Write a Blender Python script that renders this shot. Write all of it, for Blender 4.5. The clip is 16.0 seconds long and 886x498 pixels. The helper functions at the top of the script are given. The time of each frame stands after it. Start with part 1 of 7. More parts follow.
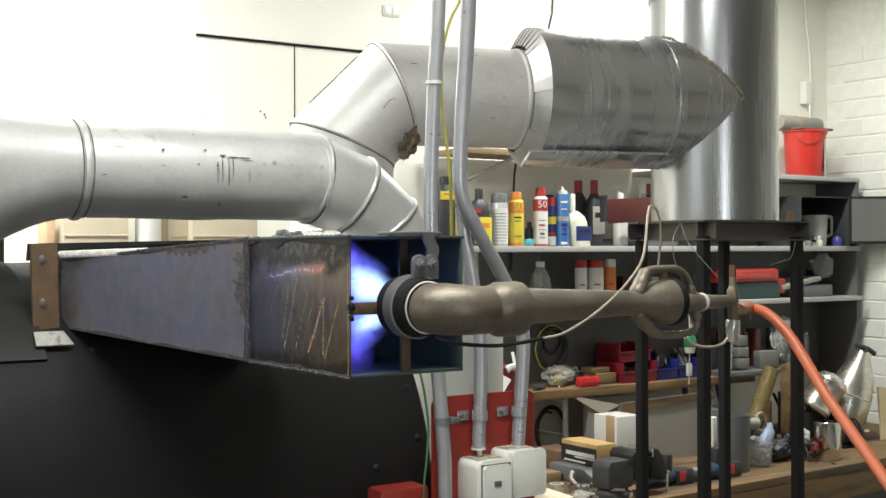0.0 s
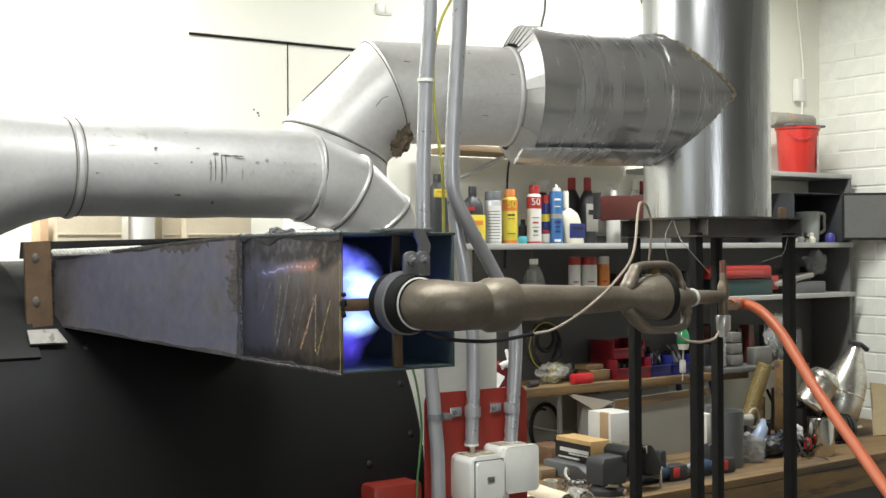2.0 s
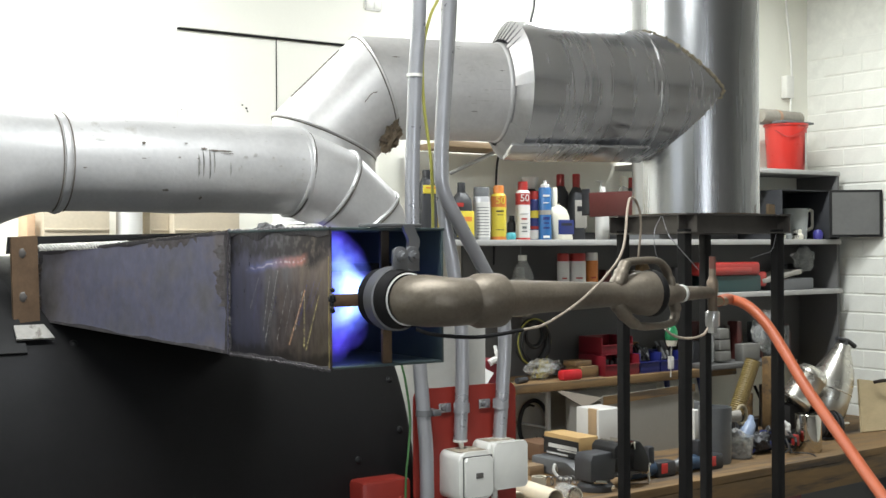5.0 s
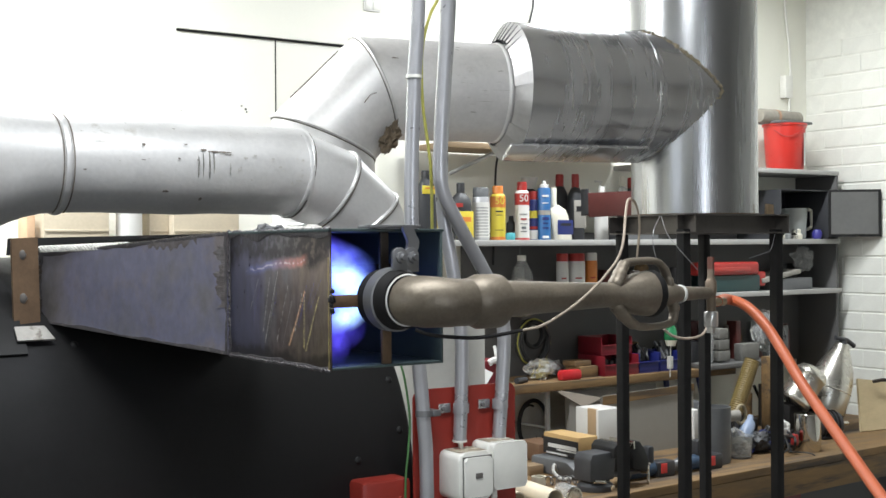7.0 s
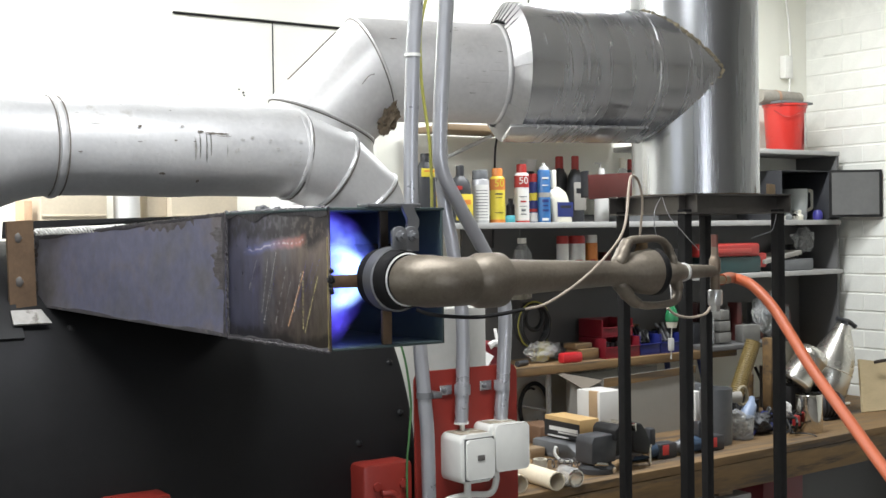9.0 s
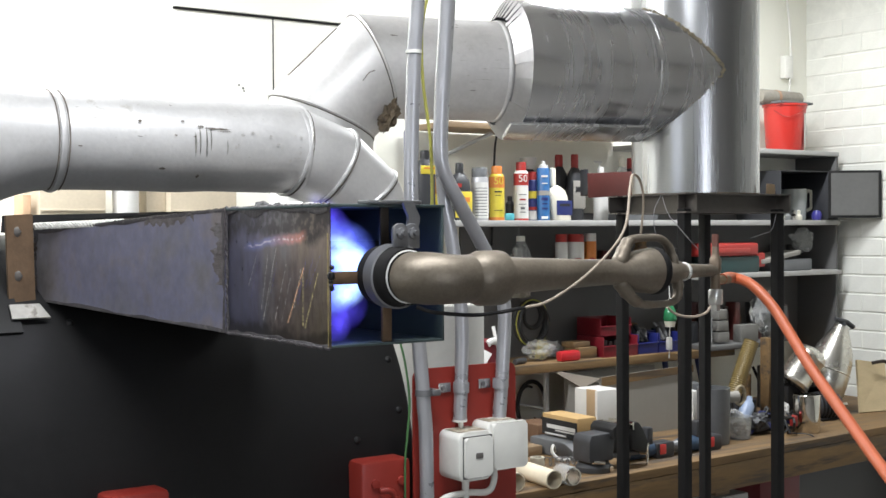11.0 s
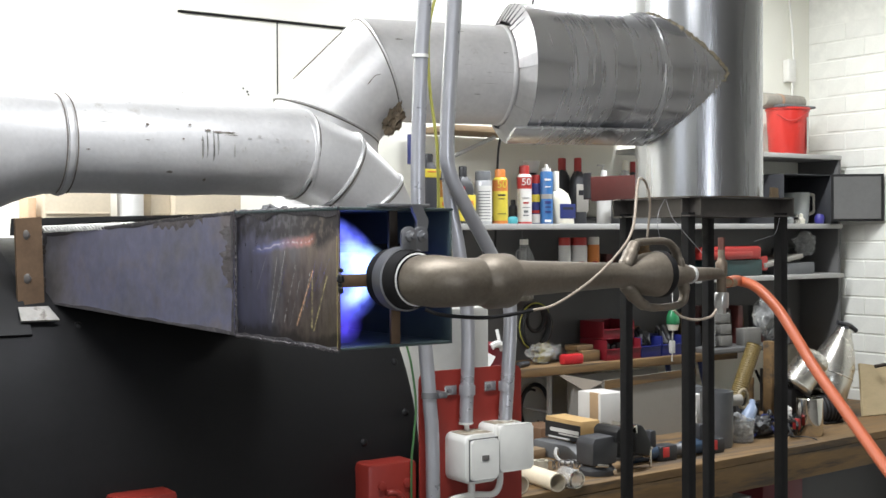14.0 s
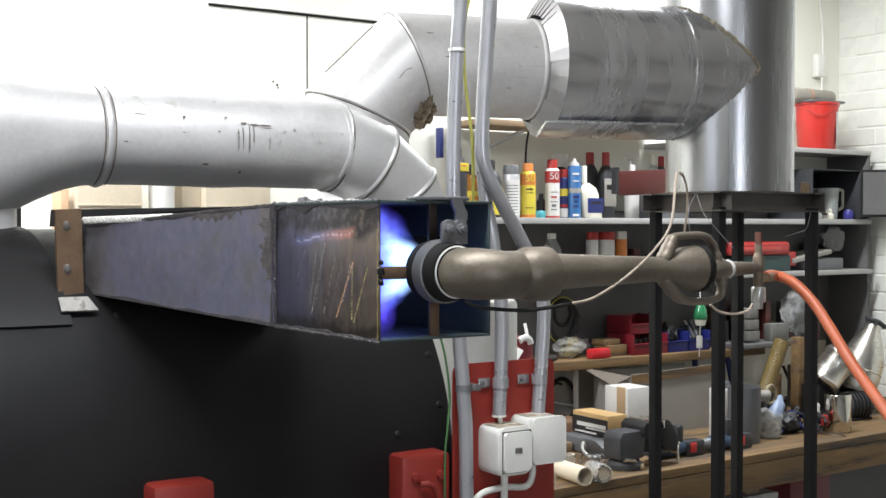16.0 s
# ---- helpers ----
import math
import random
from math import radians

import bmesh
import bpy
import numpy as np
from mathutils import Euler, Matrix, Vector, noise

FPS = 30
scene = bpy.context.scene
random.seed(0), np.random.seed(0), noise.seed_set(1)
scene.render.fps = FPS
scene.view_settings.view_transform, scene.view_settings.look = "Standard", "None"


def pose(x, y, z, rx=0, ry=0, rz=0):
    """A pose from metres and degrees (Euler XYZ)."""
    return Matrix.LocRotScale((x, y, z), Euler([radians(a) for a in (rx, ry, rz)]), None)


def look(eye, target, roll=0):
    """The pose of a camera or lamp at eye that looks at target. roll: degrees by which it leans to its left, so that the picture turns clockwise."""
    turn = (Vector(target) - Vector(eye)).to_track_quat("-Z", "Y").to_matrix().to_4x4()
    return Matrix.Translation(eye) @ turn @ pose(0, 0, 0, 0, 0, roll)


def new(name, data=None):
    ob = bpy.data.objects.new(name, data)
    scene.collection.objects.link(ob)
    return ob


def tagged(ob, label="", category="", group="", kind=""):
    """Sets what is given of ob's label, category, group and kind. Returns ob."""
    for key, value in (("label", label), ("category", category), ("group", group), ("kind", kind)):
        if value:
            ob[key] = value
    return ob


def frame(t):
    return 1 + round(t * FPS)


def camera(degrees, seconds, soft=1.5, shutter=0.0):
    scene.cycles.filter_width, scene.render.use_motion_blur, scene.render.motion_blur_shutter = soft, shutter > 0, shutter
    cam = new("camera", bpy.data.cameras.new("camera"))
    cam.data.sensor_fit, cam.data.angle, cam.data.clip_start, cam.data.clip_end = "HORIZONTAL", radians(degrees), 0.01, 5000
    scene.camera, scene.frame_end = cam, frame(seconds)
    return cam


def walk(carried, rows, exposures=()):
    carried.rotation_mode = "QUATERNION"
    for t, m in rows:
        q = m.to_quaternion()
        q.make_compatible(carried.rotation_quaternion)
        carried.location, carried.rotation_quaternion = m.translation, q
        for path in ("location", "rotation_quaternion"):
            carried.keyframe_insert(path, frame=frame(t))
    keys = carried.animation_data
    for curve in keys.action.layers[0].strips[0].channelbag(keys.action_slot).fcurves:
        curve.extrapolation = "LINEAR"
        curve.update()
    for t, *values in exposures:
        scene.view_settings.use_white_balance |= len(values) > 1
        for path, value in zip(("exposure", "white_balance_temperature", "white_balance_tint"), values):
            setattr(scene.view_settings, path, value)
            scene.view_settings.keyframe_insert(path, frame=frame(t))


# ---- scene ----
cam = camera(40.2, 16.0)
PATH = [
    (0, (-0.086, -0.093, 1.494), (1.023, 1.571, 1.5), -0.2),
    (0.5, (-0.086, -0.094, 1.493), (1.027, 1.568, 1.499), -0.3),
    (1, (-0.085, -0.098, 1.493), (1.031, 1.562, 1.498), -0.5),
    (1.5, (-0.087, -0.101, 1.494), (1.031, 1.558, 1.497), -0.5),
    (2, (-0.087, -0.101, 1.492), (1.03, 1.559, 1.495), -0.4),
    (2.5, (-0.085, -0.101, 1.491), (1.03, 1.559, 1.492), -0.7),
    (3, (-0.084, -0.097, 1.491), (1.035, 1.561, 1.487), -0.7),
    (3.5, (-0.084, -0.094, 1.491), (1.04, 1.56, 1.487), -0.7),
    (4, (-0.084, -0.092, 1.491), (1.045, 1.559, 1.485), -0.3),
    (6.5, (-0.088, -0.106, 1.491), (1.047, 1.54, 1.492), -0.4),
    (7, (-0.088, -0.101, 1.492), (1.045, 1.547, 1.489), -0.4),
    (7.5, (-0.088, -0.101, 1.491), (1.043, 1.548, 1.489), -0.5),
    (8, (-0.084, -0.096, 1.488), (1.047, 1.553, 1.482), -0.7),
    (8.5, (-0.08, -0.088, 1.486), (1.052, 1.56, 1.469), -0.8),
    (9, (-0.078, -0.084, 1.485), (1.056, 1.564, 1.457), -0.8),
    (11.5, (-0.079, -0.08, 1.485), (1.057, 1.565, 1.453), -0.3),
    (12, (-0.08, -0.082, 1.485), (1.056, 1.564, 1.454), -0.4),
    (12.5, (-0.083, -0.078, 1.485), (1.052, 1.568, 1.453), -0.3),
    (13, (-0.086, -0.081, 1.486), (1.047, 1.567, 1.456), -0.2),
    (13.5, (-0.089, -0.086, 1.486), (1.045, 1.561, 1.459), -0.1),
    (14, (-0.09, -0.083, 1.485), (1.044, 1.564, 1.458), -0.3),
    (14.5, (-0.096, -0.077, 1.484), (1.032, 1.574, 1.456), -0.2),
    (15, (-0.102, -0.078, 1.485), (1.017, 1.579, 1.447), -0.3),
    (15.5, (-0.106, -0.081, 1.485), (1.007, 1.581, 1.448), -0.1),
    (16, (-0.11, -0.08, 1.484), (0.992, 1.588, 1.447), -0.0),
]
walk(cam, [(t, look(e, g, r)) for t, e, g, r in PATH], [(0, -0.24, 6540, 9), (2.0, -0.23, 6480, 9.5), (3.5, -0.21, 6350, 10), (7, -0.16, 6130, 12), (9, -0.09, 6150, 13.5), (16, -0.06, 6140, 14.5)])

# daylight and lamps
world = bpy.data.worlds.new("world")
scene.world = world
world.use_nodes = True
sky = world.node_tree.nodes.new("ShaderNodeTexSky")
sky.sky_type, sky.sun_disc, sky.sun_elevation, sky.sun_rotation = "NISHITA", False, radians(35), radians(200)
world.node_tree.links.new(sky.outputs[0], world.node_tree.nodes["Background"].inputs[0])
world.node_tree.nodes["Background"].inputs[1].default_value = 0.1


def area(name, m, sx, sy, watts, color):
    lamp = bpy.data.lights.new(name, "AREA")
    lamp.shape, lamp.size, lamp.size_y, lamp.energy, lamp.color = "RECTANGLE", sx, sy, watts, color
    ob = new(name, lamp)
    ob.matrix_world = m
    return ob


# tube lamps under the ceiling and the daylight of two windows, west and south
for lx, ly, watts in ((0.35, 0.9, 52), (0.3, 3.25, 100), (3.4, 3.15, 61)):
    area("tube_light", pose(lx, ly, 2.84), 1.45, 0.12, watts, (0.965, 0.985, 0.945))
area("window_light", look((-2.36, 1.3, 1.75), (1.0, 1.5, 1.2)), 1.5, 1.3, 11, (0.93, 0.97, 1.0))
area("window_light", look((0.0, -2.36, 1.75), (0.6, 1.5, 1.6)), 0.9, 1.3, 22, (0.86, 0.94, 1.0))

# ---- building helpers ----


def thing(name, at, label, category, group="", kind=""):
    ob = new(name)
    ob.empty_display_size = 0.05
    ob.location = at
    return tagged(ob, label, category, group, kind)


def base_of(parent):
    p, v = parent, Vector((0, 0, 0))
    while p is not None:
        v = v + p.location
        p = p.parent
    return v


def part(name, bm, material, parent=None, label="", smooth=True, kind=""):
    me = bpy.data.meshes.new(name)
    if parent is not None:
        bmesh.ops.translate(bm, verts=bm.verts, vec=-base_of(parent))
    bmesh.ops.recalc_face_normals(bm, faces=bm.faces)
    if smooth:
        for f in bm.faces:
            f.smooth = True
        for e in bm.edges:
            if len(e.link_faces) == 2 and e.calc_face_angle(0) > 0.7:
                e.smooth = False
    bm.to_mesh(me)
    bm.free()
    me.materials.append(material)
    ob = new(name, me)
    ob.parent = parent
    return tagged(ob, label, kind=kind)


def solo(name, bm, material, at, label, category, group="", kind="", smooth=True):
    """A thing that is one mesh, with its origin at its base."""
    bmesh.ops.translate(bm, verts=bm.verts, vec=-Vector(at))
    ob = part(name, bm, material, None, "", smooth)
    ob.location = at
    return tagged(ob, label, category, group, kind)


def move(bm, start, m):
    bm.verts.ensure_lookup_table()
    bmesh.ops.transform(bm, matrix=m, verts=bm.verts[start:])


def box(lo, hi, bevel=0.0, bm=None, turn=None, seg=2):
    """A block from corner lo to corner hi; turn: a matrix applied about its middle."""
    bm = bm or bmesh.new()
    n = len(bm.verts)
    lo, hi = Vector(lo), Vector(hi)
    made = bmesh.ops.create_cube(bm, size=1)["verts"]
    size = hi - lo
    bmesh.ops.scale(bm, verts=made, vec=size)
    if bevel > 0:
        edges = list({e for v in made for e in v.link_edges})
        bmesh.ops.bevel(bm, geom=edges, offset=min(bevel, 0.45 * min(abs(s) for s in size)), segments=seg, profile=0.5, affect="EDGES")
    m = Matrix.Translation((lo + hi) / 2)
    if turn is not None:
        m = m @ turn.to_4x4()
    move(bm, n, m)
    return bm


def frame_to(d):
    return Vector(d).normalized().to_track_quat("Z", "Y").to_matrix().to_4x4()


def lathe(profile, at, axis=(0, 0, 1), seg=32, bm=None, closed=False):
    """Turns (radius, height) pairs round an axis through at."""
    bm = bm or bmesh.new()
    n = len(bm.verts)
    rings = []
    for r, h in profile:
        if r < 1e-5:
            rings.append([bm.verts.new((0, 0, h))])
        else:
            rings.append([bm.verts.new((r * math.cos(2 * math.pi * i / seg), r * math.sin(2 * math.pi * i / seg), h)) for i in range(seg)])
    pairs = list(zip(rings, rings[1:]))
    if closed:
        pairs.append((rings[-1], rings[0]))
    for a, b in pairs:
        for i in range(seg):
            j = (i + 1) % seg
            if len(a) == 1 and len(b) == 1:
                continue
            if len(a) == 1:
                bm.faces.new((a[0], b[i], b[j]))
            elif len(b) == 1:
                bm.faces.new((a[i], a[j], b[0]))
            else:
                bm.faces.new((a[i], a[j], b[j], b[i]))
    move(bm, n, Matrix.Translation(at) @ frame_to(axis))
    return bm


def rod(a, b, r, seg=16, bm=None, r2=None):
    a, b = Vector(a), Vector(b)
    h = (b - a).length
    r2 = r if r2 is None else r2
    return lathe([(0, 0), (r, 0), (r2, h), (0, h)], a, b - a, seg, bm)


def smooth_path(points, steps=8):
    """A rounded line through the points."""
    p = [Vector(q) for q in points]
    p = [2 * p[0] - p[1]] + p + [2 * p[-1] - p[-2]]
    out = []
    for i in range(1, len(p) - 2):
        for k in range(steps):
            t = k / steps
            a, b, c, d = p[i - 1], p[i], p[i + 1], p[i + 2]
            out.append(0.5 * ((2 * b) + (c - a) * t + (2 * a - 5 * b + 4 * c - d) * t * t + (3 * b - a - 3 * c + d) * t ** 3))
    out.append(p[-2])
    return out


def tube(points, r, seg=12, bm=None, steps=8, ends=True):
    """A round bar or pipe along a rounded line; r: one radius or one for each point."""
    bm = bm or bmesh.new()
    line = smooth_path(points, steps)
    up = None
    rings = []
    for i, p in enumerate(line):
        d = (line[min(i + 1, len(line) - 1)] - line[max(i - 1, 0)]).normalized()
        if up is None:
            up = d.orthogonal().normalized()
        up = (up - d * up.dot(d)).normalized()
        side = d.cross(up)
        rr = r if not isinstance(r, (list, tuple)) else r[min(int(i / steps), len(r) - 1)]
        rings.append([bm.verts.new(p + rr * (math.cos(2 * math.pi * k / seg) * up + math.sin(2 * math.pi * k / seg) * side)) for k in range(seg)])
    for a, b in zip(rings, rings[1:]):
        for k in range(seg):
            j = (k + 1) % seg
            bm.faces.new((a[k], a[j], b[j], b[k]))
    if ends:
        bm.faces.new(rings[0][::-1])
        bm.faces.new(rings[-1])
    return bm


def prism(outline, lo, hi, axis="y", bm=None, bevel=0.0):
    """Raises a flat outline from lo to hi along an axis. The outline's pairs are the other two axes in order."""
    bm = bm or bmesh.new()
    put = {"x": lambda a, b, c: (c, a, b), "y": lambda a, b, c: (a, c, b), "z": lambda a, b, c: (a, b, c)}[axis]
    low = [bm.verts.new(put(a, b, lo)) for a, b in outline]
    high = [bm.verts.new(put(a, b, hi)) for a, b in outline]
    n = len(outline)
    faces = [bm.faces.new(low[::-1]), bm.faces.new(high)]
    for i in range(n):
        faces.append(bm.faces.new((low[i], low[(i + 1) % n], high[(i + 1) % n], high[i])))
    if bevel:
        edges = list({e for f in faces for e in f.edges})
        bmesh.ops.bevel(bm, geom=edges, offset=bevel, segments=2, profile=0.5, affect="EDGES")
    return bm


def plate(corners, t, bm=None):
    """A sheet of thickness t through four or more corners in one plane, thickened along its normal."""
    bm = bm or bmesh.new()
    c = [Vector(p) for p in corners]
    nrm = (c[1] - c[0]).cross(c[-1] - c[0]).normalized() * t
    a = [bm.verts.new(p) for p in c]
    b = [bm.verts.new(p + nrm) for p in c]
    k = len(c)
    bm.faces.new(a[::-1])
    bm.faces.new(b)
    for i in range(k):
        bm.faces.new((a[i], a[(i + 1) % k], b[(i + 1) % k], b[i]))
    return bm


def rounded(w, h, r, n=5):
    """Outline of a rounded rectangle about the origin."""
    out = []
    for cx, cy, a0 in ((w / 2 - r, h / 2 - r, 0), (-w / 2 + r, h / 2 - r, 90), (-w / 2 + r, -h / 2 + r, 180), (w / 2 - r, -h / 2 + r, 270)):
        for i in range(n + 1):
            a = radians(a0 + 90 * i / n)
            out.append((cx + r * math.cos(a), cy + r * math.sin(a)))
    return out


def lettering(name, text, size, m, material, parent, bend=0.0):
    """Raised letters; bend: the radius of the can that they lie on."""
    curve = bpy.data.curves.new(name, "FONT")
    curve.body, curve.size, curve.extrude, curve.align_x = text, size, 0.0004, "CENTER"
    tmp = new(name, curve)
    me = bpy.data.meshes.new_from_object(tmp.evaluated_get(bpy.context.evaluated_depsgraph_get()))
    bpy.data.objects.remove(tmp)
    bm = bmesh.new()
    bm.from_mesh(me)
    if bend:
        for v in bm.verts:
            a, rr = v.co.x / bend, bend + 0.0008 + v.co.z
            v.co = Vector((rr * math.sin(a), v.co.y, rr * math.cos(a)))
    bmesh.ops.transform(bm, matrix=m, verts=bm.verts)
    return part(name, bm, material, parent, smooth=False)


# ---- materials ----
def nodes_of(name):
    m = bpy.data.materials.new(name)
    m.use_nodes = True
    return m, m.node_tree, m.node_tree.nodes["Principled BSDF"]


def paint(name, color, rough=0.5, metal=0.0, vary=0.15, scale=6.0, grain=60.0, bump=0.15, spots=None, spot_at=0.62, spot_scale=9.0, stretch=(1, 1, 1), rough_vary=0.12, coat=0.0, per_piece=0.0, depth=0.002):
    """A surface with a coarse and a fine variation, relief, and dirt in patches of another colour."""
    m, t, b = nodes_of(name)
    N, K = t.nodes.new, t.links.new
    co = N("ShaderNodeTexCoord")
    mp = N("ShaderNodeMapping")
    mp.inputs["Scale"].default_value = stretch
    K(co.outputs["Object"], mp.inputs[0])
    n1, n2 = N("ShaderNodeTexNoise"), N("ShaderNodeTexNoise")
    for n, s, d in ((n1, scale, 5), (n2, grain, 3)):
        n.inputs["Scale"].default_value, n.inputs["Detail"].default_value = s, d
        K(mp.outputs[0], n.inputs["Vector"])
    mix = N("ShaderNodeMath")
    mix.operation = "ADD"
    K(n1.outputs[0], mix.inputs[0])
    sc = N("ShaderNodeMath")
    sc.operation = "MULTIPLY"
    sc.inputs[1].default_value = 0.45
    K(n2.outputs[0], sc.inputs[0])
    K(sc.outputs[0], mix.inputs[1])
    rng = N("ShaderNodeMapRange")
    rng.inputs[1].default_value, rng.inputs[2].default_value = 0.4, 1.05
    rng.inputs[3].default_value, rng.inputs[4].default_value = 1 - vary, 1 + vary
    K(mix.outputs[0], rng.inputs[0])
    value = rng.outputs[0]
    if per_piece:
        info = N("ShaderNodeObjectInfo")
        pr = N("ShaderNodeMapRange")
        pr.inputs[3].default_value, pr.inputs[4].default_value = 1 - per_piece, 1 + per_piece
        K(info.outputs["Random"], pr.inputs[0])
        mu = N("ShaderNodeMath")
        mu.operation = "MULTIPLY"
        K(value, mu.inputs[0])
        K(pr.outputs[0], mu.inputs[1])
        value = mu.outputs[0]
    hsv = N("ShaderNodeHueSaturation")
    hsv.inputs["Color"].default_value = (*color, 1)
    K(value, hsv.inputs["Value"])
    out = hsv.outputs[0]
    if spots:
        n3 = N("ShaderNodeTexNoise")
        n3.inputs["Scale"].default_value, n3.inputs["Detail"].default_value = spot_scale, 8
        n3.inputs["Roughness"].default_value = 0.7
        K(mp.outputs[0], n3.inputs["Vector"])
        cut = N("ShaderNodeMapRange")
        cut.inputs[1].default_value, cut.inputs[2].default_value = spot_at, spot_at + 0.12
        K(n3.outputs[0], cut.inputs[0])
        mc = N("ShaderNodeMix")
        mc.data_type = "RGBA"
        K(cut.outputs[0], mc.inputs[0])
        K(out, mc.inputs[6])
        mc.inputs[7].default_value = (*spots, 1)
        out = mc.outputs[2]
    K(out, b.inputs["Base Color"])
    b.inputs["Metallic"].default_value = metal
    rr = N("ShaderNodeMapRange")
    rr.inputs[1].default_value, rr.inputs[2].default_value = 0.4, 1.05
    rr.inputs[3].default_value, rr.inputs[4].default_value = max(rough - rough_vary, 0.03), min(rough + rough_vary, 1)
    K(mix.outputs[0], rr.inputs[0])
    K(rr.outputs[0], b.inputs["Roughness"])
    b.inputs["Coat Weight"].default_value = coat
    if bump:
        bp = N("ShaderNodeBump")
        bp.inputs["Strength"].default_value, bp.inputs["Distance"].default_value = bump, depth
        K(mix.outputs[0], bp.inputs["Height"])
        K(bp.outputs[0], b.inputs["Normal"])
    return m


def clear(name, color=(0.95, 0.97, 0.96), rough=0.05, alpha=0.35):
    m, t, b = nodes_of(name)
    b.inputs["Base Color"].default_value = (*color, 1)
    b.inputs["Roughness"].default_value = rough
    b.inputs["Transmission Weight"].default_value = 1 - alpha
    b.inputs["IOR"].default_value = 1.15
    return m


WALL = paint("white_wall_paint", (0.80, 0.79, 0.70), 0.75, vary=0.04, scale=2, grain=90, bump=0.1, spots=(0.62, 0.6, 0.5), spot_at=0.72, spot_scale=3)
BOARD = paint("white_board", (0.82, 0.81, 0.73), 0.6, vary=0.03, scale=3, grain=120, bump=0.06)
BRICK = paint("white_painted_brick", (0.78, 0.78, 0.72), 0.6, vary=0.06, scale=14, grain=120, bump=0.4, per_piece=0.04, spots=(0.6, 0.58, 0.5), spot_at=0.7)
MORTAR = paint("painted_mortar", (0.78, 0.78, 0.72), 0.8, vary=0.08, scale=20, bump=0.4)
DIM = paint("brown_boarding", (0.38, 0.365, 0.34), 0.7, vary=0.2)
CEIL = paint("ceiling_paint", (0.6, 0.59, 0.57), 0.8, vary=0.04)
FLOOR = paint("concrete_floor", (0.24, 0.23, 0.215), 0.7, vary=0.2, scale=3, spots=(0.18, 0.17, 0.155), spot_at=0.6, spot_scale=2)
SILVER = paint("aluminium_paint", (0.665, 0.655, 0.65), 0.46, 0.4, vary=0.14, scale=9, grain=120, bump=0.4, spots=(0.42, 0.39, 0.34), spot_at=0.62, spot_scale=10, depth=0.0015)
SILVER_OLD = paint("dusty_aluminium_paint", (0.73, 0.715, 0.705), 0.45, 0.4, vary=0.14, scale=5, grain=80, bump=0.3, spots=(0.30, 0.27, 0.22), spot_at=0.64, spot_scale=8)
GALV = paint("galvanised_sheet", (0.74, 0.74, 0.755), 0.25, 0.92, vary=0.08, scale=16, grain=120, bump=0.06, stretch=(1, 0.1, 0.1), rough_vary=0.12, depth=0.0012)
STAINLESS = paint("brushed_stainless", (0.44, 0.445, 0.46), 0.27, 0.93, vary=0.06, scale=5, grain=90, bump=0.02, stretch=(1, 1, 0.05), rough_vary=0.03)
CHROME = paint("polished_stainless", (0.7, 0.68, 0.63), 0.12, 1.0, vary=0.1, scale=8, bump=0.05)
BLACK = paint("black_boiler_paint", (0.0135, 0.0132, 0.0135), 0.5, vary=0.25, scale=5, grain=90, bump=0.15, spots=(0.022, 0.022, 0.021), spot_at=0.62, spot_scale=4)
BLACK.node_tree.nodes["Principled BSDF"].inputs["Specular IOR Level"].default_value = 0.21
DARK = paint("dark_steel", (0.014, 0.0135, 0.0135), 0.55, 0.2, vary=0.3, scale=20, grain=150, bump=0.3, spots=(0.07, 0.05, 0.04), spot_at=0.62)


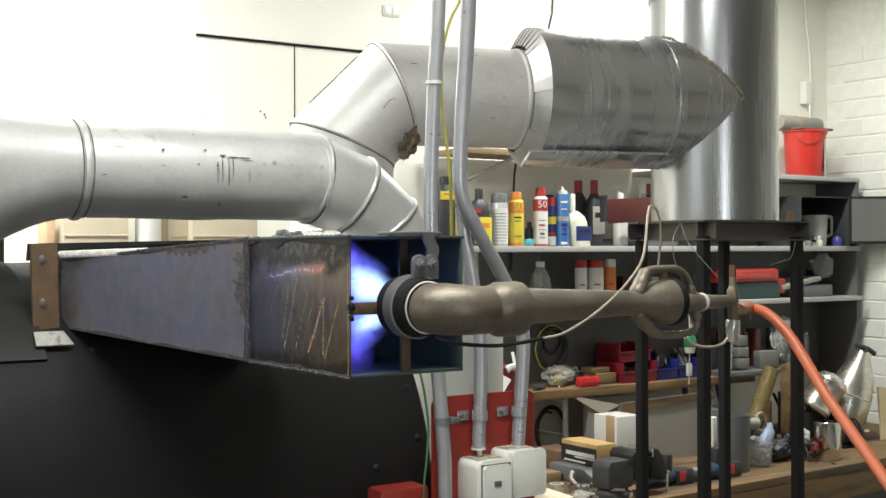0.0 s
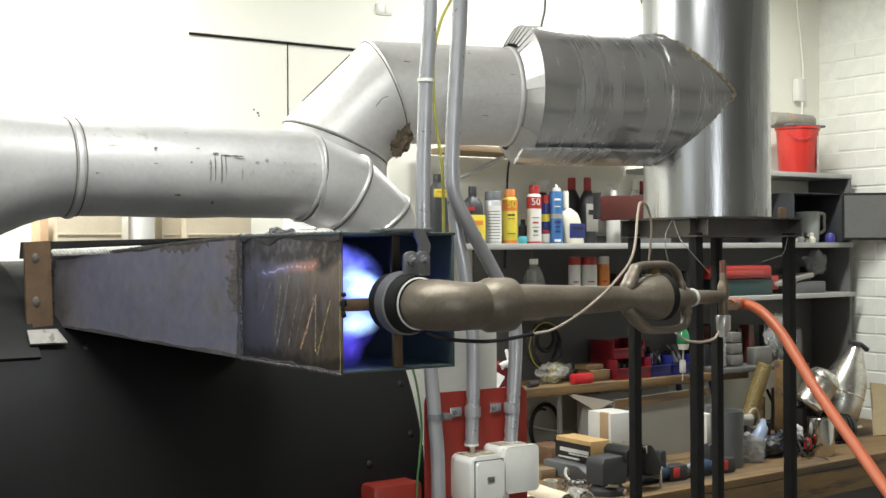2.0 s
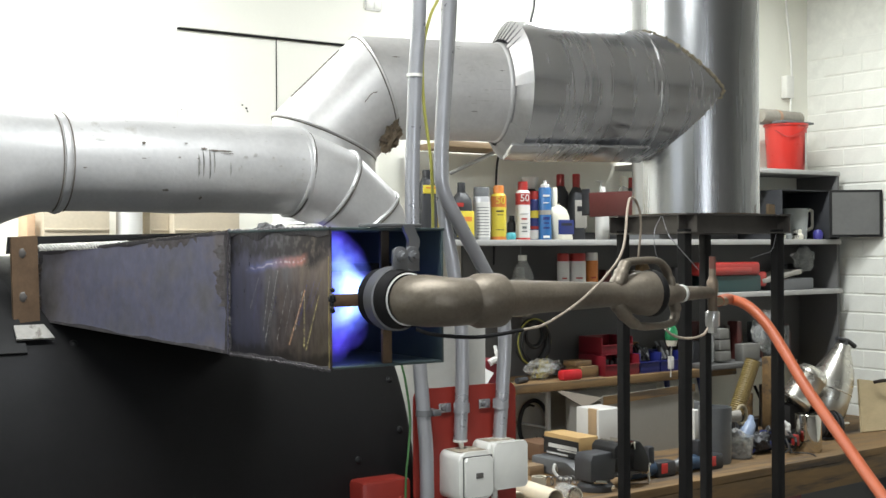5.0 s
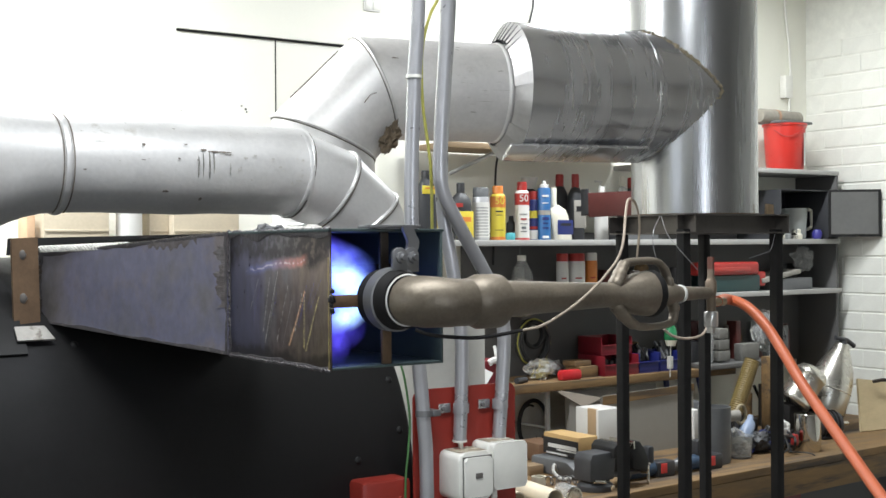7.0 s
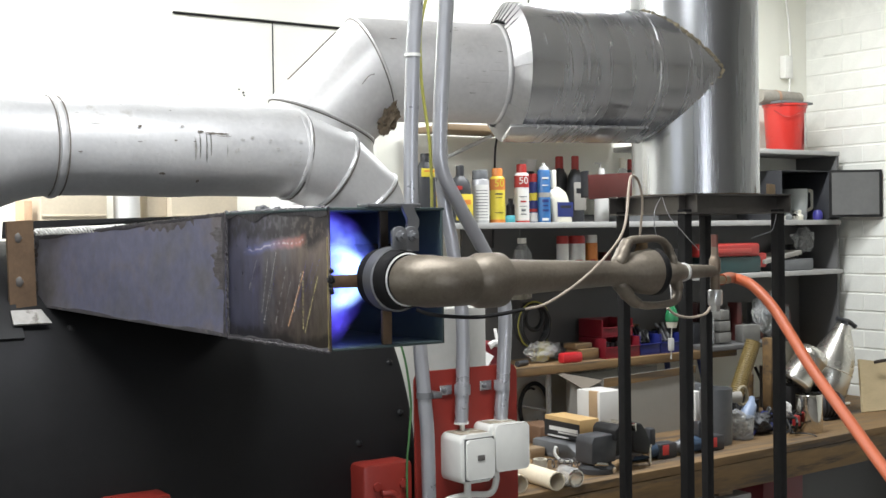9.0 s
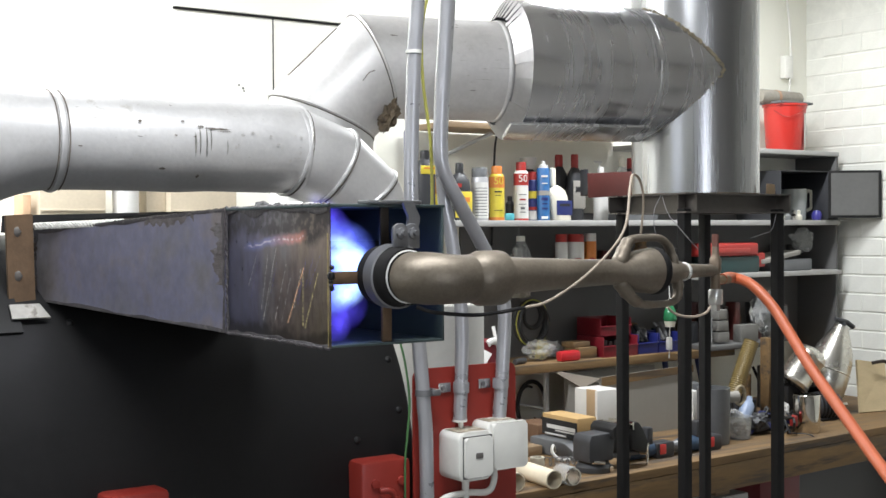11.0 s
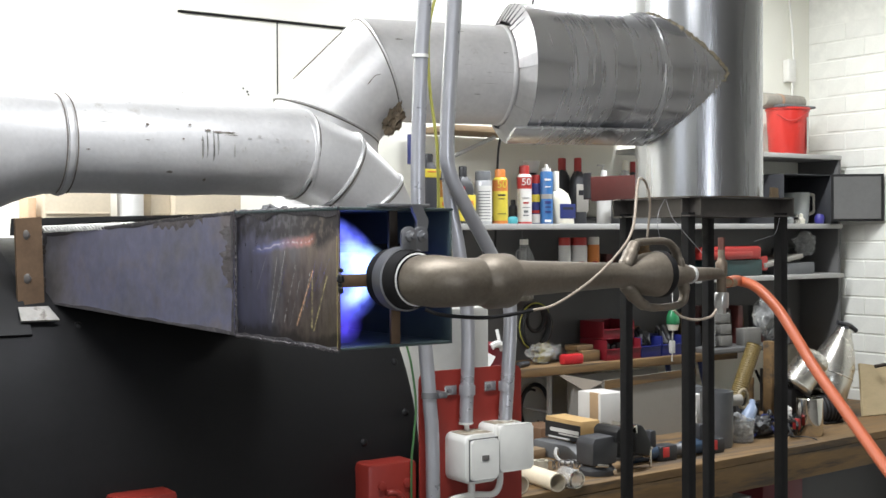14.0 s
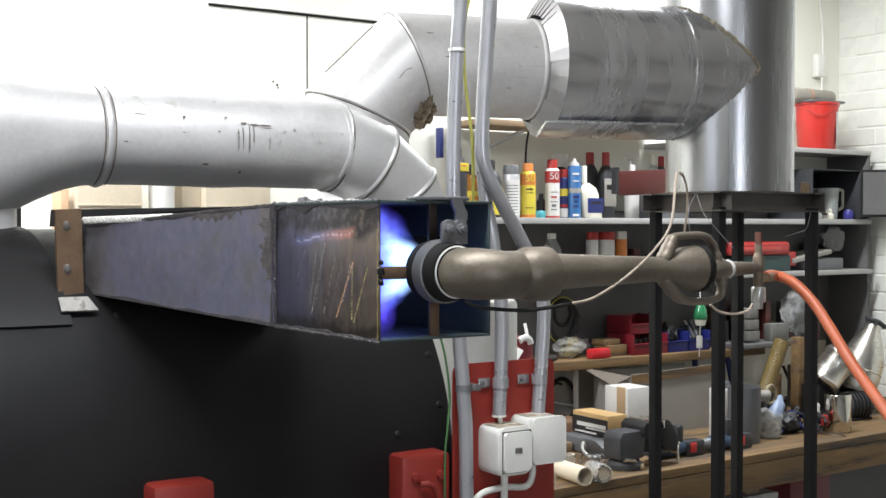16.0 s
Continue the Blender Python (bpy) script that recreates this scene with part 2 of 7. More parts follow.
def tinted_steel(name, stops, scale, rough=0.42, metal=0.55, axis=None, streak=(1, 1, 1), grit=0.55, relief=0.3):
    """Steel with heat tints: a run of colours over blotchy noise, and over a direction (x, y, z weights and offset) where one is given."""
    m, t, b = nodes_of(name)
    N, K = t.nodes.new, t.links.new
    co = N("ShaderNodeTexCoord")
    mp = N("ShaderNodeMapping")
    mp.inputs["Scale"].default_value = streak
    K(co.outputs["Object"], mp.inputs[0])
    big, small = N("ShaderNodeTexNoise"), N("ShaderNodeTexNoise")
    for n, s_, d in ((big, scale, 8), (small, scale * 14, 4)):
        n.inputs["Scale"].default_value, n.inputs["Detail"].default_value, n.inputs["Roughness"].default_value = s_, d, 0.62
        K(mp.outputs[0], n.inputs["Vector"])
    value = big.outputs[0]
    if axis:
        dot = N("ShaderNodeVectorMath")
        dot.operation = "DOT_PRODUCT"
        dot.inputs[1].default_value = axis[:3]
        K(co.outputs["Object"], dot.inputs[0])
        ad = N("ShaderNodeMath")
        ad.operation = "ADD"
        ad.inputs[1].default_value = axis[3]
        K(dot.outputs["Value"], ad.inputs[0])
        both = N("ShaderNodeMath")
        both.operation = "ADD"
        K(ad.outputs[0], both.inputs[0])
        K(value, both.inputs[1])
        value = both.outputs[0]
    ramp = N("ShaderNodeValToRGB")
    el = ramp.color_ramp.elements
    while len(el) < len(stops):
        el.new(0.5)
    for e, (at, c) in zip(el, stops):
        e.position, e.color = at, (*c, 1)
    K(value, ramp.inputs[0])
    mx = N("ShaderNodeMix")
    mx.data_type, mx.blend_type = "RGBA", "MULTIPLY"
    mx.inputs[0].default_value = grit
    K(ramp.outputs[0], mx.inputs[6])
    r2 = N("ShaderNodeMapRange")
    r2.inputs[1].default_value, r2.inputs[2].default_value, r2.inputs[3].default_value, r2.inputs[4].default_value = 0.3, 0.7, 0.55, 1.35
    K(small.outputs[0], r2.inputs[0])
    K(r2.outputs[0], mx.inputs[7])
    K(mx.outputs[2], b.inputs["Base Color"])
    b.inputs["Metallic"].default_value = metal
    r3 = N("ShaderNodeMapRange")
    r3.inputs[1].default_value, r3.inputs[2].default_value, r3.inputs[3].default_value, r3.inputs[4].default_value = 0.3, 0.7, rough - 0.06, rough + 0.08
    K(small.outputs[0], r3.inputs[0])
    K(r3.outputs[0], b.inputs["Roughness"])
    bp = N("ShaderNodeBump")
    bp.inputs["Strength"].default_value, bp.inputs["Distance"].default_value = relief, 0.0015
    K(big.outputs[0], bp.inputs["Height"])
    K(bp.outputs[0], b.inputs["Normal"])
    return m


PLATE = tinted_steel("heat_blued_steel_plate", ((0.26, (0.07, 0.062, 0.06)), (0.38, (0.18, 0.165, 0.165)), (0.46, (0.215, 0.205, 0.235)), (0.53, (0.215, 0.212, 0.30)), (0.60, (0.24, 0.215, 0.225)), (0.70, (0.16, 0.125, 0.105)), (0.80, (0.07, 0.058, 0.052))), 4.2, axis=(0, -0.40, 0, 0.085), grit=0.34, relief=0.3, streak=(1, 1, 0.8))
TIP = tinted_steel("straw_tinted_steel", ((0.10, (0.36, 0.28, 0.14)), (0.24, (0.29, 0.235, 0.185)), (0.38, (0.275, 0.225, 0.215)), (0.50, (0.25, 0.235, 0.255)), (0.62, (0.215, 0.205, 0.29)), (0.74, (0.185, 0.185, 0.27)), (0.92, (0.13, 0.125, 0.14))), 8, 0.33, 0.75, (0, 2.0, 0.5, 0.29), grit=0.45, streak=(1, 1, 0.35), relief=0.12)


def heat_marks_and_sheen(m, y_from, y_to, slope, off):
    """Adds to the tip plate a burnt crust under its top weld and a slanting heat tint from blue to pink, with a sheen
    painted into the colour along its bright middle.
    """
    t, b = m.node_tree, m.node_tree.nodes["Principled BSDF"]
    N, K = t.nodes.new, t.links.new

    def calc(op, p, q=None):
        n = N("ShaderNodeMath")
        n.operation = op
        for sock, v in zip(n.inputs, (p, q)):
            if v is None:
                continue
            if isinstance(v, (int, float)):
                sock.default_value = v
            else:
                K(v, sock)
        return n.outputs[0]

    def span(v, lo, hi, a=0.0, c=1.0):
        n = N("ShaderNodeMapRange")
        n.interpolation_type = "SMOOTHSTEP"
        for sock, x in zip(n.inputs[1:5], (lo, hi, a, c)):
            sock.default_value = x
        K(v, n.inputs[0])
        return n.outputs[0]

    def blend(f, under, over):
        n = N("ShaderNodeMix")
        n.data_type = "RGBA"
        K(f, n.inputs[0])
        K(under, n.inputs[6])
        if isinstance(over, tuple):
            n.inputs[7].default_value = (*over, 1)
        else:
            K(over, n.inputs[7])
        return n.outputs[2]

    co, sep, n1, n2 = N("ShaderNodeTexCoord"), N("ShaderNodeSeparateXYZ"), N("ShaderNodeTexNoise"), N("ShaderNodeTexNoise")
    K(co.outputs["Object"], sep.inputs[0])
    for n, sc in ((n1, 28), (n2, 110)):
        n.inputs["Scale"].default_value, n.inputs["Detail"].default_value = sc, 6
        K(co.outputs["Object"], n.inputs["Vector"])
    y, z = sep.outputs[1], sep.outputs[2]
    color = b.inputs["Base Color"].links[0].from_socket
    # crust: dark, mottled, fading out downwards with a broken edge
    rough_z = calc("ADD", z, calc("MULTIPLY", calc("SUBTRACT", n1.outputs[0], 0.5), 0.06))
    crust = calc("MULTIPLY", span(rough_z, 0.112, 0.134), span(n2.outputs[0], 0.30, 0.55, 0.5, 0.95))
    color = blend(crust, color, (0.058, 0.052, 0.056))
    foot = calc("MULTIPLY", span(rough_z, 0.006, 0.020, 1.0, 0.0), 0.7)
    color = blend(foot, color, (0.075, 0.066, 0.058))
    # slanting streak: blue to pink heat tint, its sheen painted as base colour
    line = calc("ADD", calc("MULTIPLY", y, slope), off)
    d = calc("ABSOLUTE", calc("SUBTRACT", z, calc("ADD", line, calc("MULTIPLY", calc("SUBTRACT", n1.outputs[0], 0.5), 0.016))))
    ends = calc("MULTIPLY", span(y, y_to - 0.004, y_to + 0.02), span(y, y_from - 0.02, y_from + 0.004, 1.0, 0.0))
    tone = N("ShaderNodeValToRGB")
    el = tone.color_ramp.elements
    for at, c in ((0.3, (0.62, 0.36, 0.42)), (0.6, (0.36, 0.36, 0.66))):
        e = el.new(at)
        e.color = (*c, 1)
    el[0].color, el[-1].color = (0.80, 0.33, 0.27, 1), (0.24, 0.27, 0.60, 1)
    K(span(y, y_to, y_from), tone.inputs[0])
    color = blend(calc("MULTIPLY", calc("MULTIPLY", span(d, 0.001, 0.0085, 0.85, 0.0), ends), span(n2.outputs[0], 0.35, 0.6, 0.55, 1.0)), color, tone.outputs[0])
    # near-white core of the streak: a highlight painted into the colour
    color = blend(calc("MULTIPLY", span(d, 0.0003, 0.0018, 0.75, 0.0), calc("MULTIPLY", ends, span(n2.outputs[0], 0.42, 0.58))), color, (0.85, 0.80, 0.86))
    K(color, b.inputs["Base Color"])


heat_marks_and_sheen(TIP, -0.053, -0.218, -0.079, 0.1048)
INNER = paint("blued_inner_steel", (0.06, 0.085, 0.085), 0.55, 0.3, vary=0.3, scale=14, bump=0.2, spots=(0.12, 0.1, 0.08), spot_at=0.62)
RUST = paint("rusty_flat_bar", (0.15, 0.095, 0.055), 0.65, 0.4, vary=0.3, scale=25, grain=160, bump=0.5, spots=(0.09, 0.06, 0.045), spot_at=0.56)
IRON = paint("brown_cast_iron", (0.180, 0.152, 0.117), 0.47, 0.55, vary=0.34, scale=14, grain=260, bump=0.65, spots=(0.22, 0.15, 0.10), spot_at=0.64, spot_scale=14, depth=0.001)
GREY_IRON = paint("grey_cast_iron", (0.20, 0.20, 0.205), 0.5, 0.6, vary=0.15, scale=30, grain=260, bump=0.5, depth=0.001)
CRUST = paint("crumbly_rust_crust", (0.12, 0.09, 0.058), 0.85, vary=0.45, scale=50, grain=220, bump=0.9, spots=(0.06, 0.045, 0.035), spot_at=0.52, spot_scale=45)
SCALE = paint("burnt_mill_scale", (0.075, 0.068, 0.072), 0.55, 0.35, vary=0.5, scale=45, grain=200, bump=0.6, spots=(0.16, 0.145, 0.14), spot_at=0.55, spot_scale=55)
RUSTY_SCALE = paint("rust_bloom_on_steel", (0.125, 0.108, 0.106), 0.6, 0.35, vary=0.4, scale=60, grain=200, bump=0.4, spots=(0.17, 0.155, 0.16), spot_at=0.48, spot_scale=70)
GOLD = paint("straw_gold_tint", (0.42, 0.33, 0.15), 0.38, 0.5, vary=0.3, scale=60)
BENCH = paint("worn_bench_pine", (0.18, 0.108, 0.043), 0.72, vary=0.4, scale=7, grain=60, bump=0.3, stretch=(0.25, 3, 3), spots=(0.07, 0.05, 0.033), spot_at=0.50, spot_scale=6)
RAIL = paint("grey_mill_steel", (0.12, 0.108, 0.098), 0.5, 0.5, vary=0.3, scale=14, grain=120, bump=0.3, spots=(0.09, 0.06, 0.04), spot_at=0.62)
STAY = paint("scorched_steel", (0.045, 0.035, 0.028), 0.6, 0.5, vary=0.4, scale=40, bump=0.4)
SOOT = paint("sooty_black", (0.013, 0.012, 0.012), 0.7, vary=0.4, scale=30, bump=0.3)
SOOT.node_tree.nodes["Principled BSDF"].inputs["Specular IOR Level"].default_value = 0.22
CONDUIT = paint("grey_conduit", (0.40, 0.40, 0.42), 0.32, 0.5, vary=0.08, scale=20, bump=0.05, spots=(0.3, 0.3, 0.3), spot_at=0.7)
RED = paint("red_enamel", (0.25, 0.024, 0.015), 0.5, vary=0.12, scale=12, bump=0.1, spots=(0.2, 0.03, 0.02), spot_at=0.68)
WHITE_PLASTIC = paint("yellowed_white_plastic", (0.74, 0.73, 0.68), 0.38, vary=0.04, scale=30, bump=0.04, spots=(0.45, 0.4, 0.3), spot_at=0.72, spot_scale=14)
WOOD = paint("pine", (0.27, 0.19, 0.11), 0.6, vary=0.25, scale=6, grain=70, bump=0.2, stretch=(0.3, 3, 3), spots=(0.2, 0.13, 0.07), spot_at=0.66)
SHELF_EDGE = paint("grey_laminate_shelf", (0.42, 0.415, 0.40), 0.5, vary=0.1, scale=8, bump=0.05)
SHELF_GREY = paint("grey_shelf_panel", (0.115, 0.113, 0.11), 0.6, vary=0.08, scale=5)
CARD = paint("cardboard", (0.40, 0.28, 0.16), 0.8, vary=0.12, scale=10, grain=90, bump=0.1)
CARD_GREY = paint("grey_cardboard", (0.285, 0.27, 0.24), 0.8, vary=0.08, scale=6)
WHITE = paint("white_print", (0.64, 0.63, 0.60), 0.45, vary=0.04, scale=20)
HOSE = paint("orange_rubber_hose", (0.42, 0.098, 0.036), 0.5, vary=0.12, scale=18, bump=0.1, spots=(0.38, 0.09, 0.04), spot_at=0.66)
BRASS = paint("dull_brass", (0.28, 0.23, 0.15), 0.4, 0.9, vary=0.2, scale=40, bump=0.2)
RUBBER = paint("black_rubber", (0.02, 0.02, 0.02), 0.55, vary=0.2, scale=30)
WIRE = paint("tan_sleeve_wire", (0.33, 0.27, 0.21), 0.6, vary=0.1, scale=40)
YELLOW_WIRE = paint("yellow_green_wire", (0.42, 0.40, 0.08), 0.5, vary=0.2, scale=40)
GREEN_WIRE = paint("green_wire", (0.05, 0.14, 0.04), 0.5, vary=0.2, scale=40)
SEAL = paint("tan_sealant", (0.30, 0.255, 0.17), 0.85, vary=0.3, scale=60, bump=0.8, spots=(0.18, 0.13, 0.08), spot_at=0.6, spot_scale=40)
FIBRE = paint("white_fibre_rope", (0.75, 0.73, 0.68), 0.9, vary=0.2, scale=120, bump=0.9)

# ---- the room: x along the back wall, y towards it ----
FLOOR_Z = -0.2
solo("floor", box((-2.6, -2.6, FLOOR_Z - 0.1), (5.2, 4.2, FLOOR_Z)), FLOOR, (0, 0, FLOOR_Z), "grey stained concrete workshop floor", "floor", kind="structure")
solo("ceiling", box((-2.6, -2.6, 2.9), (5.2, 4.2, 3.0)), CEIL, (0, 0, 2.9), "plain off-white workshop ceiling", "ceiling", kind="structure")
solo("wall_north", box((-2.6, 3.95, FLOOR_Z), (5.2, 4.15, 2.9)), WALL, (0, 3.95, 0), "white painted plaster wall behind the shelves", "wall", kind="structure")
ws = bmesh.new()
for lo, hi in (((-2.6, -2.6, FLOOR_Z), (-0.5, -2.4, 2.9)), ((0.5, -2.6, FLOOR_Z), (5.2, -2.4, 2.9)), ((-0.5, -2.6, FLOOR_Z), (0.5, -2.4, 1.05)), ((-0.5, -2.6, 2.45), (0.5, -2.4, 2.9))):
    box(lo, hi, bm=ws)
solo("wall_south", ws, DIM, (0, -2.5, 0), "boarded workshop wall with a window opening", "wall", kind="structure")
# west wall with its window opening
ww = bmesh.new()
for lo, hi in (((-2.6, -2.4, FLOOR_Z), (-2.4, 0.5, 2.9)), ((-2.6, 2.1, FLOOR_Z), (-2.4, 3.95, 2.9)), ((-2.6, 0.5, FLOOR_Z), (-2.4, 2.1, 1.05)), ((-2.6, 0.5, 2.45), (-2.4, 2.1, 2.9))):
    box(lo, hi, bm=ww)
solo("wall_west", ww, WALL, (-2.5, 0, 0), "white painted wall with a window opening", "wall", kind="structure")
east = solo("wall_east", box((4.96, -2.4, FLOOR_Z), (5.2, 3.95, 2.9)), MORTAR, (5.0, 0, 0), "white painted brick wall with recessed joints", "wall", kind="structure")

# white boards on the back wall, butted at thin dark joints
seam_x, seam_z = 1.936, 2.263
boards = thing("wall_panel", (1.5, 3.95, 1.6), "white wall boards with thin dark joints", "wall panel", kind="structure")
edge_x = 1.552
part("panel", box((-0.6, 3.925, 0.4), (edge_x - 0.001, 3.95, 2.88)), BOARD, boards)
part("panel", box((edge_x, 3.925, 0.4), (seam_x - 0.002, 3.95, seam_z - 0.005)), BOARD, boards)
part("panel", box((seam_x + 0.002, 3.925, 0.4), (2.373, 3.95, seam_z - 0.005)), BOARD, boards)
part("panel", box((edge_x, 3.915, seam_z + 0.004), (3.360, 3.95, 2.88)), BOARD, boards)
part("joint", box((edge_x, 3.917, seam_z - 0.003), (2.524, 3.93, seam_z + 0.002)), SOOT, boards)
part("joint", box((seam_x - 0.0018, 3.9235, 0.5), (seam_x + 0.0018, 3.93, seam_z - 0.004)), SOOT, boards)


for hx, hz, hr in ((1.815, 1.998, 0.005), (1.799, 2.009, 0.004), (1.819, 1.988, 0.004), (1.567, 1.979, 0.002), (1.263, 2.027, 0.002)):
    part("screw_hole", lathe([(0, 0), (hr, 0), (hr * 0.6, 0.003), (0, 0.003)], (hx, 3.926, hz), (0, -1, 0), 7), SOOT, boards)

# ---- the horizontal drum boiler ----
DRUM_Y, DRUM_Z, DRUM_R = 1.975, 1.08, 0.40
boiler = thing("boiler", (0.0, DRUM_Y, FLOOR_Z), "black painted horizontal drum boiler with riveted bands", "boiler")


def drum_y(z, r=DRUM_R):
    return DRUM_Y - math.sqrt(max(r * r - (z - DRUM_Z) ** 2, 0))


part("drum", lathe([(0, 0), (DRUM_R - 0.015, 0), (DRUM_R, 0.012), (DRUM_R, 1.80), (DRUM_R - 0.006, 1.808), (0, 1.812)], (-0.80, DRUM_Y, DRUM_Z), (1, 0, 0), 96), BLACK, boiler)
# upper wrap plate, ending in a lap joint left of the inlet
lap = bmesh.new()
a0, a1 = math.acos((1.343 - DRUM_Z) / 0.404), radians(-20)
rows = []
for i in range(25):
    a = a0 + (a1 - a0) * i / 24
    row = []
    for r in (0.4, 0.4045):
        for x in (-0.80, 0.405):
            row.append(lap.verts.new((x, DRUM_Y - r * math.sin(a), DRUM_Z + r * math.cos(a))))
    rows.append(row)
for p, q in zip(rows, rows[1:]):
    lap.faces.new((p[2], p[3], q[3], q[2]))
    lap.faces.new((p[1], q[1], q[3], p[3]))
lap.faces.new((rows[0][0], rows[0][1], rows[0][3], rows[0][2]))
part("wrap_plate", lap, BLACK, boiler)
for px, z in ((0.33, 1.352), (0.475, 1.352), (0.66, 1.352), (0.9, 1.15), (0.985, 1.19), (0.985, 1.27)):
    y = drum_y(z)
    d = Vector((0, y - DRUM_Y, z - DRUM_Z)).normalized()
    part("rivet", lathe([(0.0062, 0), (0.0054, 0.0015), (0.003, 0.003), (0, 0.0033)], (px, y, z), d, 12), BLACK, boiler)
for sx in (-0.55, 0.80):
    part("leg", box((sx - 0.05, DRUM_Y - 0.3, FLOOR_Z), (sx + 0.05, DRUM_Y + 0.3, 0.80), 0.006), DARK, boiler)
# red hinge brackets on the drum front
for bx in (0.927, 0.523):
    z1 = 1.122
    yb = drum_y(z1 - 0.06) - 0.012
    hinge = part("bracket", box((bx - 0.046, yb - 0.028, z1 - 0.17), (bx + 0.046, drum_y(z1 - 0.06) + 0.03, z1), 0.008), RED, boiler, "red enamelled steel bracket")
    for ox in (-0.022, 0.026):
        part("bolt", lathe([(0.008, 0), (0.007, 0.004), (0, 0.005)], (bx + ox, yb - 0.028, z1 - 0.035), (0, -1, 0), 10), RED, hinge)
    part("lever", tube([(bx - 0.018, yb - 0.036, z1 - 0.045), (bx - 0.002, yb - 0.040, z1 - 0.046), (bx + 0.010, yb - 0.040, z1 - 0.060), (bx + 0.020, yb - 0.040, z1 - 0.095), (bx + 0.034, yb - 0.040, z1 - 0.14)], 0.0055, 10), RED, hinge)
# small steel catch low on the drum
catch = part("catch", box((0.332 - 0.03, 1.565, 1.075), (0.332 - 0.005, 1.60, 1.09), 0.003), CHROME, boiler, "bright steel catch")
part("knob", lathe([(0.011, 0), (0.011, 0.012), (0.007, 0.018), (0, 0.02)], (0.332 - 0.018, 1.59, 1.102), (0, -1, 0), 14), SOOT, catch)

# ---- burner inlet box ----
NX0, NX1, NY0, NY1, NZ0, NZ1 = 0.566, 0.718, 1.072, 1.334, 1.356, 1.513
inlet = thing("burner_inlet", (0.60, 1.34, 1.356), "heat-blued welded steel inlet box, open at the burner end", "inlet duct")
T = 0.003
tip = bmesh.new()
box((NX0, NY0, NZ0), (NX0 + T, NY1, NZ1), 0.0008, bm=tip)
part("side_plate", tip, TIP, inlet, "brushed steel plate with straw and blue heat tints and a painted sheen")
part("side_plate", box((NX1 - T, NY0, NZ0), (NX1, NY1, NZ1), 0.0008), INNER, inlet)
part("bottom_plate", box((NX0 + T, NY0, NZ0), (NX1 - T, NY1, NZ0 + T), 0.0008), INNER, inlet)
part("top_plate", box((NX0 - 0.002, NY0, NZ1 - T), (NX1 + 0.002, NY1, NZ1 + 0.0005), 0.0008), INNER, inlet)
# tapered throat from the box to the drum
LX, LY, LZ0, LZ1 = 0.446, 1.742, 1.384, 1.487
RX, RY = 0.78, 1.70
part("throat_side", plate([(NX0, NY1, NZ0), (LX, LY, LZ0), (LX, LY, LZ1), (NX0, NY1, NZ1)], -0.004), PLATE, inlet, "mottled blue-grey steel plate")
part("throat_side", plate([(NX1, NY1, NZ0), (RX, RY + 0.1, LZ0), (RX, RY + 0.1, LZ1), (NX1, NY1, NZ1)], 0.004), PLATE, inlet)
bt = bmesh.new()
v = [bt.verts.new(p) for p in ((NX0, NY1, NZ0), (NX1, NY1, NZ0), (RX, RY + 0.1, LZ0), (LX, LY, LZ0))]
bt.faces.new(v)
bmesh.ops.solidify(bt, geom=bt.faces[:], thickness=0.003)
part("throat_bottom", bt, DARK, inlet)
tt = bmesh.new()
v = [tt.verts.new(p) for p in ((NX0, NY1, NZ1), (NX1, NY1, NZ1), (RX, RY + 0.1, LZ1 + 0.012), (LX, LY + 0.03, LZ1 + 0.012))]
tt.faces.new(v)
bmesh.ops.solidify(tt, geom=tt.faces[:], thickness=0.003)
part("throat_top", tt, DARK, inlet)
# raised rear flange bar over the throat, rope gasket and bolted flange
part("rear_flange", plate([(0.412, 1.810, 1.484), (0.414, 1.809, 1.510), (0.719, 1.606, 1.516), (0.719, 1.606, 1.488)], 0.004), DARK, inlet)
for turn_ in (0, 2.09, 4.19):
    strand = []
    for i in range(61):
        q = Vector((0.437, 1.722, 1.493)).lerp(Vector((0.509, 1.542, 1.497)), i / 60)
        w_ = turn_ + i * 0.95
        strand.append(q + Vector((0.0, 0.0032 * math.cos(w_), 0.0032 * math.sin(w_))))
    part("rope_gasket", tube(strand, 0.0027, 6, steps=1), FIBRE, inlet, "white braided fibre rope")
fl = plate([(0.394, 1.720, 1.509), (0.397, 1.719, 1.380), (0.436, 1.723, 1.380), (0.433, 1.724, 1.511)], 0.006)
flange = part("flange", fl, RUST, inlet, "rusty brown bolted flange bar")
for bp in ((0.409, 1.719, 1.485), (0.410, 1.718, 1.421)):
    part("bolt", lathe([(0.0085, -0.002), (0.0085, 0.003), (0.006, 0.0045), (0, 0.005)], bp, (-0.35, -0.93, 0), 6), RAIL, flange)
part("foot_plate", plate([(0.393, 1.698, 1.379), (0.392, 1.679, 1.360), (0.446, 1.678, 1.360), (0.436, 1.698, 1.379)], 0.003), paint("bare_zinc", (0.33, 0.315, 0.29), 0.5, 0.4, vary=0.3, scale=30, spots=(0.1, 0.085, 0.07), spot_at=0.55, spot_scale=30), inlet, "bright zinc foot plate")


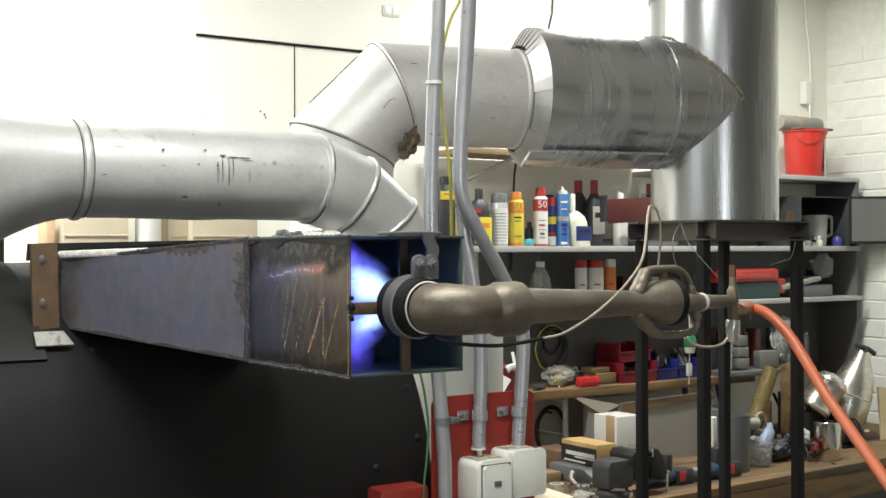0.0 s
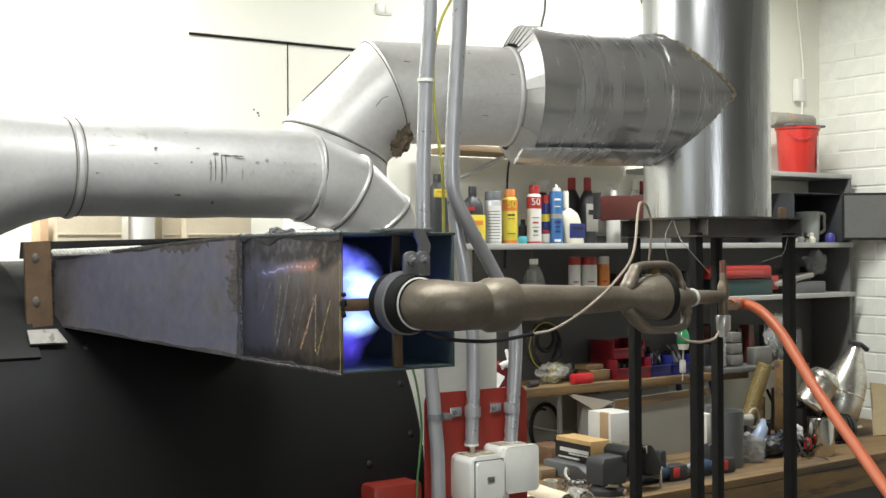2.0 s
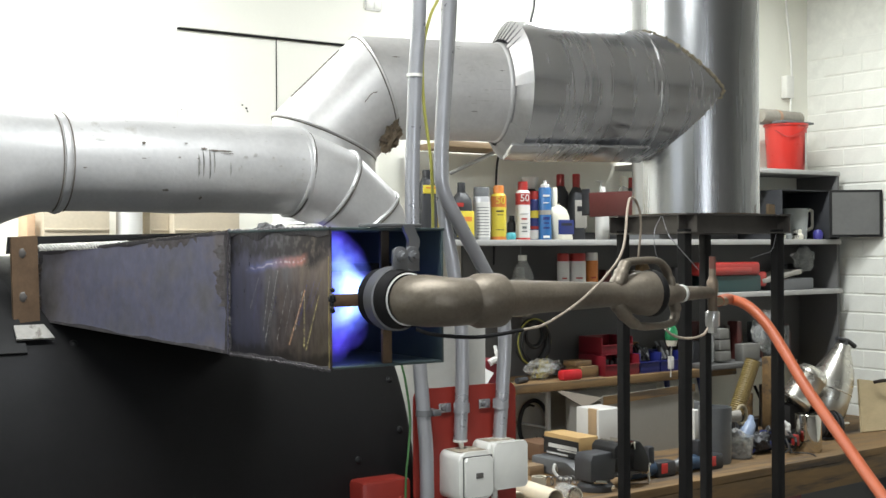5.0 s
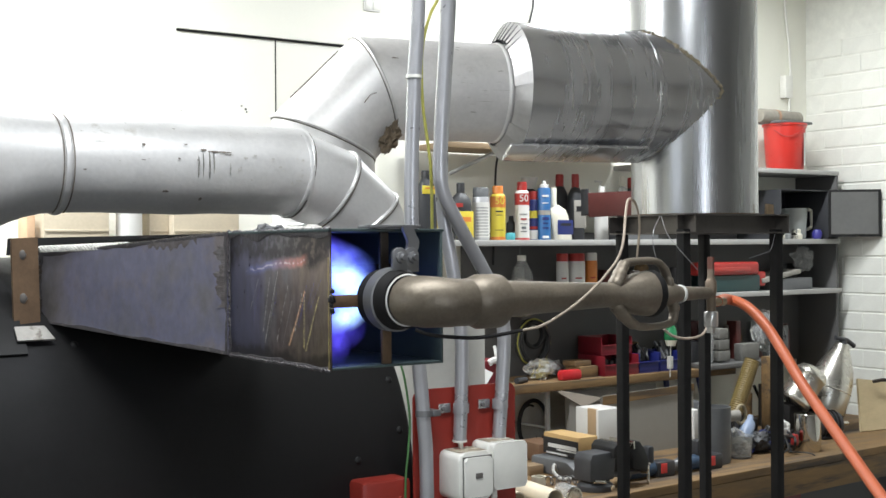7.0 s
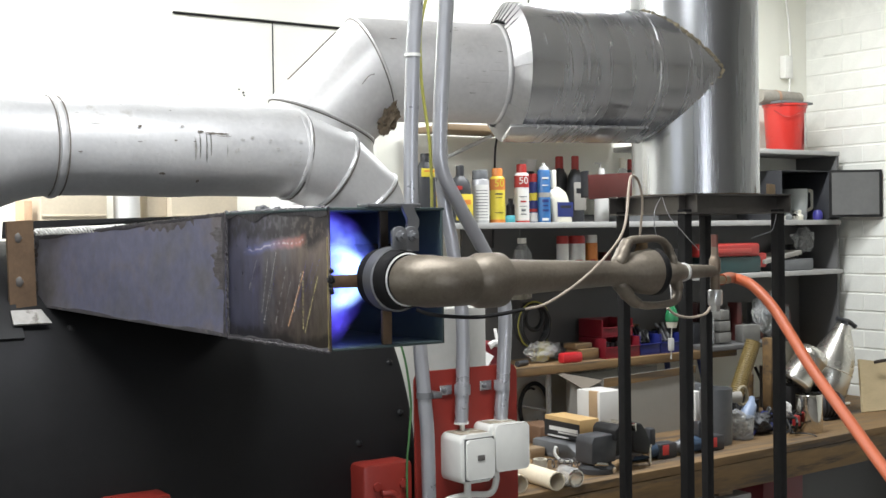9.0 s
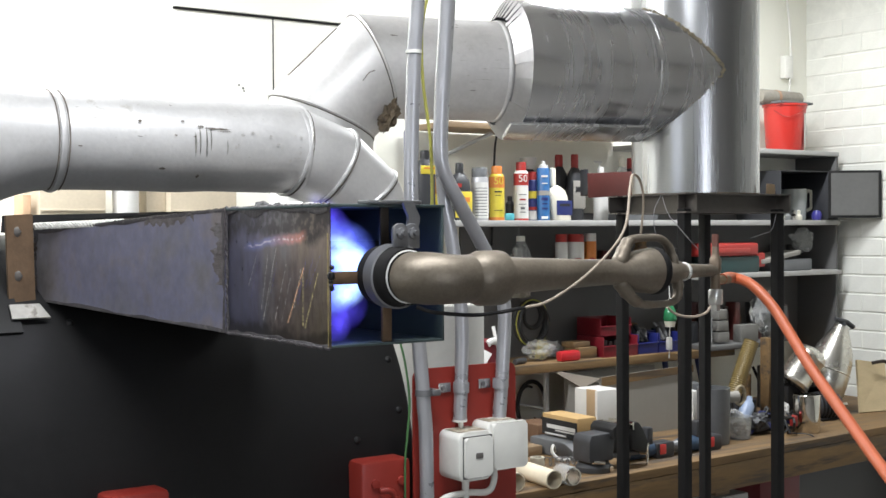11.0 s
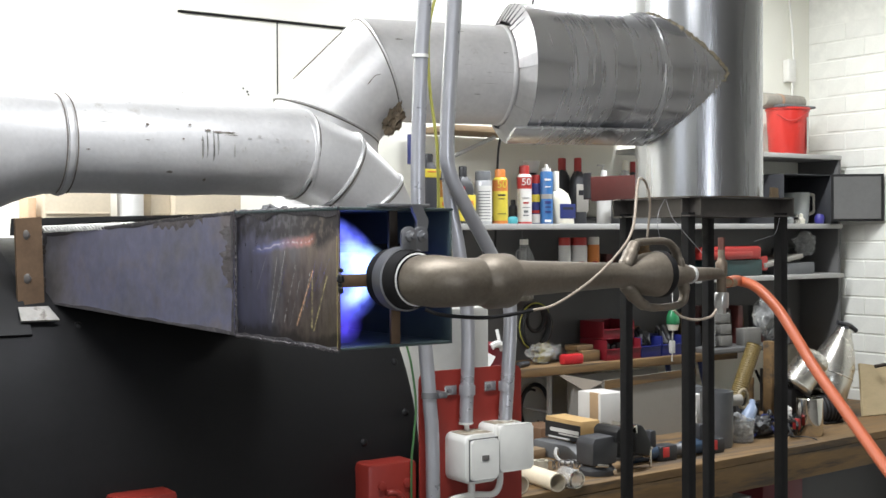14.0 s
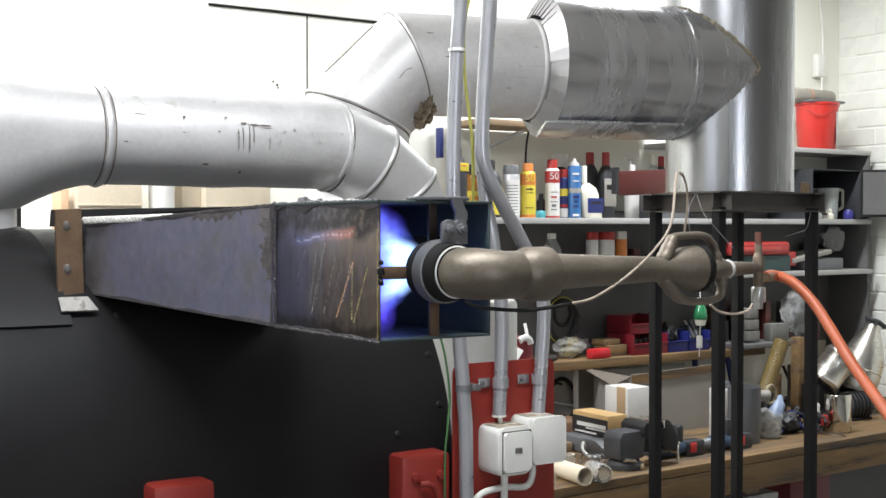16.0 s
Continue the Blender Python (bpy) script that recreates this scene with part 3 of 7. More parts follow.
def bead(a, b, r, n, name, parent, material, wob=0.5):
    """A lumpy weld bead between two points."""
    bm = bmesh.new()
    a, b = Vector(a), Vector(b)
    for i in range(n):
        k = len(bm.verts)
        bmesh.ops.create_icosphere(bm, subdivisions=1, radius=r * random.uniform(0.7, 1.3))
        p = a.lerp(b, (i + random.uniform(-wob, wob)) / (n - 1)) + Vector([random.uniform(-r, r) * 0.3 for _ in range(3)])
        move(bm, k, Matrix.Translation(p))
    return part(name, bm, material, parent)


bead((NX0, NY1, NZ0), (NX0, NY1, NZ1), 0.0026, 70, "weld_seam", inlet, SCALE)
bead((NX0, NY1, NZ1), (NX0, NY0, NZ1), 0.0020, 80, "weld_seam", inlet, SCALE)
bead((NX0 - 0.001, NY1, NZ0), (NX0, NY0, NZ0), 0.0020, 90, "weld_seam", inlet, SCALE)
bead((NX0, NY1, NZ0), (LX, LY, LZ0), 0.0014, 110, "weld_seam", inlet, STAY)
bead((NX0, NY1, NZ1), (LX, LY, LZ1), 0.0016, 110, "weld_seam", inlet, STAY)
for z in (1.46, 1.40):
    bead((LX - 0.002, LY - 0.004, z - 0.018), (LX - 0.002, LY - 0.004, z + 0.018), 0.0034, 16, "weld_tack", inlet, STAY)


def scale_band(a, b, inward, w, material, seed, label="", lift=0.0007):
    """A ragged band of mill scale and weld burn along a plate's edge, from a to b, reaching inward by about w."""
    rg = random.Random(seed)
    a, b, inward = Vector(a), Vector(b), Vector(inward).normalized()
    out = (b - a).cross(inward).normalized()
    if out.x > 0:
        out = -out
    bm = bmesh.new()
    n = 150
    rows_ = []
    for i in range(n + 1):
        t = i / n
        reach = w * max(0.9 + 0.9 * noise.noise((t * 5, seed, 0)) + 0.35 * noise.noise((t * 14, 0, seed)) + rg.uniform(-0.05, 0.05), 0.2)
        p = a.lerp(b, t) + out * lift
        rows_.append((bm.verts.new(p), bm.verts.new(p + inward * reach * 0.6 + out * rg.uniform(0, 0.0005)), bm.verts.new(p + inward * reach - out * 0.0003)))
    for p, q in zip(rows_, rows_[1:]):
        bm.faces.new((p[0], q[0], q[1], p[1]))
        bm.faces.new((p[1], q[1], q[2], p[2]))
    return part("scale_band", bm, material, inlet, label)


P00, P10, P11, P01 = Vector((LX, LY, LZ0)), Vector((NX0, NY1, NZ0)), Vector((NX0, NY1, NZ1)), Vector((LX, LY, LZ1))
scale_band(P01, P11, (0, 0, -1), 0.005, SCALE, 1, "dark burnt scale along the weld", 0.0047)
scale_band(P00, P10, (0, 0, 1), 0.0045, SCALE, 2, "", 0.0047)
scale_band(P10, P11, P00 - P10, 0.0045, SCALE, 3, "", 0.0049)
scale_band(P11.lerp(P10, 0.12), P11.lerp(P10, 0.62), P00 - P10, 0.022, RUSTY_SCALE, 4, "rust-brown bloom beside the weld", 0.0045)
scale_band(P00, P01, P10 - P00, 0.008, SCALE, 5, "", 0.0049)
scale_band(P01.lerp(P11, 0.62), P01.lerp(P11, 0.86), (0, 0, -1), 0.013, RUSTY_SCALE, 6, "", 0.0044)
Q0, Q1, Q2, Q3 = Vector((NX0, NY1, NZ0)), Vector((NX0, NY0, NZ0)), Vector((NX0, NY0, NZ1)), Vector((NX0, NY1, NZ1))
scale_band(Q3, Q2, (0, 0, -1), 0.008, SCALE, 17, "", 0.0012)
scale_band(Q3, Q0, Q2 - Q3, 0.0045, SCALE, 8)
scale_band(Q0, Q1, (0, 0, 1), 0.005, SCALE, 9)
scale_band(Q1, Q2.lerp(Q1, 0.2), Q0 - Q1, 0.0035, GOLD, 10, "straw-gold heat tint along the lip")

# scratches and heat marks brushed into the tip plate
def mark(a, b, w, dashes, material, label=""):
    bm = bmesh.new()
    a, b = Vector(a), Vector(b)
    for k in range(dashes):
        p, q = a.lerp(b, (k + random.uniform(0.02, 0.35)) / dashes), a.lerp(b, (k + random.uniform(0.7, 1.05)) / dashes)
        side = (q - p).cross(Vector((1, 0, 0))).normalized() * 1.4 * w * random.uniform(0.5, 1.2)
        v = [bm.verts.new(c + Vector((-0.0004, 0, 0))) for c in (p - side, q - side * 0.6, q + side * 0.6, p + side)]
        bm.faces.new(v)
    return part("scratch", bm, material, inlet, label, smooth=False)


ORANGE_TINT = paint("orange_heat_tint", (0.85, 0.50, 0.28), 0.4, 0.1, vary=0.3, scale=60)
STRAW_TINT = paint("straw_heat_tint", (0.75, 0.64, 0.28), 0.4, 0.1, vary=0.3, scale=60)
PALE_TINT = paint("bare_scratched_steel", (0.62, 0.60, 0.58), 0.4, 0.1, vary=0.3, scale=60)
BLUE_TINT = paint("blue_heat_tint", (0.20, 0.19, 0.52), 0.35, 0.3, vary=0.3, scale=60)
for a, b, w, n, m in (
    ((0.566, 1.129, 1.443), (0.566, 1.169, 1.378), 0.0011, 19, ORANGE_TINT),
    ((0.566, 1.136, 1.441), (0.566, 1.154, 1.395), 0.0006, 8, PALE_TINT),
    ((0.566, 1.131, 1.438), (0.566, 1.132, 1.377), 0.0007, 14, STRAW_TINT),
    ((0.566, 1.096, 1.438), (0.566, 1.128, 1.374), 0.0007, 18, STRAW_TINT),
    ((0.566, 1.197, 1.465), (0.566, 1.232, 1.378), 0.0006, 24, PALE_TINT),
    ((0.566, 1.218, 1.459), (0.566, 1.237, 1.390), 0.0004, 10, PALE_TINT),
    ((0.566, 1.170, 1.450), (0.566, 1.201, 1.380), 0.0004, 7, PALE_TINT),
):
    mark(a, b, w, n, m)
for k in range(14):
    y_ = random.uniform(1.09, 1.26)
    z_ = random.uniform(1.43, 1.46)
    mark((0.566, y_, z_), (0.566, y_ + random.uniform(0.012, 0.03), z_ - random.uniform(0.03, 0.07)), 0.00022, random.randint(5, 12), random.choice((PALE_TINT, BLUE_TINT, TIP)))

# ---- stays that hold the burner in the mouth ----
BX, BZ = 0.634, 1.434
part("stay", box((NX0 + T, NY0 - 0.002, BZ - 0.0085), (BX - 0.03, NY0 + 0.002, BZ + 0.0055), 0.0008), RUST, inlet, "rusty flat steel stay")
part("stay", box((BX + 0.001, NY0 + 0.004, BZ + 0.03), (BX + 0.012, NY0 + 0.009, NZ1 - T), 0.0008), STAY, inlet)
part("stay", box((BX + 0.003, NY0 + 0.004, NZ0 + T), (BX + 0.015, NY0 + 0.009, BZ - 0.03), 0.0008), RUST, inlet)
part("stay", box((NX0 + T, NY0 + 0.10, BZ + 0.028), (NX1 - T, NY0 + 0.104, BZ + 0.038), 0.0008), SOOT, inlet)
hook = smooth_path([(BX + 0.020, NY0 - 0.006, BZ + 0.046), (BX + 0.034, NY0 - 0.006, BZ + 0.052), (BX + 0.038, NY0 - 0.006, BZ + 0.064), (BX + 0.034, NY0 - 0.006, NZ1 - 0.006), (BX + 0.030, NY0 - 0.006, NZ1 + 0.003)], 4)
hb = bmesh.new()
rows = []
for p in hook:
    rows.append([hb.verts.new(p + Vector((sx_, sy_, 0))) for sx_, sy_ in ((-0.0075, -0.0025), (0.0075, -0.0025), (0.0075, 0.0025), (-0.0075, 0.0025))])
for p, q in zip(rows, rows[1:]):
    for k in range(4):
        hb.faces.new((p[k], p[(k + 1) % 4], q[(k + 1) % 4], q[k]))
hb.faces.new(rows[0][::-1])
hb.faces.new(rows[-1])
part("hook_strap", hb, GREY_IRON, inlet, "bent grey flat steel strap")
part("strap_top", box((BX - 0.02, NY0 - 0.006, NZ1 + 0.001), (BX + 0.05, NY0 + 0.02, NZ1 + 0.005), 0.001), GREY_IRON, inlet)
bead((NX0 + 0.002, NY0 - 0.002, BZ - 0.012), (NX0 + 0.002, NY0 - 0.002, BZ + 0.008), 0.004, 7, "weld_tack", inlet, DARK)

# ---- the gas burner: head, elbow, mixing tube, venturi bell, jet, valve ----
PIPE_Y, PIPE_Z = 0.99, 1.431
burner = thing("gas_burner", (BX, NY0, BZ), "brown cast iron gas burner with elbow and mixing tube", "burner")
head = part("burner_head", lathe([(0.0, 0.0), (0.029, 0.0), (0.0335, -0.004), (0.0335, 0.030), (0.031, 0.036), (0.031, 0.050), (0.0, 0.050)], (BX, NY0 - 0.004, BZ), (0, -1, 0), 48), SOOT, burner, "soot-black burner head")
band = part("clamp_band", lathe([(0.0338, 0), (0.0358, 0.001), (0.0358, 0.018), (0.0338, 0.019)], (BX, NY0 - 0.016, BZ), (0, -1, 0), 48, closed=True), GREY_IRON, burner, "grey steel clamp band")
for ox, yy in ((0.002, 0.036), (0.024, 0.026)):
    ex0 = BX + ox
    ol = [(ex0 - 0.0095, BZ + 0.030), (ex0 + 0.0095, BZ + 0.030)] + [(ex0 + 0.0095 * math.cos(radians(q)), BZ + 0.050 + 0.008 * math.sin(radians(q))) for q in range(0, 181, 20)]
    part("clamp_ear", prism(ol, NY0 - yy, NY0 - yy + 0.005, "y", bevel=0.0008), GREY_IRON, band)
    part("bolt", lathe([(0.0065, 0), (0.0065, 0.004), (0.0035, 0.005), (0.003, 0.009), (0, 0.009)], (ex0, NY0 - yy, BZ + 0.047), (0, -1, 0), 8), GREY_IRON, band)
part("seal_ring", lathe([(0.0275, 0), (0.0292, 0.0004), (0.0292, 0.0012), (0.0275, 0.002)], (BX, NY0 - 0.053, BZ), (0, -1, 0), 48, closed=True), WHITE, burner, "pale sealing ring")
# elbow swept from -y to +x
el = bmesh.new()
er, arc = 0.045, 16
rings = []
for i in range(arc + 3):
    if i == 0:
        c, d = Vector((BX, NY0 - 0.03, BZ)), Vector((0, -1, 0))
    elif i == arc + 2:
        c, d = Vector((BX + er + 0.062, PIPE_Y, PIPE_Z)), Vector((1, 0, 0))
    else:
        a = (i - 1) / arc * math.pi / 2
        c = Vector((BX + er - er * math.cos(a), PIPE_Y + er - er * math.sin(a), BZ + (PIPE_Z - BZ) * i / arc))
        d = Vector((math.sin(a), -math.cos(a), 0))
    rr = 0.0262 + 0.0025 * (1 - abs(2 * i / (arc + 2) - 1))
    s = d.cross(Vector((0, 0, 1)))
    rings.append([el.verts.new(c + rr * (math.cos(k * math.pi / 20) * s + math.sin(k * math.pi / 20) * Vector((0, 0, 1)))) for k in range(40)])
for p, q in zip(rings, rings[1:]):
    for k in range(40):
        el.faces.new((p[k], p[(k + 1) % 40], q[(k + 1) % 40], q[k]))
part("elbow", el, IRON, burner, "heat-browned pipe elbow")
SX = BX + er + 0.028
part("elbow_socket", lathe([(0.0262, -0.012), (0.0285, -0.004), (0.0305, 0.0), (0.0305, 0.026), (0.0298, 0.030), (0.0245, 0.032), (0.0235, 0.03)], (SX, PIPE_Y, PIPE_Z), (1, 0, 0), 48), IRON, burner, "beaded iron pipe socket")
BELL = 0.967
part("mixing_tube", lathe([(0.0225, 0), (0.0218, 0.012), (0.0198, 0.05), (0.0172, 0.12), (0.0155, 0.168), (0.0150, 0.186), (0.0162, 0.198), (0.0190, 0.210), (0.0228, 0.222), (0.0262, 0.232), (0.0282, BELL - SX - 0.008)], (SX + 0.01, PIPE_Y, PIPE_Z + 0.002), (1, 0, 0), 48), IRON, burner, "tapered brown iron mixing tube")
part("bell_rim", lathe([(0.0272, -0.004), (0.0290, 0.0), (0.0290, 0.006), (0.0270, 0.009), (0.0235, 0.006), (0.018, -0.02), (0.0, -0.04)], (BELL + 0.002, PIPE_Y, PIPE_Z + 0.002), (1, 0, 0), 48), SOOT, burner, "black bell mouth rim")
# cast yoke: two arms from the throat round the bell to the jet holder
JET = 1.006
for arm in ([(0.885, 1.438), (0.912, 1.446), (0.923, 1.462), (0.930, 1.4705), (0.949, 1.4730), (0.980, 1.4725), (0.995, 1.463), (1.001, 1.450), (1.004, 1.438)],
            [(0.885, 1.428), (0.914, 1.419), (0.930, 1.404), (0.946, 1.3945), (0.966, 1.392), (0.996, 1.393), (1.009, 1.398), (1.012, 1.412), (1.008, 1.426)]):
    line = [(x_, PIPE_Y - 0.002, z_) for x_, z_ in arm]
    bar = tube(line, [0.0050, 0.0078, 0.0066, 0.0050, 0.0046, 0.0046, 0.0050, 0.0062], 14, steps=6)
    for v in bar.verts:
        v.co.y = PIPE_Y - 0.002 + (v.co.y - PIPE_Y + 0.002) * 1.35
    part("yoke_arm", bar, IRON, burner, "cast iron yoke arm")
part("jet_holder", lathe([(0, -0.024), (0.007, -0.024), (0.009, -0.012), (0.0135, -0.004), (0.0145, 0.004), (0.0135, 0.016), (0.0105, 0.022), (0.0095, 0.028), (0, 0.028)], (JET - 0.008, PIPE_Y, PIPE_Z), (1, 0, 0), 24), IRON, burner)
VX = 1.081
part("tape_wrap", lathe([(0.009, 0), (0.0118, 0.001), (0.0105, 0.005), (0.008, 0.006)], (JET + 0.018, PIPE_Y, PIPE_Z), (1, 0, 0), 18), WHITE, burner, "white thread tape")
NUT_STEEL = paint("zinc_plated_steel", (0.50, 0.49, 0.47), 0.35, 0.8, vary=0.12, scale=60)
part("jet_pipe", rod((JET + 0.005, PIPE_Y, PIPE_Z), (VX, PIPE_Y, PIPE_Z), 0.0102, 16, r2=0.0072), IRON, burner)
BRASS_DULL = paint("browned_brass", (0.20, 0.155, 0.115), 0.45, 0.7, vary=0.25, scale=40, bump=0.2)
valve = part("valve_body", lathe([(0, -0.04), (0.005, -0.04), (0.0062, -0.03), (0.0062, -0.004), (0.0075, 0.0), (0.0075, 0.014), (0.0056, 0.017), (0.0045, 0.021), (0.0045, 0.03), (0.0035, 0.032), (0, 0.032)], (VX, PIPE_Y, PIPE_Z), (0, 0, 1), 20), BRASS_DULL, burner, "dull brown brass gas valve")
part("nut", lathe([(0.0, -0.002), (0.0085, -0.002), (0.0092, 0), (0.0092, 0.016), (0.008, 0.018), (0, 0.018)], (VX, PIPE_Y, PIPE_Z - 0.042), (0, 0, 1), 8), NUT_STEEL, valve, "bright steel nut")
part("stem_nut", rod((VX, PIPE_Y, PIPE_Z - 0.052), (VX, PIPE_Y, PIPE_Z - 0.042), 0.006, 6), NUT_STEEL, valve)
part("valve_stem", rod((VX, PIPE_Y, PIPE_Z + 0.03), (VX, PIPE_Y, PIPE_Z + 0.046), 0.0045, 12), paint("reddened_stem", (0.2, 0.09, 0.07), 0.5, 0.6, scale=40), valve)
part("hose_tail", rod((VX, PIPE_Y, PIPE_Z - 0.012), (VX + 0.034, PIPE_Y + 0.01, PIPE_Z - 0.013), 0.0056, 14), BRASS, valve)

hose = [(VX + 0.018, PIPE_Y + 0.006, PIPE_Z - 0.012), (1.188, 1.059, 1.417), (1.190, 1.028, 1.409), (1.189, 0.993, 1.384), (1.179, 0.957, 1.353), (1.165, 0.912, 1.312), (1.149, 0.863, 1.275), (1.116, 0.789, 1.229), (1.059, 0.683, 1.171)]
hz = Vector(hose[-1])
hose += [(hz.x - 0.07, hz.y - 0.12, hz.z - 0.085), (hz.x - 0.10, hz.y - 0.18, 0.85), (hz.x - 0.08, hz.y - 0.22, 0.3), (hz.x + 0.1, hz.y - 0.4, FLOOR_Z + 0.012)]
ho = thing("gas_hose", hose[-1], "orange rubber gas hose curving down from the valve", "hose")
part("hose", tube(hose, 0.0072, 14, steps=10), HOSE, ho)

# thermocouple and pilot leads
lead = thing("thermocouple_lead", (0.636, 1.001, 1.401), "thin tan sleeved lead hanging below the pipe", "cable")
part("lead", tube([(0.628, 0.994, 1.403), (0.643, 0.984, 1.397), (0.683, 0.969, 1.393), (0.713, 0.961, 1.395), (0.746, 0.958, 1.399)], 0.0021, 8), SOOT, lead, "sooty black lower end")
part("lead", tube([(0.746, 0.958, 1.399), (0.773, 0.951, 1.405), (0.811, 0.938, 1.429), (0.854, 0.939, 1.459), (0.883, 0.944, 1.488), (0.915, 0.970, 1.535), (0.932, 0.983, 1.549), (0.967, 1.008, 1.544), (0.978, 1.013, 1.519), (0.982, 1.022, 1.477)], 0.0016, 8), WIRE, lead)
part("lead_end", tube([(1.046, 1.040, 1.383), (1.063, 1.041, 1.373), (1.094, 1.044, 1.368), (1.124, 1.048, 1.371), (1.138, 1.051, 1.380)], 0.0018, 8), WIRE, lead)

# ---- lower flue duct along the boiler ----
def duct_ring(c, axis, r, name, parent, material, w=0.007, h=0.004):
    return part(name, lathe([(r - 0.002, -w), (r + h * 0.7, -w * 0.6), (r + h, 0), (r + h * 0.7, w * 0.6), (r - 0.002, w)], c, axis, 48), material, parent)


JOINT = paint("dirty_joint", (0.16, 0.145, 0.125), 0.8, vary=0.5, scale=40)
D1Y, D1Z, D1R = 1.98, 1.639, 0.0835
lower = thing("lower_flue_duct", (0.8, D1Y, D1Z - 0.2), "silver painted round flue duct with dents and scuffs", "duct")
xa, xb = 0.534, 0.998
def dented(c0, c1, r0, r1, dents=0.0012, seg=48, n=24):
    """A round sheet pipe between two points, slightly out of true."""
    bm = bmesh.new()
    c0, c1 = Vector(c0), Vector(c1)
    q = frame_to(c1 - c0).to_3x3()
    rings = []
    for i in range(n + 1):
        t = i / n
        c = c0.lerp(c1, t)
        ring = []
        for k in range(seg):
            a = 2 * math.pi * k / seg
            u = q @ Vector((math.cos(a), math.sin(a), 0))
            r = r0 + (r1 - r0) * t
            p = c + u * r
            ring.append(bm.verts.new(p + u * dents * noise.noise(p * 14)))
        rings.append(ring)
    for a, b in zip(rings, rings[1:]):
        for k in range(seg):
            bm.faces.new((a[k], a[(k + 1) % seg], b[(k + 1) % seg], b[k]))
    return bm


part("straight_pipe", dented((xa, D1Y, D1Z), (xb, D1Y, D1Z), D1R, D1R, 0.002), SILVER, lower)
duct_ring((xa + 0.004, D1Y, D1Z), (1, 0, 0), D1R, "lap_ring", lower, SILVER, 0.008, 0.005)
# bend pieces, turning down and back into the drum's end
e1, e2, e3, e4 = Vector((xb - 0.006, D1Y, D1Z - 0.003)), Vector((1.077, D1Y, 1.607)), Vector((1.145, D1Y, 1.550)), Vector((1.192, D1Y, 1.455))


def mitred(points, r, name, parent, material, seg=48):
    """A segmented bend: one piece for each stretch, mitred at the joints."""
    pts = [Vector(p) for p in points]
    dirs = [(b - a).normalized() for a, b in zip(pts, pts[1:])]
    for i, (a, b) in enumerate(zip(pts, pts[1:])):
        d = dirs[i]
        q = frame_to(d).to_3x3()
        n0 = (d + dirs[i - 1]).normalized() if i else d
        n1 = (d + dirs[i + 1]).normalized() if i + 1 < len(dirs) else d
        bm = bmesh.new()
        ra, rb = [], []
        for k in range(seg):
            u = q @ Vector((math.cos(2 * math.pi * k / seg), math.sin(2 * math.pi * k / seg), 0)) * r
            for c, n, ring in ((a, n0, ra), (b, n1, rb)):
                p = c + u
                ring.append(bm.verts.new(p + d * ((c - p).dot(n) / d.dot(n))))
        for k in range(seg):
            bm.faces.new((ra[k], ra[(k + 1) % seg], rb[(k + 1) % seg], rb[k]))
        part(name, bm, material, parent)
    for i in range(1, len(pts) - 1):
        d = (dirs[i] + dirs[i - 1]).normalized()
        stretch = 1 / max(dirs[i].dot(d), 0.3)
        bm = bmesh.new()
        side = dirs[i].cross(dirs[i - 1])
        side = side.normalized() if side.length > 1e-4 else d.orthogonal().normalized()
        lean = d.cross(side).normalized()
        loop = [pts[i] + side * r * math.cos(2 * math.pi * k / 40) + lean * r * stretch * math.sin(2 * math.pi * k / 40) for k in range(41)]
        part("seam", tube(loop, 0.0042, 6, bm, steps=1, ends=False), material, parent)
        line = [p + dirs[i] * 0.006 + (p - pts[i]).normalized() * 0.0008 for p in loop]
        part("joint_line", tube(line, 0.0016, 5, steps=1, ends=False), JOINT, parent)


mitred([e1 - Vector((0.02, 0, 0)), e1, e2, e3, e4, Vector((1.130, D1Y, 1.378)), Vector((0.96, D1Y, 1.372))], D1R - 0.001, "bend_piece", lower, SILVER)
duct_ring(e1, (1, 0, 0), D1R, "lap_ring", lower, SILVER, 0.006, 0.003)
# flattened collector at the other end
col = bmesh.new()
rings = []
for i in range(13):
    t = i / 12
    s = t * t * (3 - 2 * t)
    c = Vector((xa + 0.004 - 0.316 * t, D1Y, D1Z - 0.012 * s))
    rings.append([col.verts.new((c.x, c.y + (D1R + 0.05 * s) * math.cos(2 * math.pi * k / 48), c.z + (D1R + 0.04 * s) * math.sin(2 * math.pi * k / 48) - (0.06 * s if math.sin(2 * math.pi * k / 48) < 0 else 0))) for k in range(48)])
for p, q in zip(rings, rings[1:]):
    for k in range(48):
        col.faces.new((p[k], p[(k + 1) % 48], q[(k + 1) % 48], q[k]))
col.faces.new(rings[-1])
part("collector", col, SILVER, lower, "hammered silver collector hood")
part("flue_neck", rod((xa - 0.2, D1Y, DRUM_Z + 0.36), (xa - 0.2, D1Y, D1Z - 0.02), 0.07, 32), SILVER, lower)

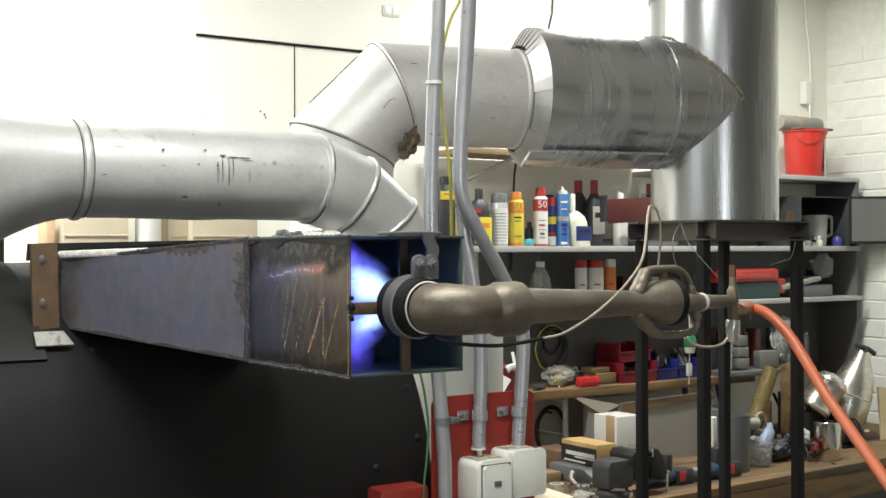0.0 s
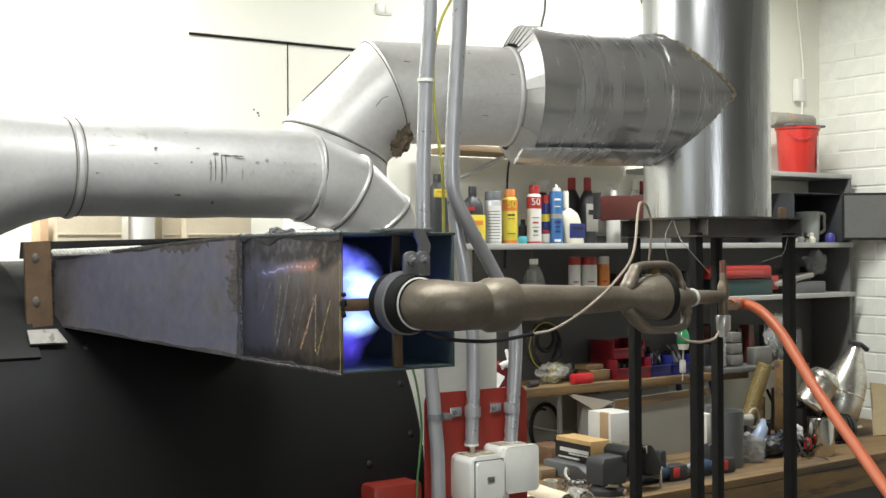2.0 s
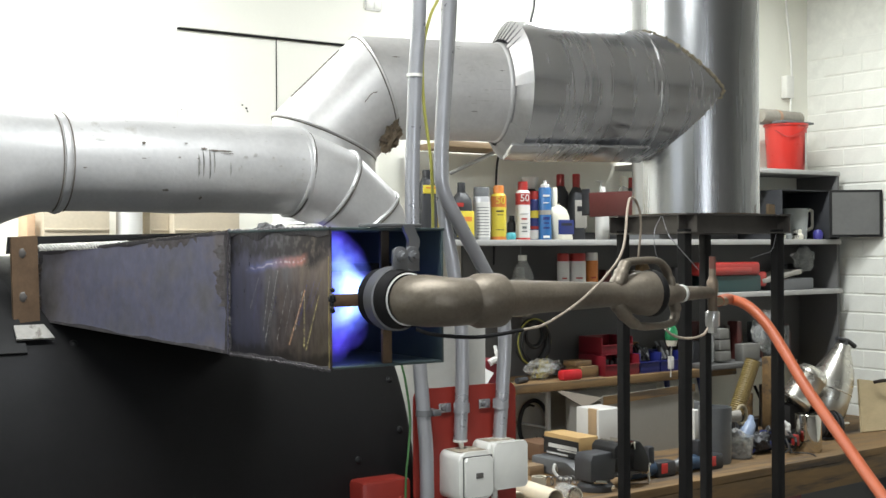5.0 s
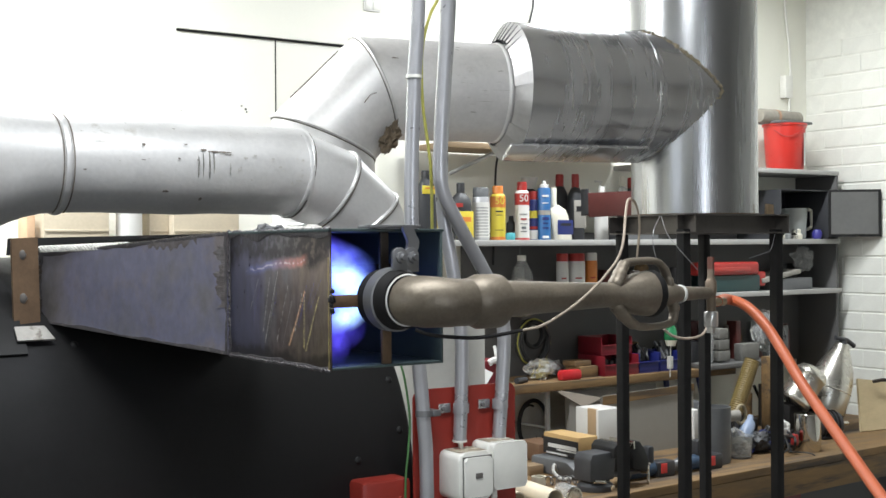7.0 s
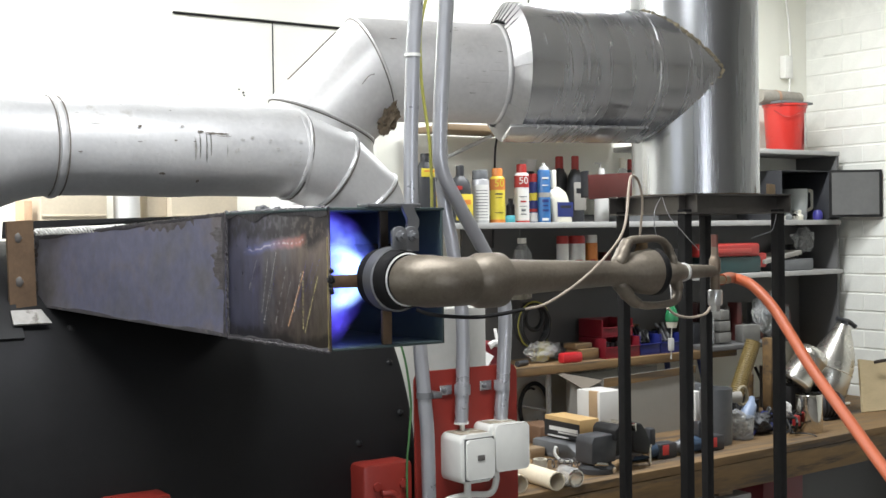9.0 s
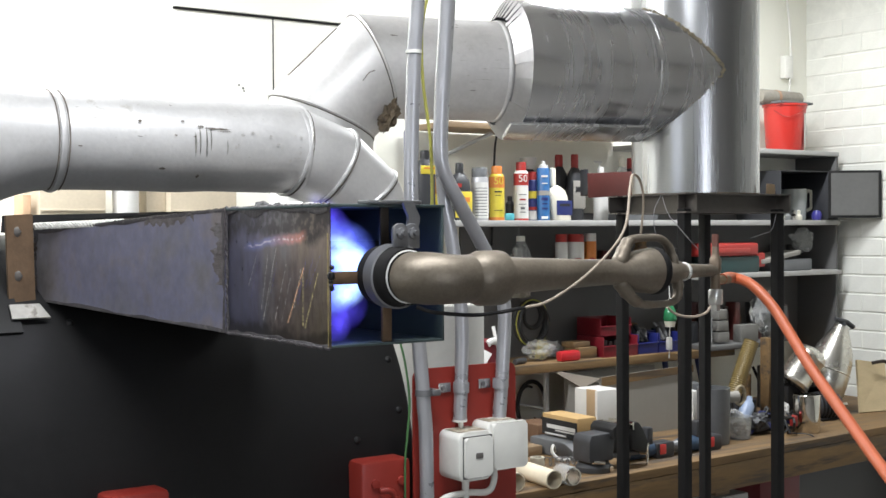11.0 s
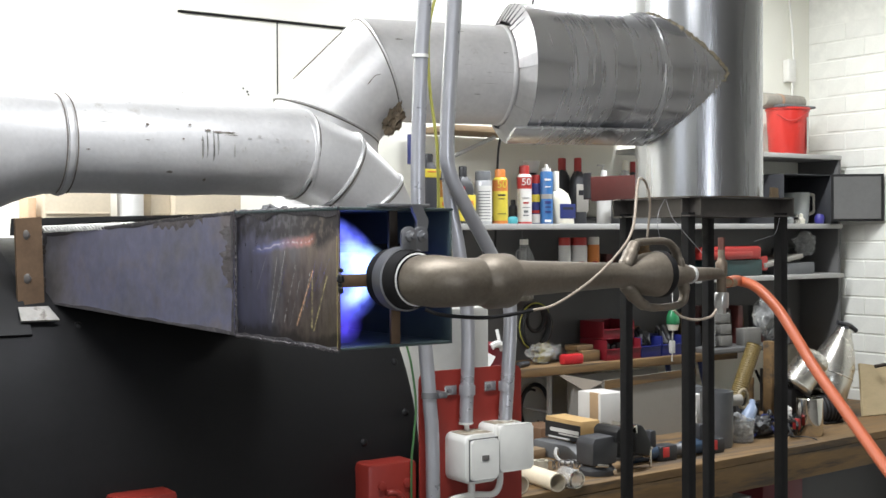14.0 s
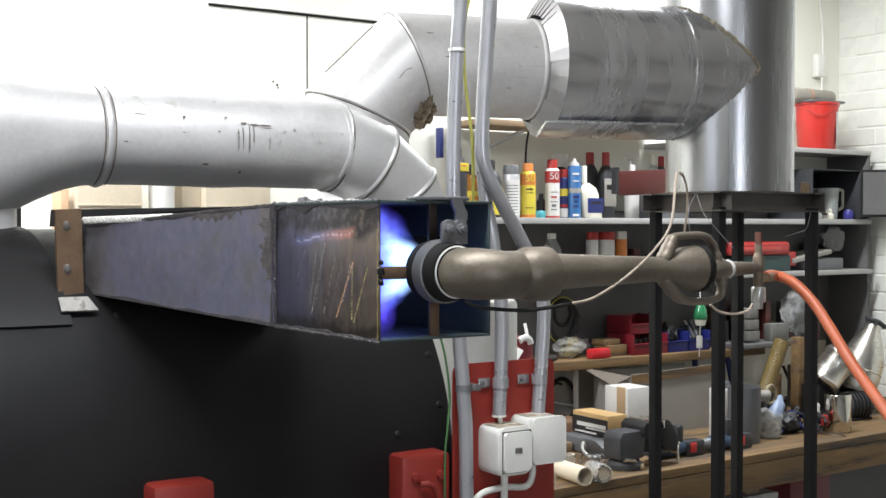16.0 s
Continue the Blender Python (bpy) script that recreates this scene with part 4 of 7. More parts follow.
def scuff(x, a, w, h, parent, y0, z0, r, material, wob=0.75):
    """A ragged stain lying on a round duct, at an angle from the top towards the room."""
    bm = bmesh.new()
    n = 16
    up, lo = [], []
    for i in range(n + 1):
        t = i / n
        k = math.sin(math.pi * min(max(t, 0.04), 0.96)) ** 0.5
        for row, s in ((up, -1), (lo, 1)):
            b = radians(a + 15) + s * h / r / 2 * k * random.uniform(1 - wob, 1 + wob)
            row.append(bm.verts.new((x + w * (t - 0.5), y0 - (r + 0.0022) * math.sin(b), z0 + (r + 0.0022) * math.cos(b))))
    for i in range(n):
        bm.faces.new((up[i], up[i + 1], lo[i + 1], lo[i]))
    return part("stain", bm, material, parent)


STAIN = paint("brown_soot_stain", (0.17, 0.145, 0.12), 0.8, vary=0.4, scale=90)
STAIN2 = paint("grey_run_stain", (0.57, 0.555, 0.53), 0.5, 0.4, vary=0.3, scale=90)
for px_, a, w, h, m in ((0.667, 52, 0.007, 0.004, STAIN), (0.806, 58, 0.046, 0.0026, STAIN), (0.819, 61, 0.026, 0.0016, STAIN), (0.590, 50, 0.02, 0.004, STAIN2), (0.776, 56, 0.012, 0.003, STAIN), (0.744, 50, 0.006, 0.003, STAIN), (0.729, 68, 0.005, 0.003, STAIN),
        (0.765, 74, 0.0035, 0.036, STAIN2), (0.774, 73, 0.0025, 0.032, STAIN2), (0.786, 76, 0.003, 0.042, STAIN2), (0.794, 72, 0.0025, 0.03, STAIN2), (0.825, 80, 0.003, 0.02, STAIN2), (0.708, 108, 0.012, 0.004, STAIN), (0.776, 118, 0.006, 0.006, STAIN)):
    scuff(px_, a, w, h, lower, D1Y, D1Z, D1R, m)

rng_s = random.Random(3)
for _ in range(26):
    x_ = rng_s.uniform(xa + 0.01, xb - 0.01)
    a_ = rng_s.choice((rng_s.uniform(28, 60), rng_s.uniform(50, 100), rng_s.uniform(88, 128)))
    scuff(x_, a_ - 15, rng_s.uniform(0.002, 0.009), rng_s.uniform(0.0006, 0.0018), lower, D1Y, D1Z, D1R, rng_s.choice((STAIN2, STAIN2, STAIN)))
for _ in range(14):
    x_ = rng_s.uniform(xb - 0.16, xb - 0.01)
    scuff(x_, rng_s.uniform(60, 95), rng_s.uniform(0.003, 0.008), rng_s.uniform(0.002, 0.006), lower, D1Y, D1Z, D1R, STAIN2)
for side_, a0_ in ((0.0125, 0), (-0.0050, 0)):
    pts = [(xa + side_, D1Y - (D1R + 0.0022) * math.sin(radians(q)), D1Z + (D1R + 0.0022) * math.cos(radians(q))) for q in range(8, 172, 8)]
    part("joint_line", tube(pts, 0.0012, 5, steps=1), STAIN, lower)

# ---- upper flue duct and its wide sleeve, running into the chimney at a slant ----
CX, CY, CR = 2.495, 2.372, 0.180
SLANT = Matrix.Translation((CX, CY, 0)) @ Matrix.Rotation(radians(-16), 4, "Z") @ Matrix.Translation((-CX, -CY, 0))


def slant(ob):
    base = base_of(ob.parent)
    ob.data.transform(Matrix.Translation(-base) @ SLANT @ Matrix.Translation(base))


D2Y, D2Z, D2R = CY, 1.911, 0.1335
RY0, RZ0, RR = CY, 1.916, 0.1895
upper = thing("upper_flue_duct", (1.6, 2.6, D2Z), "scuffed silver flue duct with a mitred elbow", "duct")
xc, xs, xm = 1.535, 1.915, 2.292
xd = xs + 0.02
mitred([(xd, D2Y, D2Z), (xc, D2Y, D2Z), (1.401, D2Y, D2Z - 0.134), (1.401, D2Y, D2Z - 0.36), (1.401, D2Y, D2Z - 0.75)], D2R, "duct_piece", upper, SILVER_OLD)
duct_ring((xs - 0.036, D2Y, D2Z), (1, 0, 0), D2R, "lap_ring", upper, SILVER_OLD, 0.010, 0.003)
for px_, a, w, h, m in ((1.801, 92, 0.05, 0.0015, STAIN2), (1.846, 79, 0.05, 0.0012, STAIN2), (1.563, 46, 0.02, 0.003, STAIN), (1.606, 73, 0.02, 0.002, STAIN)):
    scuff(px_, a, w, h, upper, D2Y, D2Z, D2R, m)
for _ in range(22):
    scuff(rng_s.uniform(xc + 0.06, xd - 0.08), rng_s.uniform(20, 110), rng_s.uniform(0.004, 0.02), rng_s.uniform(0.0008, 0.002), upper, D2Y, D2Z, D2R, rng_s.choice((STAIN2, STAIN2, STAIN)))
for o in upper.children:
    slant(o)
part("stain", tube([(1.455, 2.484, 1.852), (1.466, 2.470, 1.871), (1.475, 2.458, 1.875)], 0.0011, 5), STAIN, upper)
# folded lock seam along the back of the elbow's middle piece
part("lock_seam", tube([(1.358, 2.692, 1.88), (1.381, 2.679, 1.905), (1.408, 2.667, 1.934), (1.44, 2.664, 1.966), (1.468, 2.652, 1.996)], 0.0022, 6), STAIN, upper)
part("lock_seam", tube([(1.37, 2.695, 1.891), (1.41, 2.68, 1.933), (1.45, 2.658, 1.977), (1.477, 2.65, 2.005)], 0.0018, 6), JOINT, upper)
rustblob = bmesh.new()
bmesh.ops.create_icosphere(rustblob, subdivisions=4, radius=1)
for v in rustblob.verts:
    k = 1 + 0.55 * noise.noise(v.co * 2.3) + 0.35 * noise.noise(v.co * 6.1)
    v.co = Vector((v.co.x * 0.017, v.co.y * 0.026, v.co.z * 0.040)) * k
bmesh.ops.transform(rustblob, matrix=Matrix.Translation((1.548, 2.514, 1.768)) @ Matrix.Rotation(radians(24), 4, "Y"), verts=rustblob.verts)
part("rust_crust", rustblob, CRUST, upper, "brown rusted crust at the elbow joint")

sleeve = thing("flue_sleeve", (2.0, 2.5, RZ0), "wide galvanised sleeve with a slit folded end", "duct")
part("sleeve_pipe", dented((xs, RY0, RZ0), (xm, RY0, RZ0), RR, 0.184, 0.0026), GALV, sleeve)
part("sleeve_pipe", dented((xm - 0.01, RY0, RZ0), (CX, RY0, RZ0), 0.182, 0.1785, 0.001), GALV, sleeve)
duct_ring((xm, RY0, RZ0), (1, 0, 0), 0.1835, "bead", sleeve, GALV, 0.006, 0.003)
angles = [-62, -54, -46, -38, -30, -22, -14, -6, 2, 10, 18, 26, 34, 42, 58, 90, 130, 180, 214, 240, 262, 280, 290]
for a_, b_ in zip(angles, angles[1:] + [298]):
    tab = bmesh.new()
    lift = random.uniform(0.0, 0.007)
    slit = 1.3 if b_ - a_ < 9 else 0.2
    rows = []
    for t in (0, 0.5, 1):
        rr = RR + (D2R + 0.006 + lift - RR) * t
        row = []
        for s in range(4):
            b = radians(a_ + slit + (b_ - a_ - 2 * slit * (0.3 + t)) * s / 3)
            row.append(tab.verts.new((xs - (0.036 - lift) * t, RY0 + (D2Y - RY0) * t - rr * math.sin(b), RZ0 + (D2Z - RZ0) * t + rr * math.cos(b))))
        rows.append(row)
    for r0, r1 in zip(rows, rows[1:]):
        for s in range(3):
            tab.faces.new((r0[s], r0[s + 1], r1[s + 1], r1[s]))
    bmesh.ops.solidify(tab, geom=tab.faces[:], thickness=0.001)
    part("tab", tab, SILVER_OLD, sleeve, smooth=False)
part("seam_flap", box((xs - 0.04, RY0 - 0.135, RZ0 - RR + 0.012), (xm - 0.01, RY0 - 0.06, RZ0 - RR + 0.022), 0.002, turn=Matrix.Rotation(radians(-28), 3, "X")), GALV, sleeve)
for o in sleeve.children:
    slant(o)

chimney = thing("chimney_pipe", (CX, CY, 1.58), "upright brushed steel chimney pipe on a stand", "chimney")
part("pipe", lathe([(CR, 0), (CR, 0.40), (CR, 0.66), (CR + 0.001, 0.661)], (CX, CY, 1.58), (0, 0, 1), 80), STAINLESS, chimney)
part("pipe", lathe([(CR + 0.004, 0.0), (CR + 0.006, 0.006), (CR + 0.003, 0.012), (CR + 0.003, 0.68)], (CX, CY, 2.212), (0, 0, 1), 80), STAINLESS, chimney)
part("foot_ring", lathe([(CR - 0.01, 0), (CR + 0.005, 0), (CR + 0.005, 0.004), (CR - 0.01, 0.004)], (CX, CY, 1.577), (0, 0, 1), 64, closed=True), RUST, chimney)
# bead of sealant where the sleeve meets the chimney
sb = bmesh.new()
for i in range(190):
    a = radians(5 - 185 * i / 189)
    y, z = RY0 + 0.1795 * math.sin(a), RZ0 + 0.1795 * math.cos(a)
    dx = math.sqrt(max(CR ** 2 - (y - CY) ** 2, 0))
    if z < RZ0 - 0.02 and i % 3:
        continue
    k = len(sb.verts)
    bmesh.ops.create_icosphere(sb, subdivisions=1, radius=random.uniform(0.0022, 0.0052) * (1.0 if z > RZ0 - 0.02 else 0.55))
    move(sb, k, Matrix.Translation((CX - dx - random.uniform(0, 0.004), y - 0.002, z + random.uniform(-0.002, 0.004))))
slant(part("sealant", sb, SEAL, chimney, "crumbly tan sealant bead"))

# ---- stand under the chimney ----
stand = thing("chimney_stand", (2.43, 2.3, FLOOR_Z), "welded black steel stand with channel rails", "stand")
fl_, fr_, bl_, br_ = Vector((2.210, 2.138, 1.520)), Vector((2.570, 2.138, 1.521)), Vector((2.277, 2.442, 1.523)), Vector((2.620, 2.453, 1.524))
for p in (fl_, fr_, bl_, br_):
    part("leg", box((p.x - 0.0135, p.y - 0.0135, FLOOR_Z), (p.x + 0.0135, p.y + 0.0135, 1.535), 0.003), SOOT, stand)


def rail(a, b, name="rail"):
    """A steel channel lying between two points, open to the outside."""
    a, b = Vector(a), Vector(b)
    d = (b - a).normalized()
    bm = bmesh.new()
    prof = [(-0.018, -0.026), (0.018, -0.026), (0.018, -0.022), (-0.014, -0.022), (-0.014, 0.022), (0.018, 0.022), (0.018, 0.026), (-0.018, 0.026)]
    prism(prof, 0, (b - a).length, "z", bm)
    side = Vector((0, 0, 1)).cross(d)
    q = Matrix((-side, Vector((0, 0, 1)), d)).transposed().to_4x4()
    bmesh.ops.transform(bm, matrix=Matrix.Translation(a) @ q, verts=bm.verts)
    return part(name, bm, RAIL, stand)


up = Vector((0, 0, 1.550))
ex = (fr_ - fl_).normalized() * 0.035
ey = (bl_ - fl_).normalized() * 0.035
flat = lambda p: Vector((p.x, p.y, 1.550))
rail(flat(fl_) - ex * 0.2, flat(fr_) + ex)
rail(flat(bl_) - ex, flat(br_) + ex)
rail(flat(bl_) + ey * 0.5, flat(fl_) - ey)
rail(flat(br_) + ey * 0.5, flat(fr_) - ey)
solo("wood_wedge", prism([(0, 0), (0.03, 0), (0.028, 0.028), (0.002, 0.03)], -0.005, 0.005, "y", bevel=0.001), WOOD, (0, 0, 0), "small pale wood offcut on the stand", "wood offcut").location = (2.601, 2.2, 1.578)

# ---- conduits and the switch panel ----
panel_x0, panel_x1 = 0.974, 1.180
PANEL_TOP = 1.262
panel = thing("red_board", ((panel_x0 + panel_x1) / 2, 1.54, 0.5), "red enamelled steel board carrying two switch boxes", "mounting board")
pb = [(panel_x0, 0.4), (panel_x1, 0.4)] + [(panel_x1 - 0.016 + 0.016 * math.cos(radians(a)), PANEL_TOP - 0.016 + 0.016 * math.sin(radians(a))) for a in range(0, 91, 15)] + [(panel_x0 + 0.016 + 0.016 * math.cos(radians(a)), PANEL_TOP - 0.016 + 0.016 * math.sin(radians(a))) for a in range(90, 181, 15)]
part("sheet", prism(pb, 1.53, 1.534, "y"), RED, panel)
part("post", box((panel_x0 + 0.05, 1.534, FLOOR_Z), (panel_x0 + 0.09, 1.57, 1.15), 0.003), DARK, panel)
part("post", box((panel_x1 - 0.09, 1.534, FLOOR_Z), (panel_x1 - 0.05, 1.57, 1.15), 0.003), DARK, panel)
part("post", box((panel_x0 + 0.02, 1.534, FLOOR_Z), (panel_x1 - 0.02, 1.60, FLOOR_Z + 0.01), 0.003), DARK, panel)


def conduit(points, label, r=0.0112):
    ob = thing("conduit", points[-1], label, "conduit", "electrical conduits")
    part("pipe", tube(points, r, 16, steps=8), CONDUIT, ob)
    return ob


# left pipe runs from the ceiling to below the view, the two others end over the switch boxes
c1 = conduit([(0.978, 1.50, 2.9), (0.972, 1.50, 2.2), (0.969, 1.500, 1.893), (0.960, 1.500, 1.759), (0.954, 1.500, 1.625), (0.953, 1.500, 1.527), (0.960, 1.505, 1.420), (0.972, 1.510, 1.304), (0.980, 1.510, 1.213), (0.985, 1.510, 1.105), (0.988, 1.51, 0.6), (0.988, 1.51, FLOOR_Z)], "grey conduit pipe running from ceiling to floor", 0.0115)
c2 = conduit([(1.035, 1.50, 2.9), (1.029, 1.50, 2.2), (1.025, 1.500, 1.900), (1.016, 1.500, 1.763), (1.008, 1.500, 1.636), (1.013, 1.500, 1.582), (1.044, 1.500, 1.528), (1.094, 1.510, 1.463), (1.131, 1.512, 1.402), (1.145, 1.514, 1.350), (1.140, 1.514, 1.256), (1.133, 1.514, 1.174)], "grey conduit pipe bent over to a junction box", 0.0115)
c3 = conduit([(1.059, 1.53, 2.9), (1.054, 1.53, 2.2), (1.050, 1.530, 1.908), (1.040, 1.530, 1.768), (1.031, 1.530, 1.639), (1.032, 1.525, 1.537), (1.042, 1.520, 1.473), (1.053, 1.515, 1.390), (1.058, 1.514, 1.335), (1.057, 1.514, 1.261), (1.053, 1.514, 1.177)], "grey conduit pipe down to the light switch", 0.0112)
part("cable_tie", lathe([(0.0118, 0), (0.0132, 0), (0.0132, 0.005), (0.0118, 0.005)], (0.959, 1.500, 1.759), (0, 0, 1), 16, closed=True), WHITE_PLASTIC, c1, "pale nylon cable tie")
for c, p in ((c2, (1.136, 1.514, 1.230)), (c3, (1.056, 1.514, 1.229))):
    s = part("saddle", lathe([(0.0115, -0.008), (0.0132, -0.008), (0.0132, 0.008), (0.0115, 0.008)], p, (0, 0, 1), 20, closed=True), CONDUIT, c, "zinc saddle clip")
    p = Vector(p)
    for s2 in (-1, 1):
        x0 = p.x + s2 * 0.0115
        part("lug", box((min(x0, x0 + s2 * 0.024), 1.5265, p.z - 0.008), (max(x0, x0 + s2 * (0.024 if s2 < 0 else 0.009)), 1.5295, p.z + 0.008), 0.002), GALV, s)
        if s2 < 0:
            part("screw", lathe([(0.0045, 0), (0.0035, 0.003), (0, 0.0035)], (x0 + s2 * 0.016, 1.5265, p.z), (0, -1, 0), 10), GREY_IRON, s)
p = Vector((0.980, 1.510, 1.227))
s = part("saddle", lathe([(0.0118, -0.005), (0.0135, -0.005), (0.0135, 0.005), (0.0118, 0.005)], p, (0, 0, 1), 20, closed=True), GREY_IRON, c1, "zinc pipe clip")
part("lug", box((p.x + 0.008, 1.495, p.z - 0.005), (p.x + 0.024, 1.529, p.z + 0.005), 0.002), GREY_IRON, s)
for c, q in ((c2, (1.133, 1.514, 1.174)), (c3, (1.053, 1.514, 1.177))):
    q = Vector(q)
    part("cable", tube([q + Vector((0, 0, 0.01)), q + Vector((0.002, 0, -0.01)), q + Vector((0.004, 0, -0.03))], 0.0042, 8), WHITE_PLASTIC, c, "pale cable")
    part("bushing", lathe([(0.006, -0.003), (0.0122, -0.003), (0.0122, 0.0), (0.006, 0.0)], q, (0, 0, 1), 16, closed=True), WHITE_PLASTIC, c)


def rounded_block(cx, cz, w, h, y0, y1, r, material, name, parent, label="", edge=0.004):
    bm = prism([(cx + a, cz + b) for a, b in rounded(w, h, r)], y0, y1, "y")
    front = [e for e in bm.edges if all(abs(v.co.y - y1) < 1e-5 for v in e.verts)]
    bmesh.ops.bevel(bm, geom=front, offset=edge, segments=3, profile=0.5, affect="EDGES")
    return part(name, bm, material, parent, label)


sx, sz = 1.057, 1.123
switch = thing("light_switch", (sx, 1.53, sz - 0.04), "white surface-mounted rocker switch box, dusty on top", "switch")
rounded_block(sx, sz, 0.068, 0.078, 1.53, 1.475, 0.012, WHITE_PLASTIC, "body", switch)
rk = rounded_block(sx + 0.002, sz - 0.001, 0.054, 0.064, 1.475, 1.469, 0.005, WHITE_PLASTIC, "rocker", switch, "white rocker key", 0.003)
part("indicator", box((sx - 0.005, 1.4675, sz - 0.003), (sx + 0.009, 1.4695, sz + 0.006), 0.001), paint("grey_indicator", (0.12, 0.11, 0.1), 0.3), rk, "small grey indicator window")
part("rocker_gap", box((sx - 0.0268, 1.4735, sz - 0.0348), (sx + 0.0308, 1.4745, sz + 0.0328), 0.0), paint("gap_grey", (0.10, 0.095, 0.09), 0.6), switch)
jx, jz = 1.126, 1.134
jb = thing("junction_box", (jx, 1.53, jz - 0.04), "white square junction box with a plain lid", "junction box")
rounded_block(jx - 0.004, jz, 0.066, 0.076, 1.53, 1.488, 0.01, WHITE_PLASTIC, "body", jb)
rounded_block(jx + 0.003, jz - 0.001, 0.069, 0.076, 1.487, 1.477, 0.006, WHITE_PLASTIC, "lid", jb, "plain white lid", 0.003)
DUST = paint("brown_settled_dust", (0.34, 0.29, 0.21), 0.9, vary=0.3, scale=60, bump=0.5, spots=(0.62, 0.6, 0.54), spot_at=0.5, spot_scale=60)
part("dust", box((sx - 0.027, 1.482, sz + 0.0386), (sx + 0.026, 1.524, sz + 0.0396), 0.0004), DUST, switch, "brown dust settled on top")
part("dust", box((jx - 0.030, 1.492, jz + 0.0376), (jx + 0.022, 1.525, jz + 0.0386), 0.0004), DUST, jb, "brown dust settled on top")
cb = thing("switch_cable", (sx, 1.52, sz - 0.1), "grey cable looping under the switch boxes", "cable")
part("cable", tube([(sx + 0.052, 1.50, jz - 0.03), (sx + 0.054, 1.50, sz - 0.048), (sx + 0.04, 1.50, sz - 0.066), (sx + 0.0, 1.505, sz - 0.064), (sx - 0.045, 1.51, sz - 0.072), (sx - 0.07, 1.515, sz - 0.11), (sx - 0.072, 1.52, sz - 0.2)], 0.0055, 10), WHITE_PLASTIC, cb)
part("gland", rod((sx, 1.505, sz - 0.085), (sx, 1.505, sz - 0.035), 0.006, 12), WHITE_PLASTIC, cb)
yw = thing("earth_wire", (1.004, 1.520, 1.528), "yellow-green earth wire along the conduits", "wire")
part("wire", tube([(1.051, 1.520, 2.017), (1.041, 1.520, 1.942), (1.023, 1.520, 1.900), (1.003, 1.520, 1.864), (0.989, 1.520, 1.813), (0.987, 1.520, 1.763), (0.990, 1.520, 1.712), (0.999, 1.520, 1.654), (1.004, 1.520, 1.610), (1.012, 1.530, 1.519), (1.014, 1.540, 1.427)], 0.0026, 8), YELLOW_WIRE, yw)
gw = thing("green_wire", (0.955, 1.530, 1.105), "thin green wire hanging beside the boiler", "wire")
part("wire", tube([(0.964, 1.560, 1.318), (0.971, 1.550, 1.273), (0.973, 1.540, 1.210), (0.962, 1.530, 1.158), (0.957, 1.530, 1.087), (0.959, 1.53, 0.8)], 0.0019, 8), GREEN_WIRE, gw)

# ---- shelving on the back wall ----
SH_Y0, SH_Y1 = 3.70, 3.95
shelves = thing("shelf_unit", (3.7, 3.82, 0.6), "grey shelving unit crowded with cans and tools", "shelving")
SX0, SX1 = 2.483, 4.872
Z_TOP, Z_MAIN, Z_MID, Z_LOW = 1.852, 1.519, 1.278, 0.945
part("shelf", box((3.630, SH_Y0, Z_TOP - 0.022), (SX1 + 0.02, SH_Y1, Z_TOP), 0.002), SHELF_EDGE, shelves)
part("shelf", box((SX0, SH_Y0 - 0.02, Z_MAIN - 0.024), (SX1, SH_Y1, Z_MAIN), 0.002), SHELF_EDGE, shelves)
part("shelf", box((SX0 + 0.4, SH_Y0 - 0.03, Z_MID - 0.022), (SX1, SH_Y1, Z_MID), 0.002), SHELF_EDGE, shelves)
part("shelf", box((SX0 + 0.1, SH_Y0 - 0.04, Z_LOW - 0.035), (4.1, SH_Y1, Z_LOW), 0.002), BENCH, shelves, "rough pine shelf board")
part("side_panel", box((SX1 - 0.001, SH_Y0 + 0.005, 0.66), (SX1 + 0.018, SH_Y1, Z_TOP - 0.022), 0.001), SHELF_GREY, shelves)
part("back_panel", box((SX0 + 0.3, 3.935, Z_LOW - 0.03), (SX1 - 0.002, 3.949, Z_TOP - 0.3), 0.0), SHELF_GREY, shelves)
# ---- workbench ----
BN_Y, BN_Z = 3.09, 0.655
bench = thing("workbench", (3.6, 3.5, FLOOR_Z), "worn pine workbench with a thick front board", "workbench")
part("top", prism([(2.2, 2.895), (4.94, 3.045), (4.94, 3.93), (2.2, 3.93)], BN_Z - 0.03, BN_Z, "z", bevel=0.003), BENCH, bench)
part("apron", prism([(2.2, 2.900), (4.94, 3.050), (4.94, 3.085), (2.2, 2.935)], BN_Z - 0.13, BN_Z - 0.032, "z", bevel=0.003), BENCH, bench)
for lx in (2.3, 3.45, 4.85):
    part("leg", box((lx - 0.04, BN_Y + 0.05, FLOOR_Z), (lx + 0.04, BN_Y + 0.13, BN_Z - 0.03), 0.003), WOOD, bench)
    part("leg", box((lx - 0.04, 3.8, FLOOR_Z), (lx + 0.04, 3.88, BN_Z - 0.03), 0.003), WOOD, bench)
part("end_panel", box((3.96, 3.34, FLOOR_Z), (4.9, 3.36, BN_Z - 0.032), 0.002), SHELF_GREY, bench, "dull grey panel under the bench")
part("under_shelf", box((2.35, BN_Y + 0.02, 0.43), (3.559, 3.8, 0.455), 0.003), SHELF_EDGE, bench, "pale under-bench shelf board")

# ---- things on the shelves and the bench ----
INK = paint("black_print", (0.02, 0.02, 0.022), 0.5)
P_RED = paint("red_print", (0.36, 0.03, 0.025), 0.4)
P_YEL = paint("yellow_print", (0.62, 0.50, 0.05), 0.4)
P_BLUE = paint("blue_print", (0.03, 0.12, 0.30), 0.4)
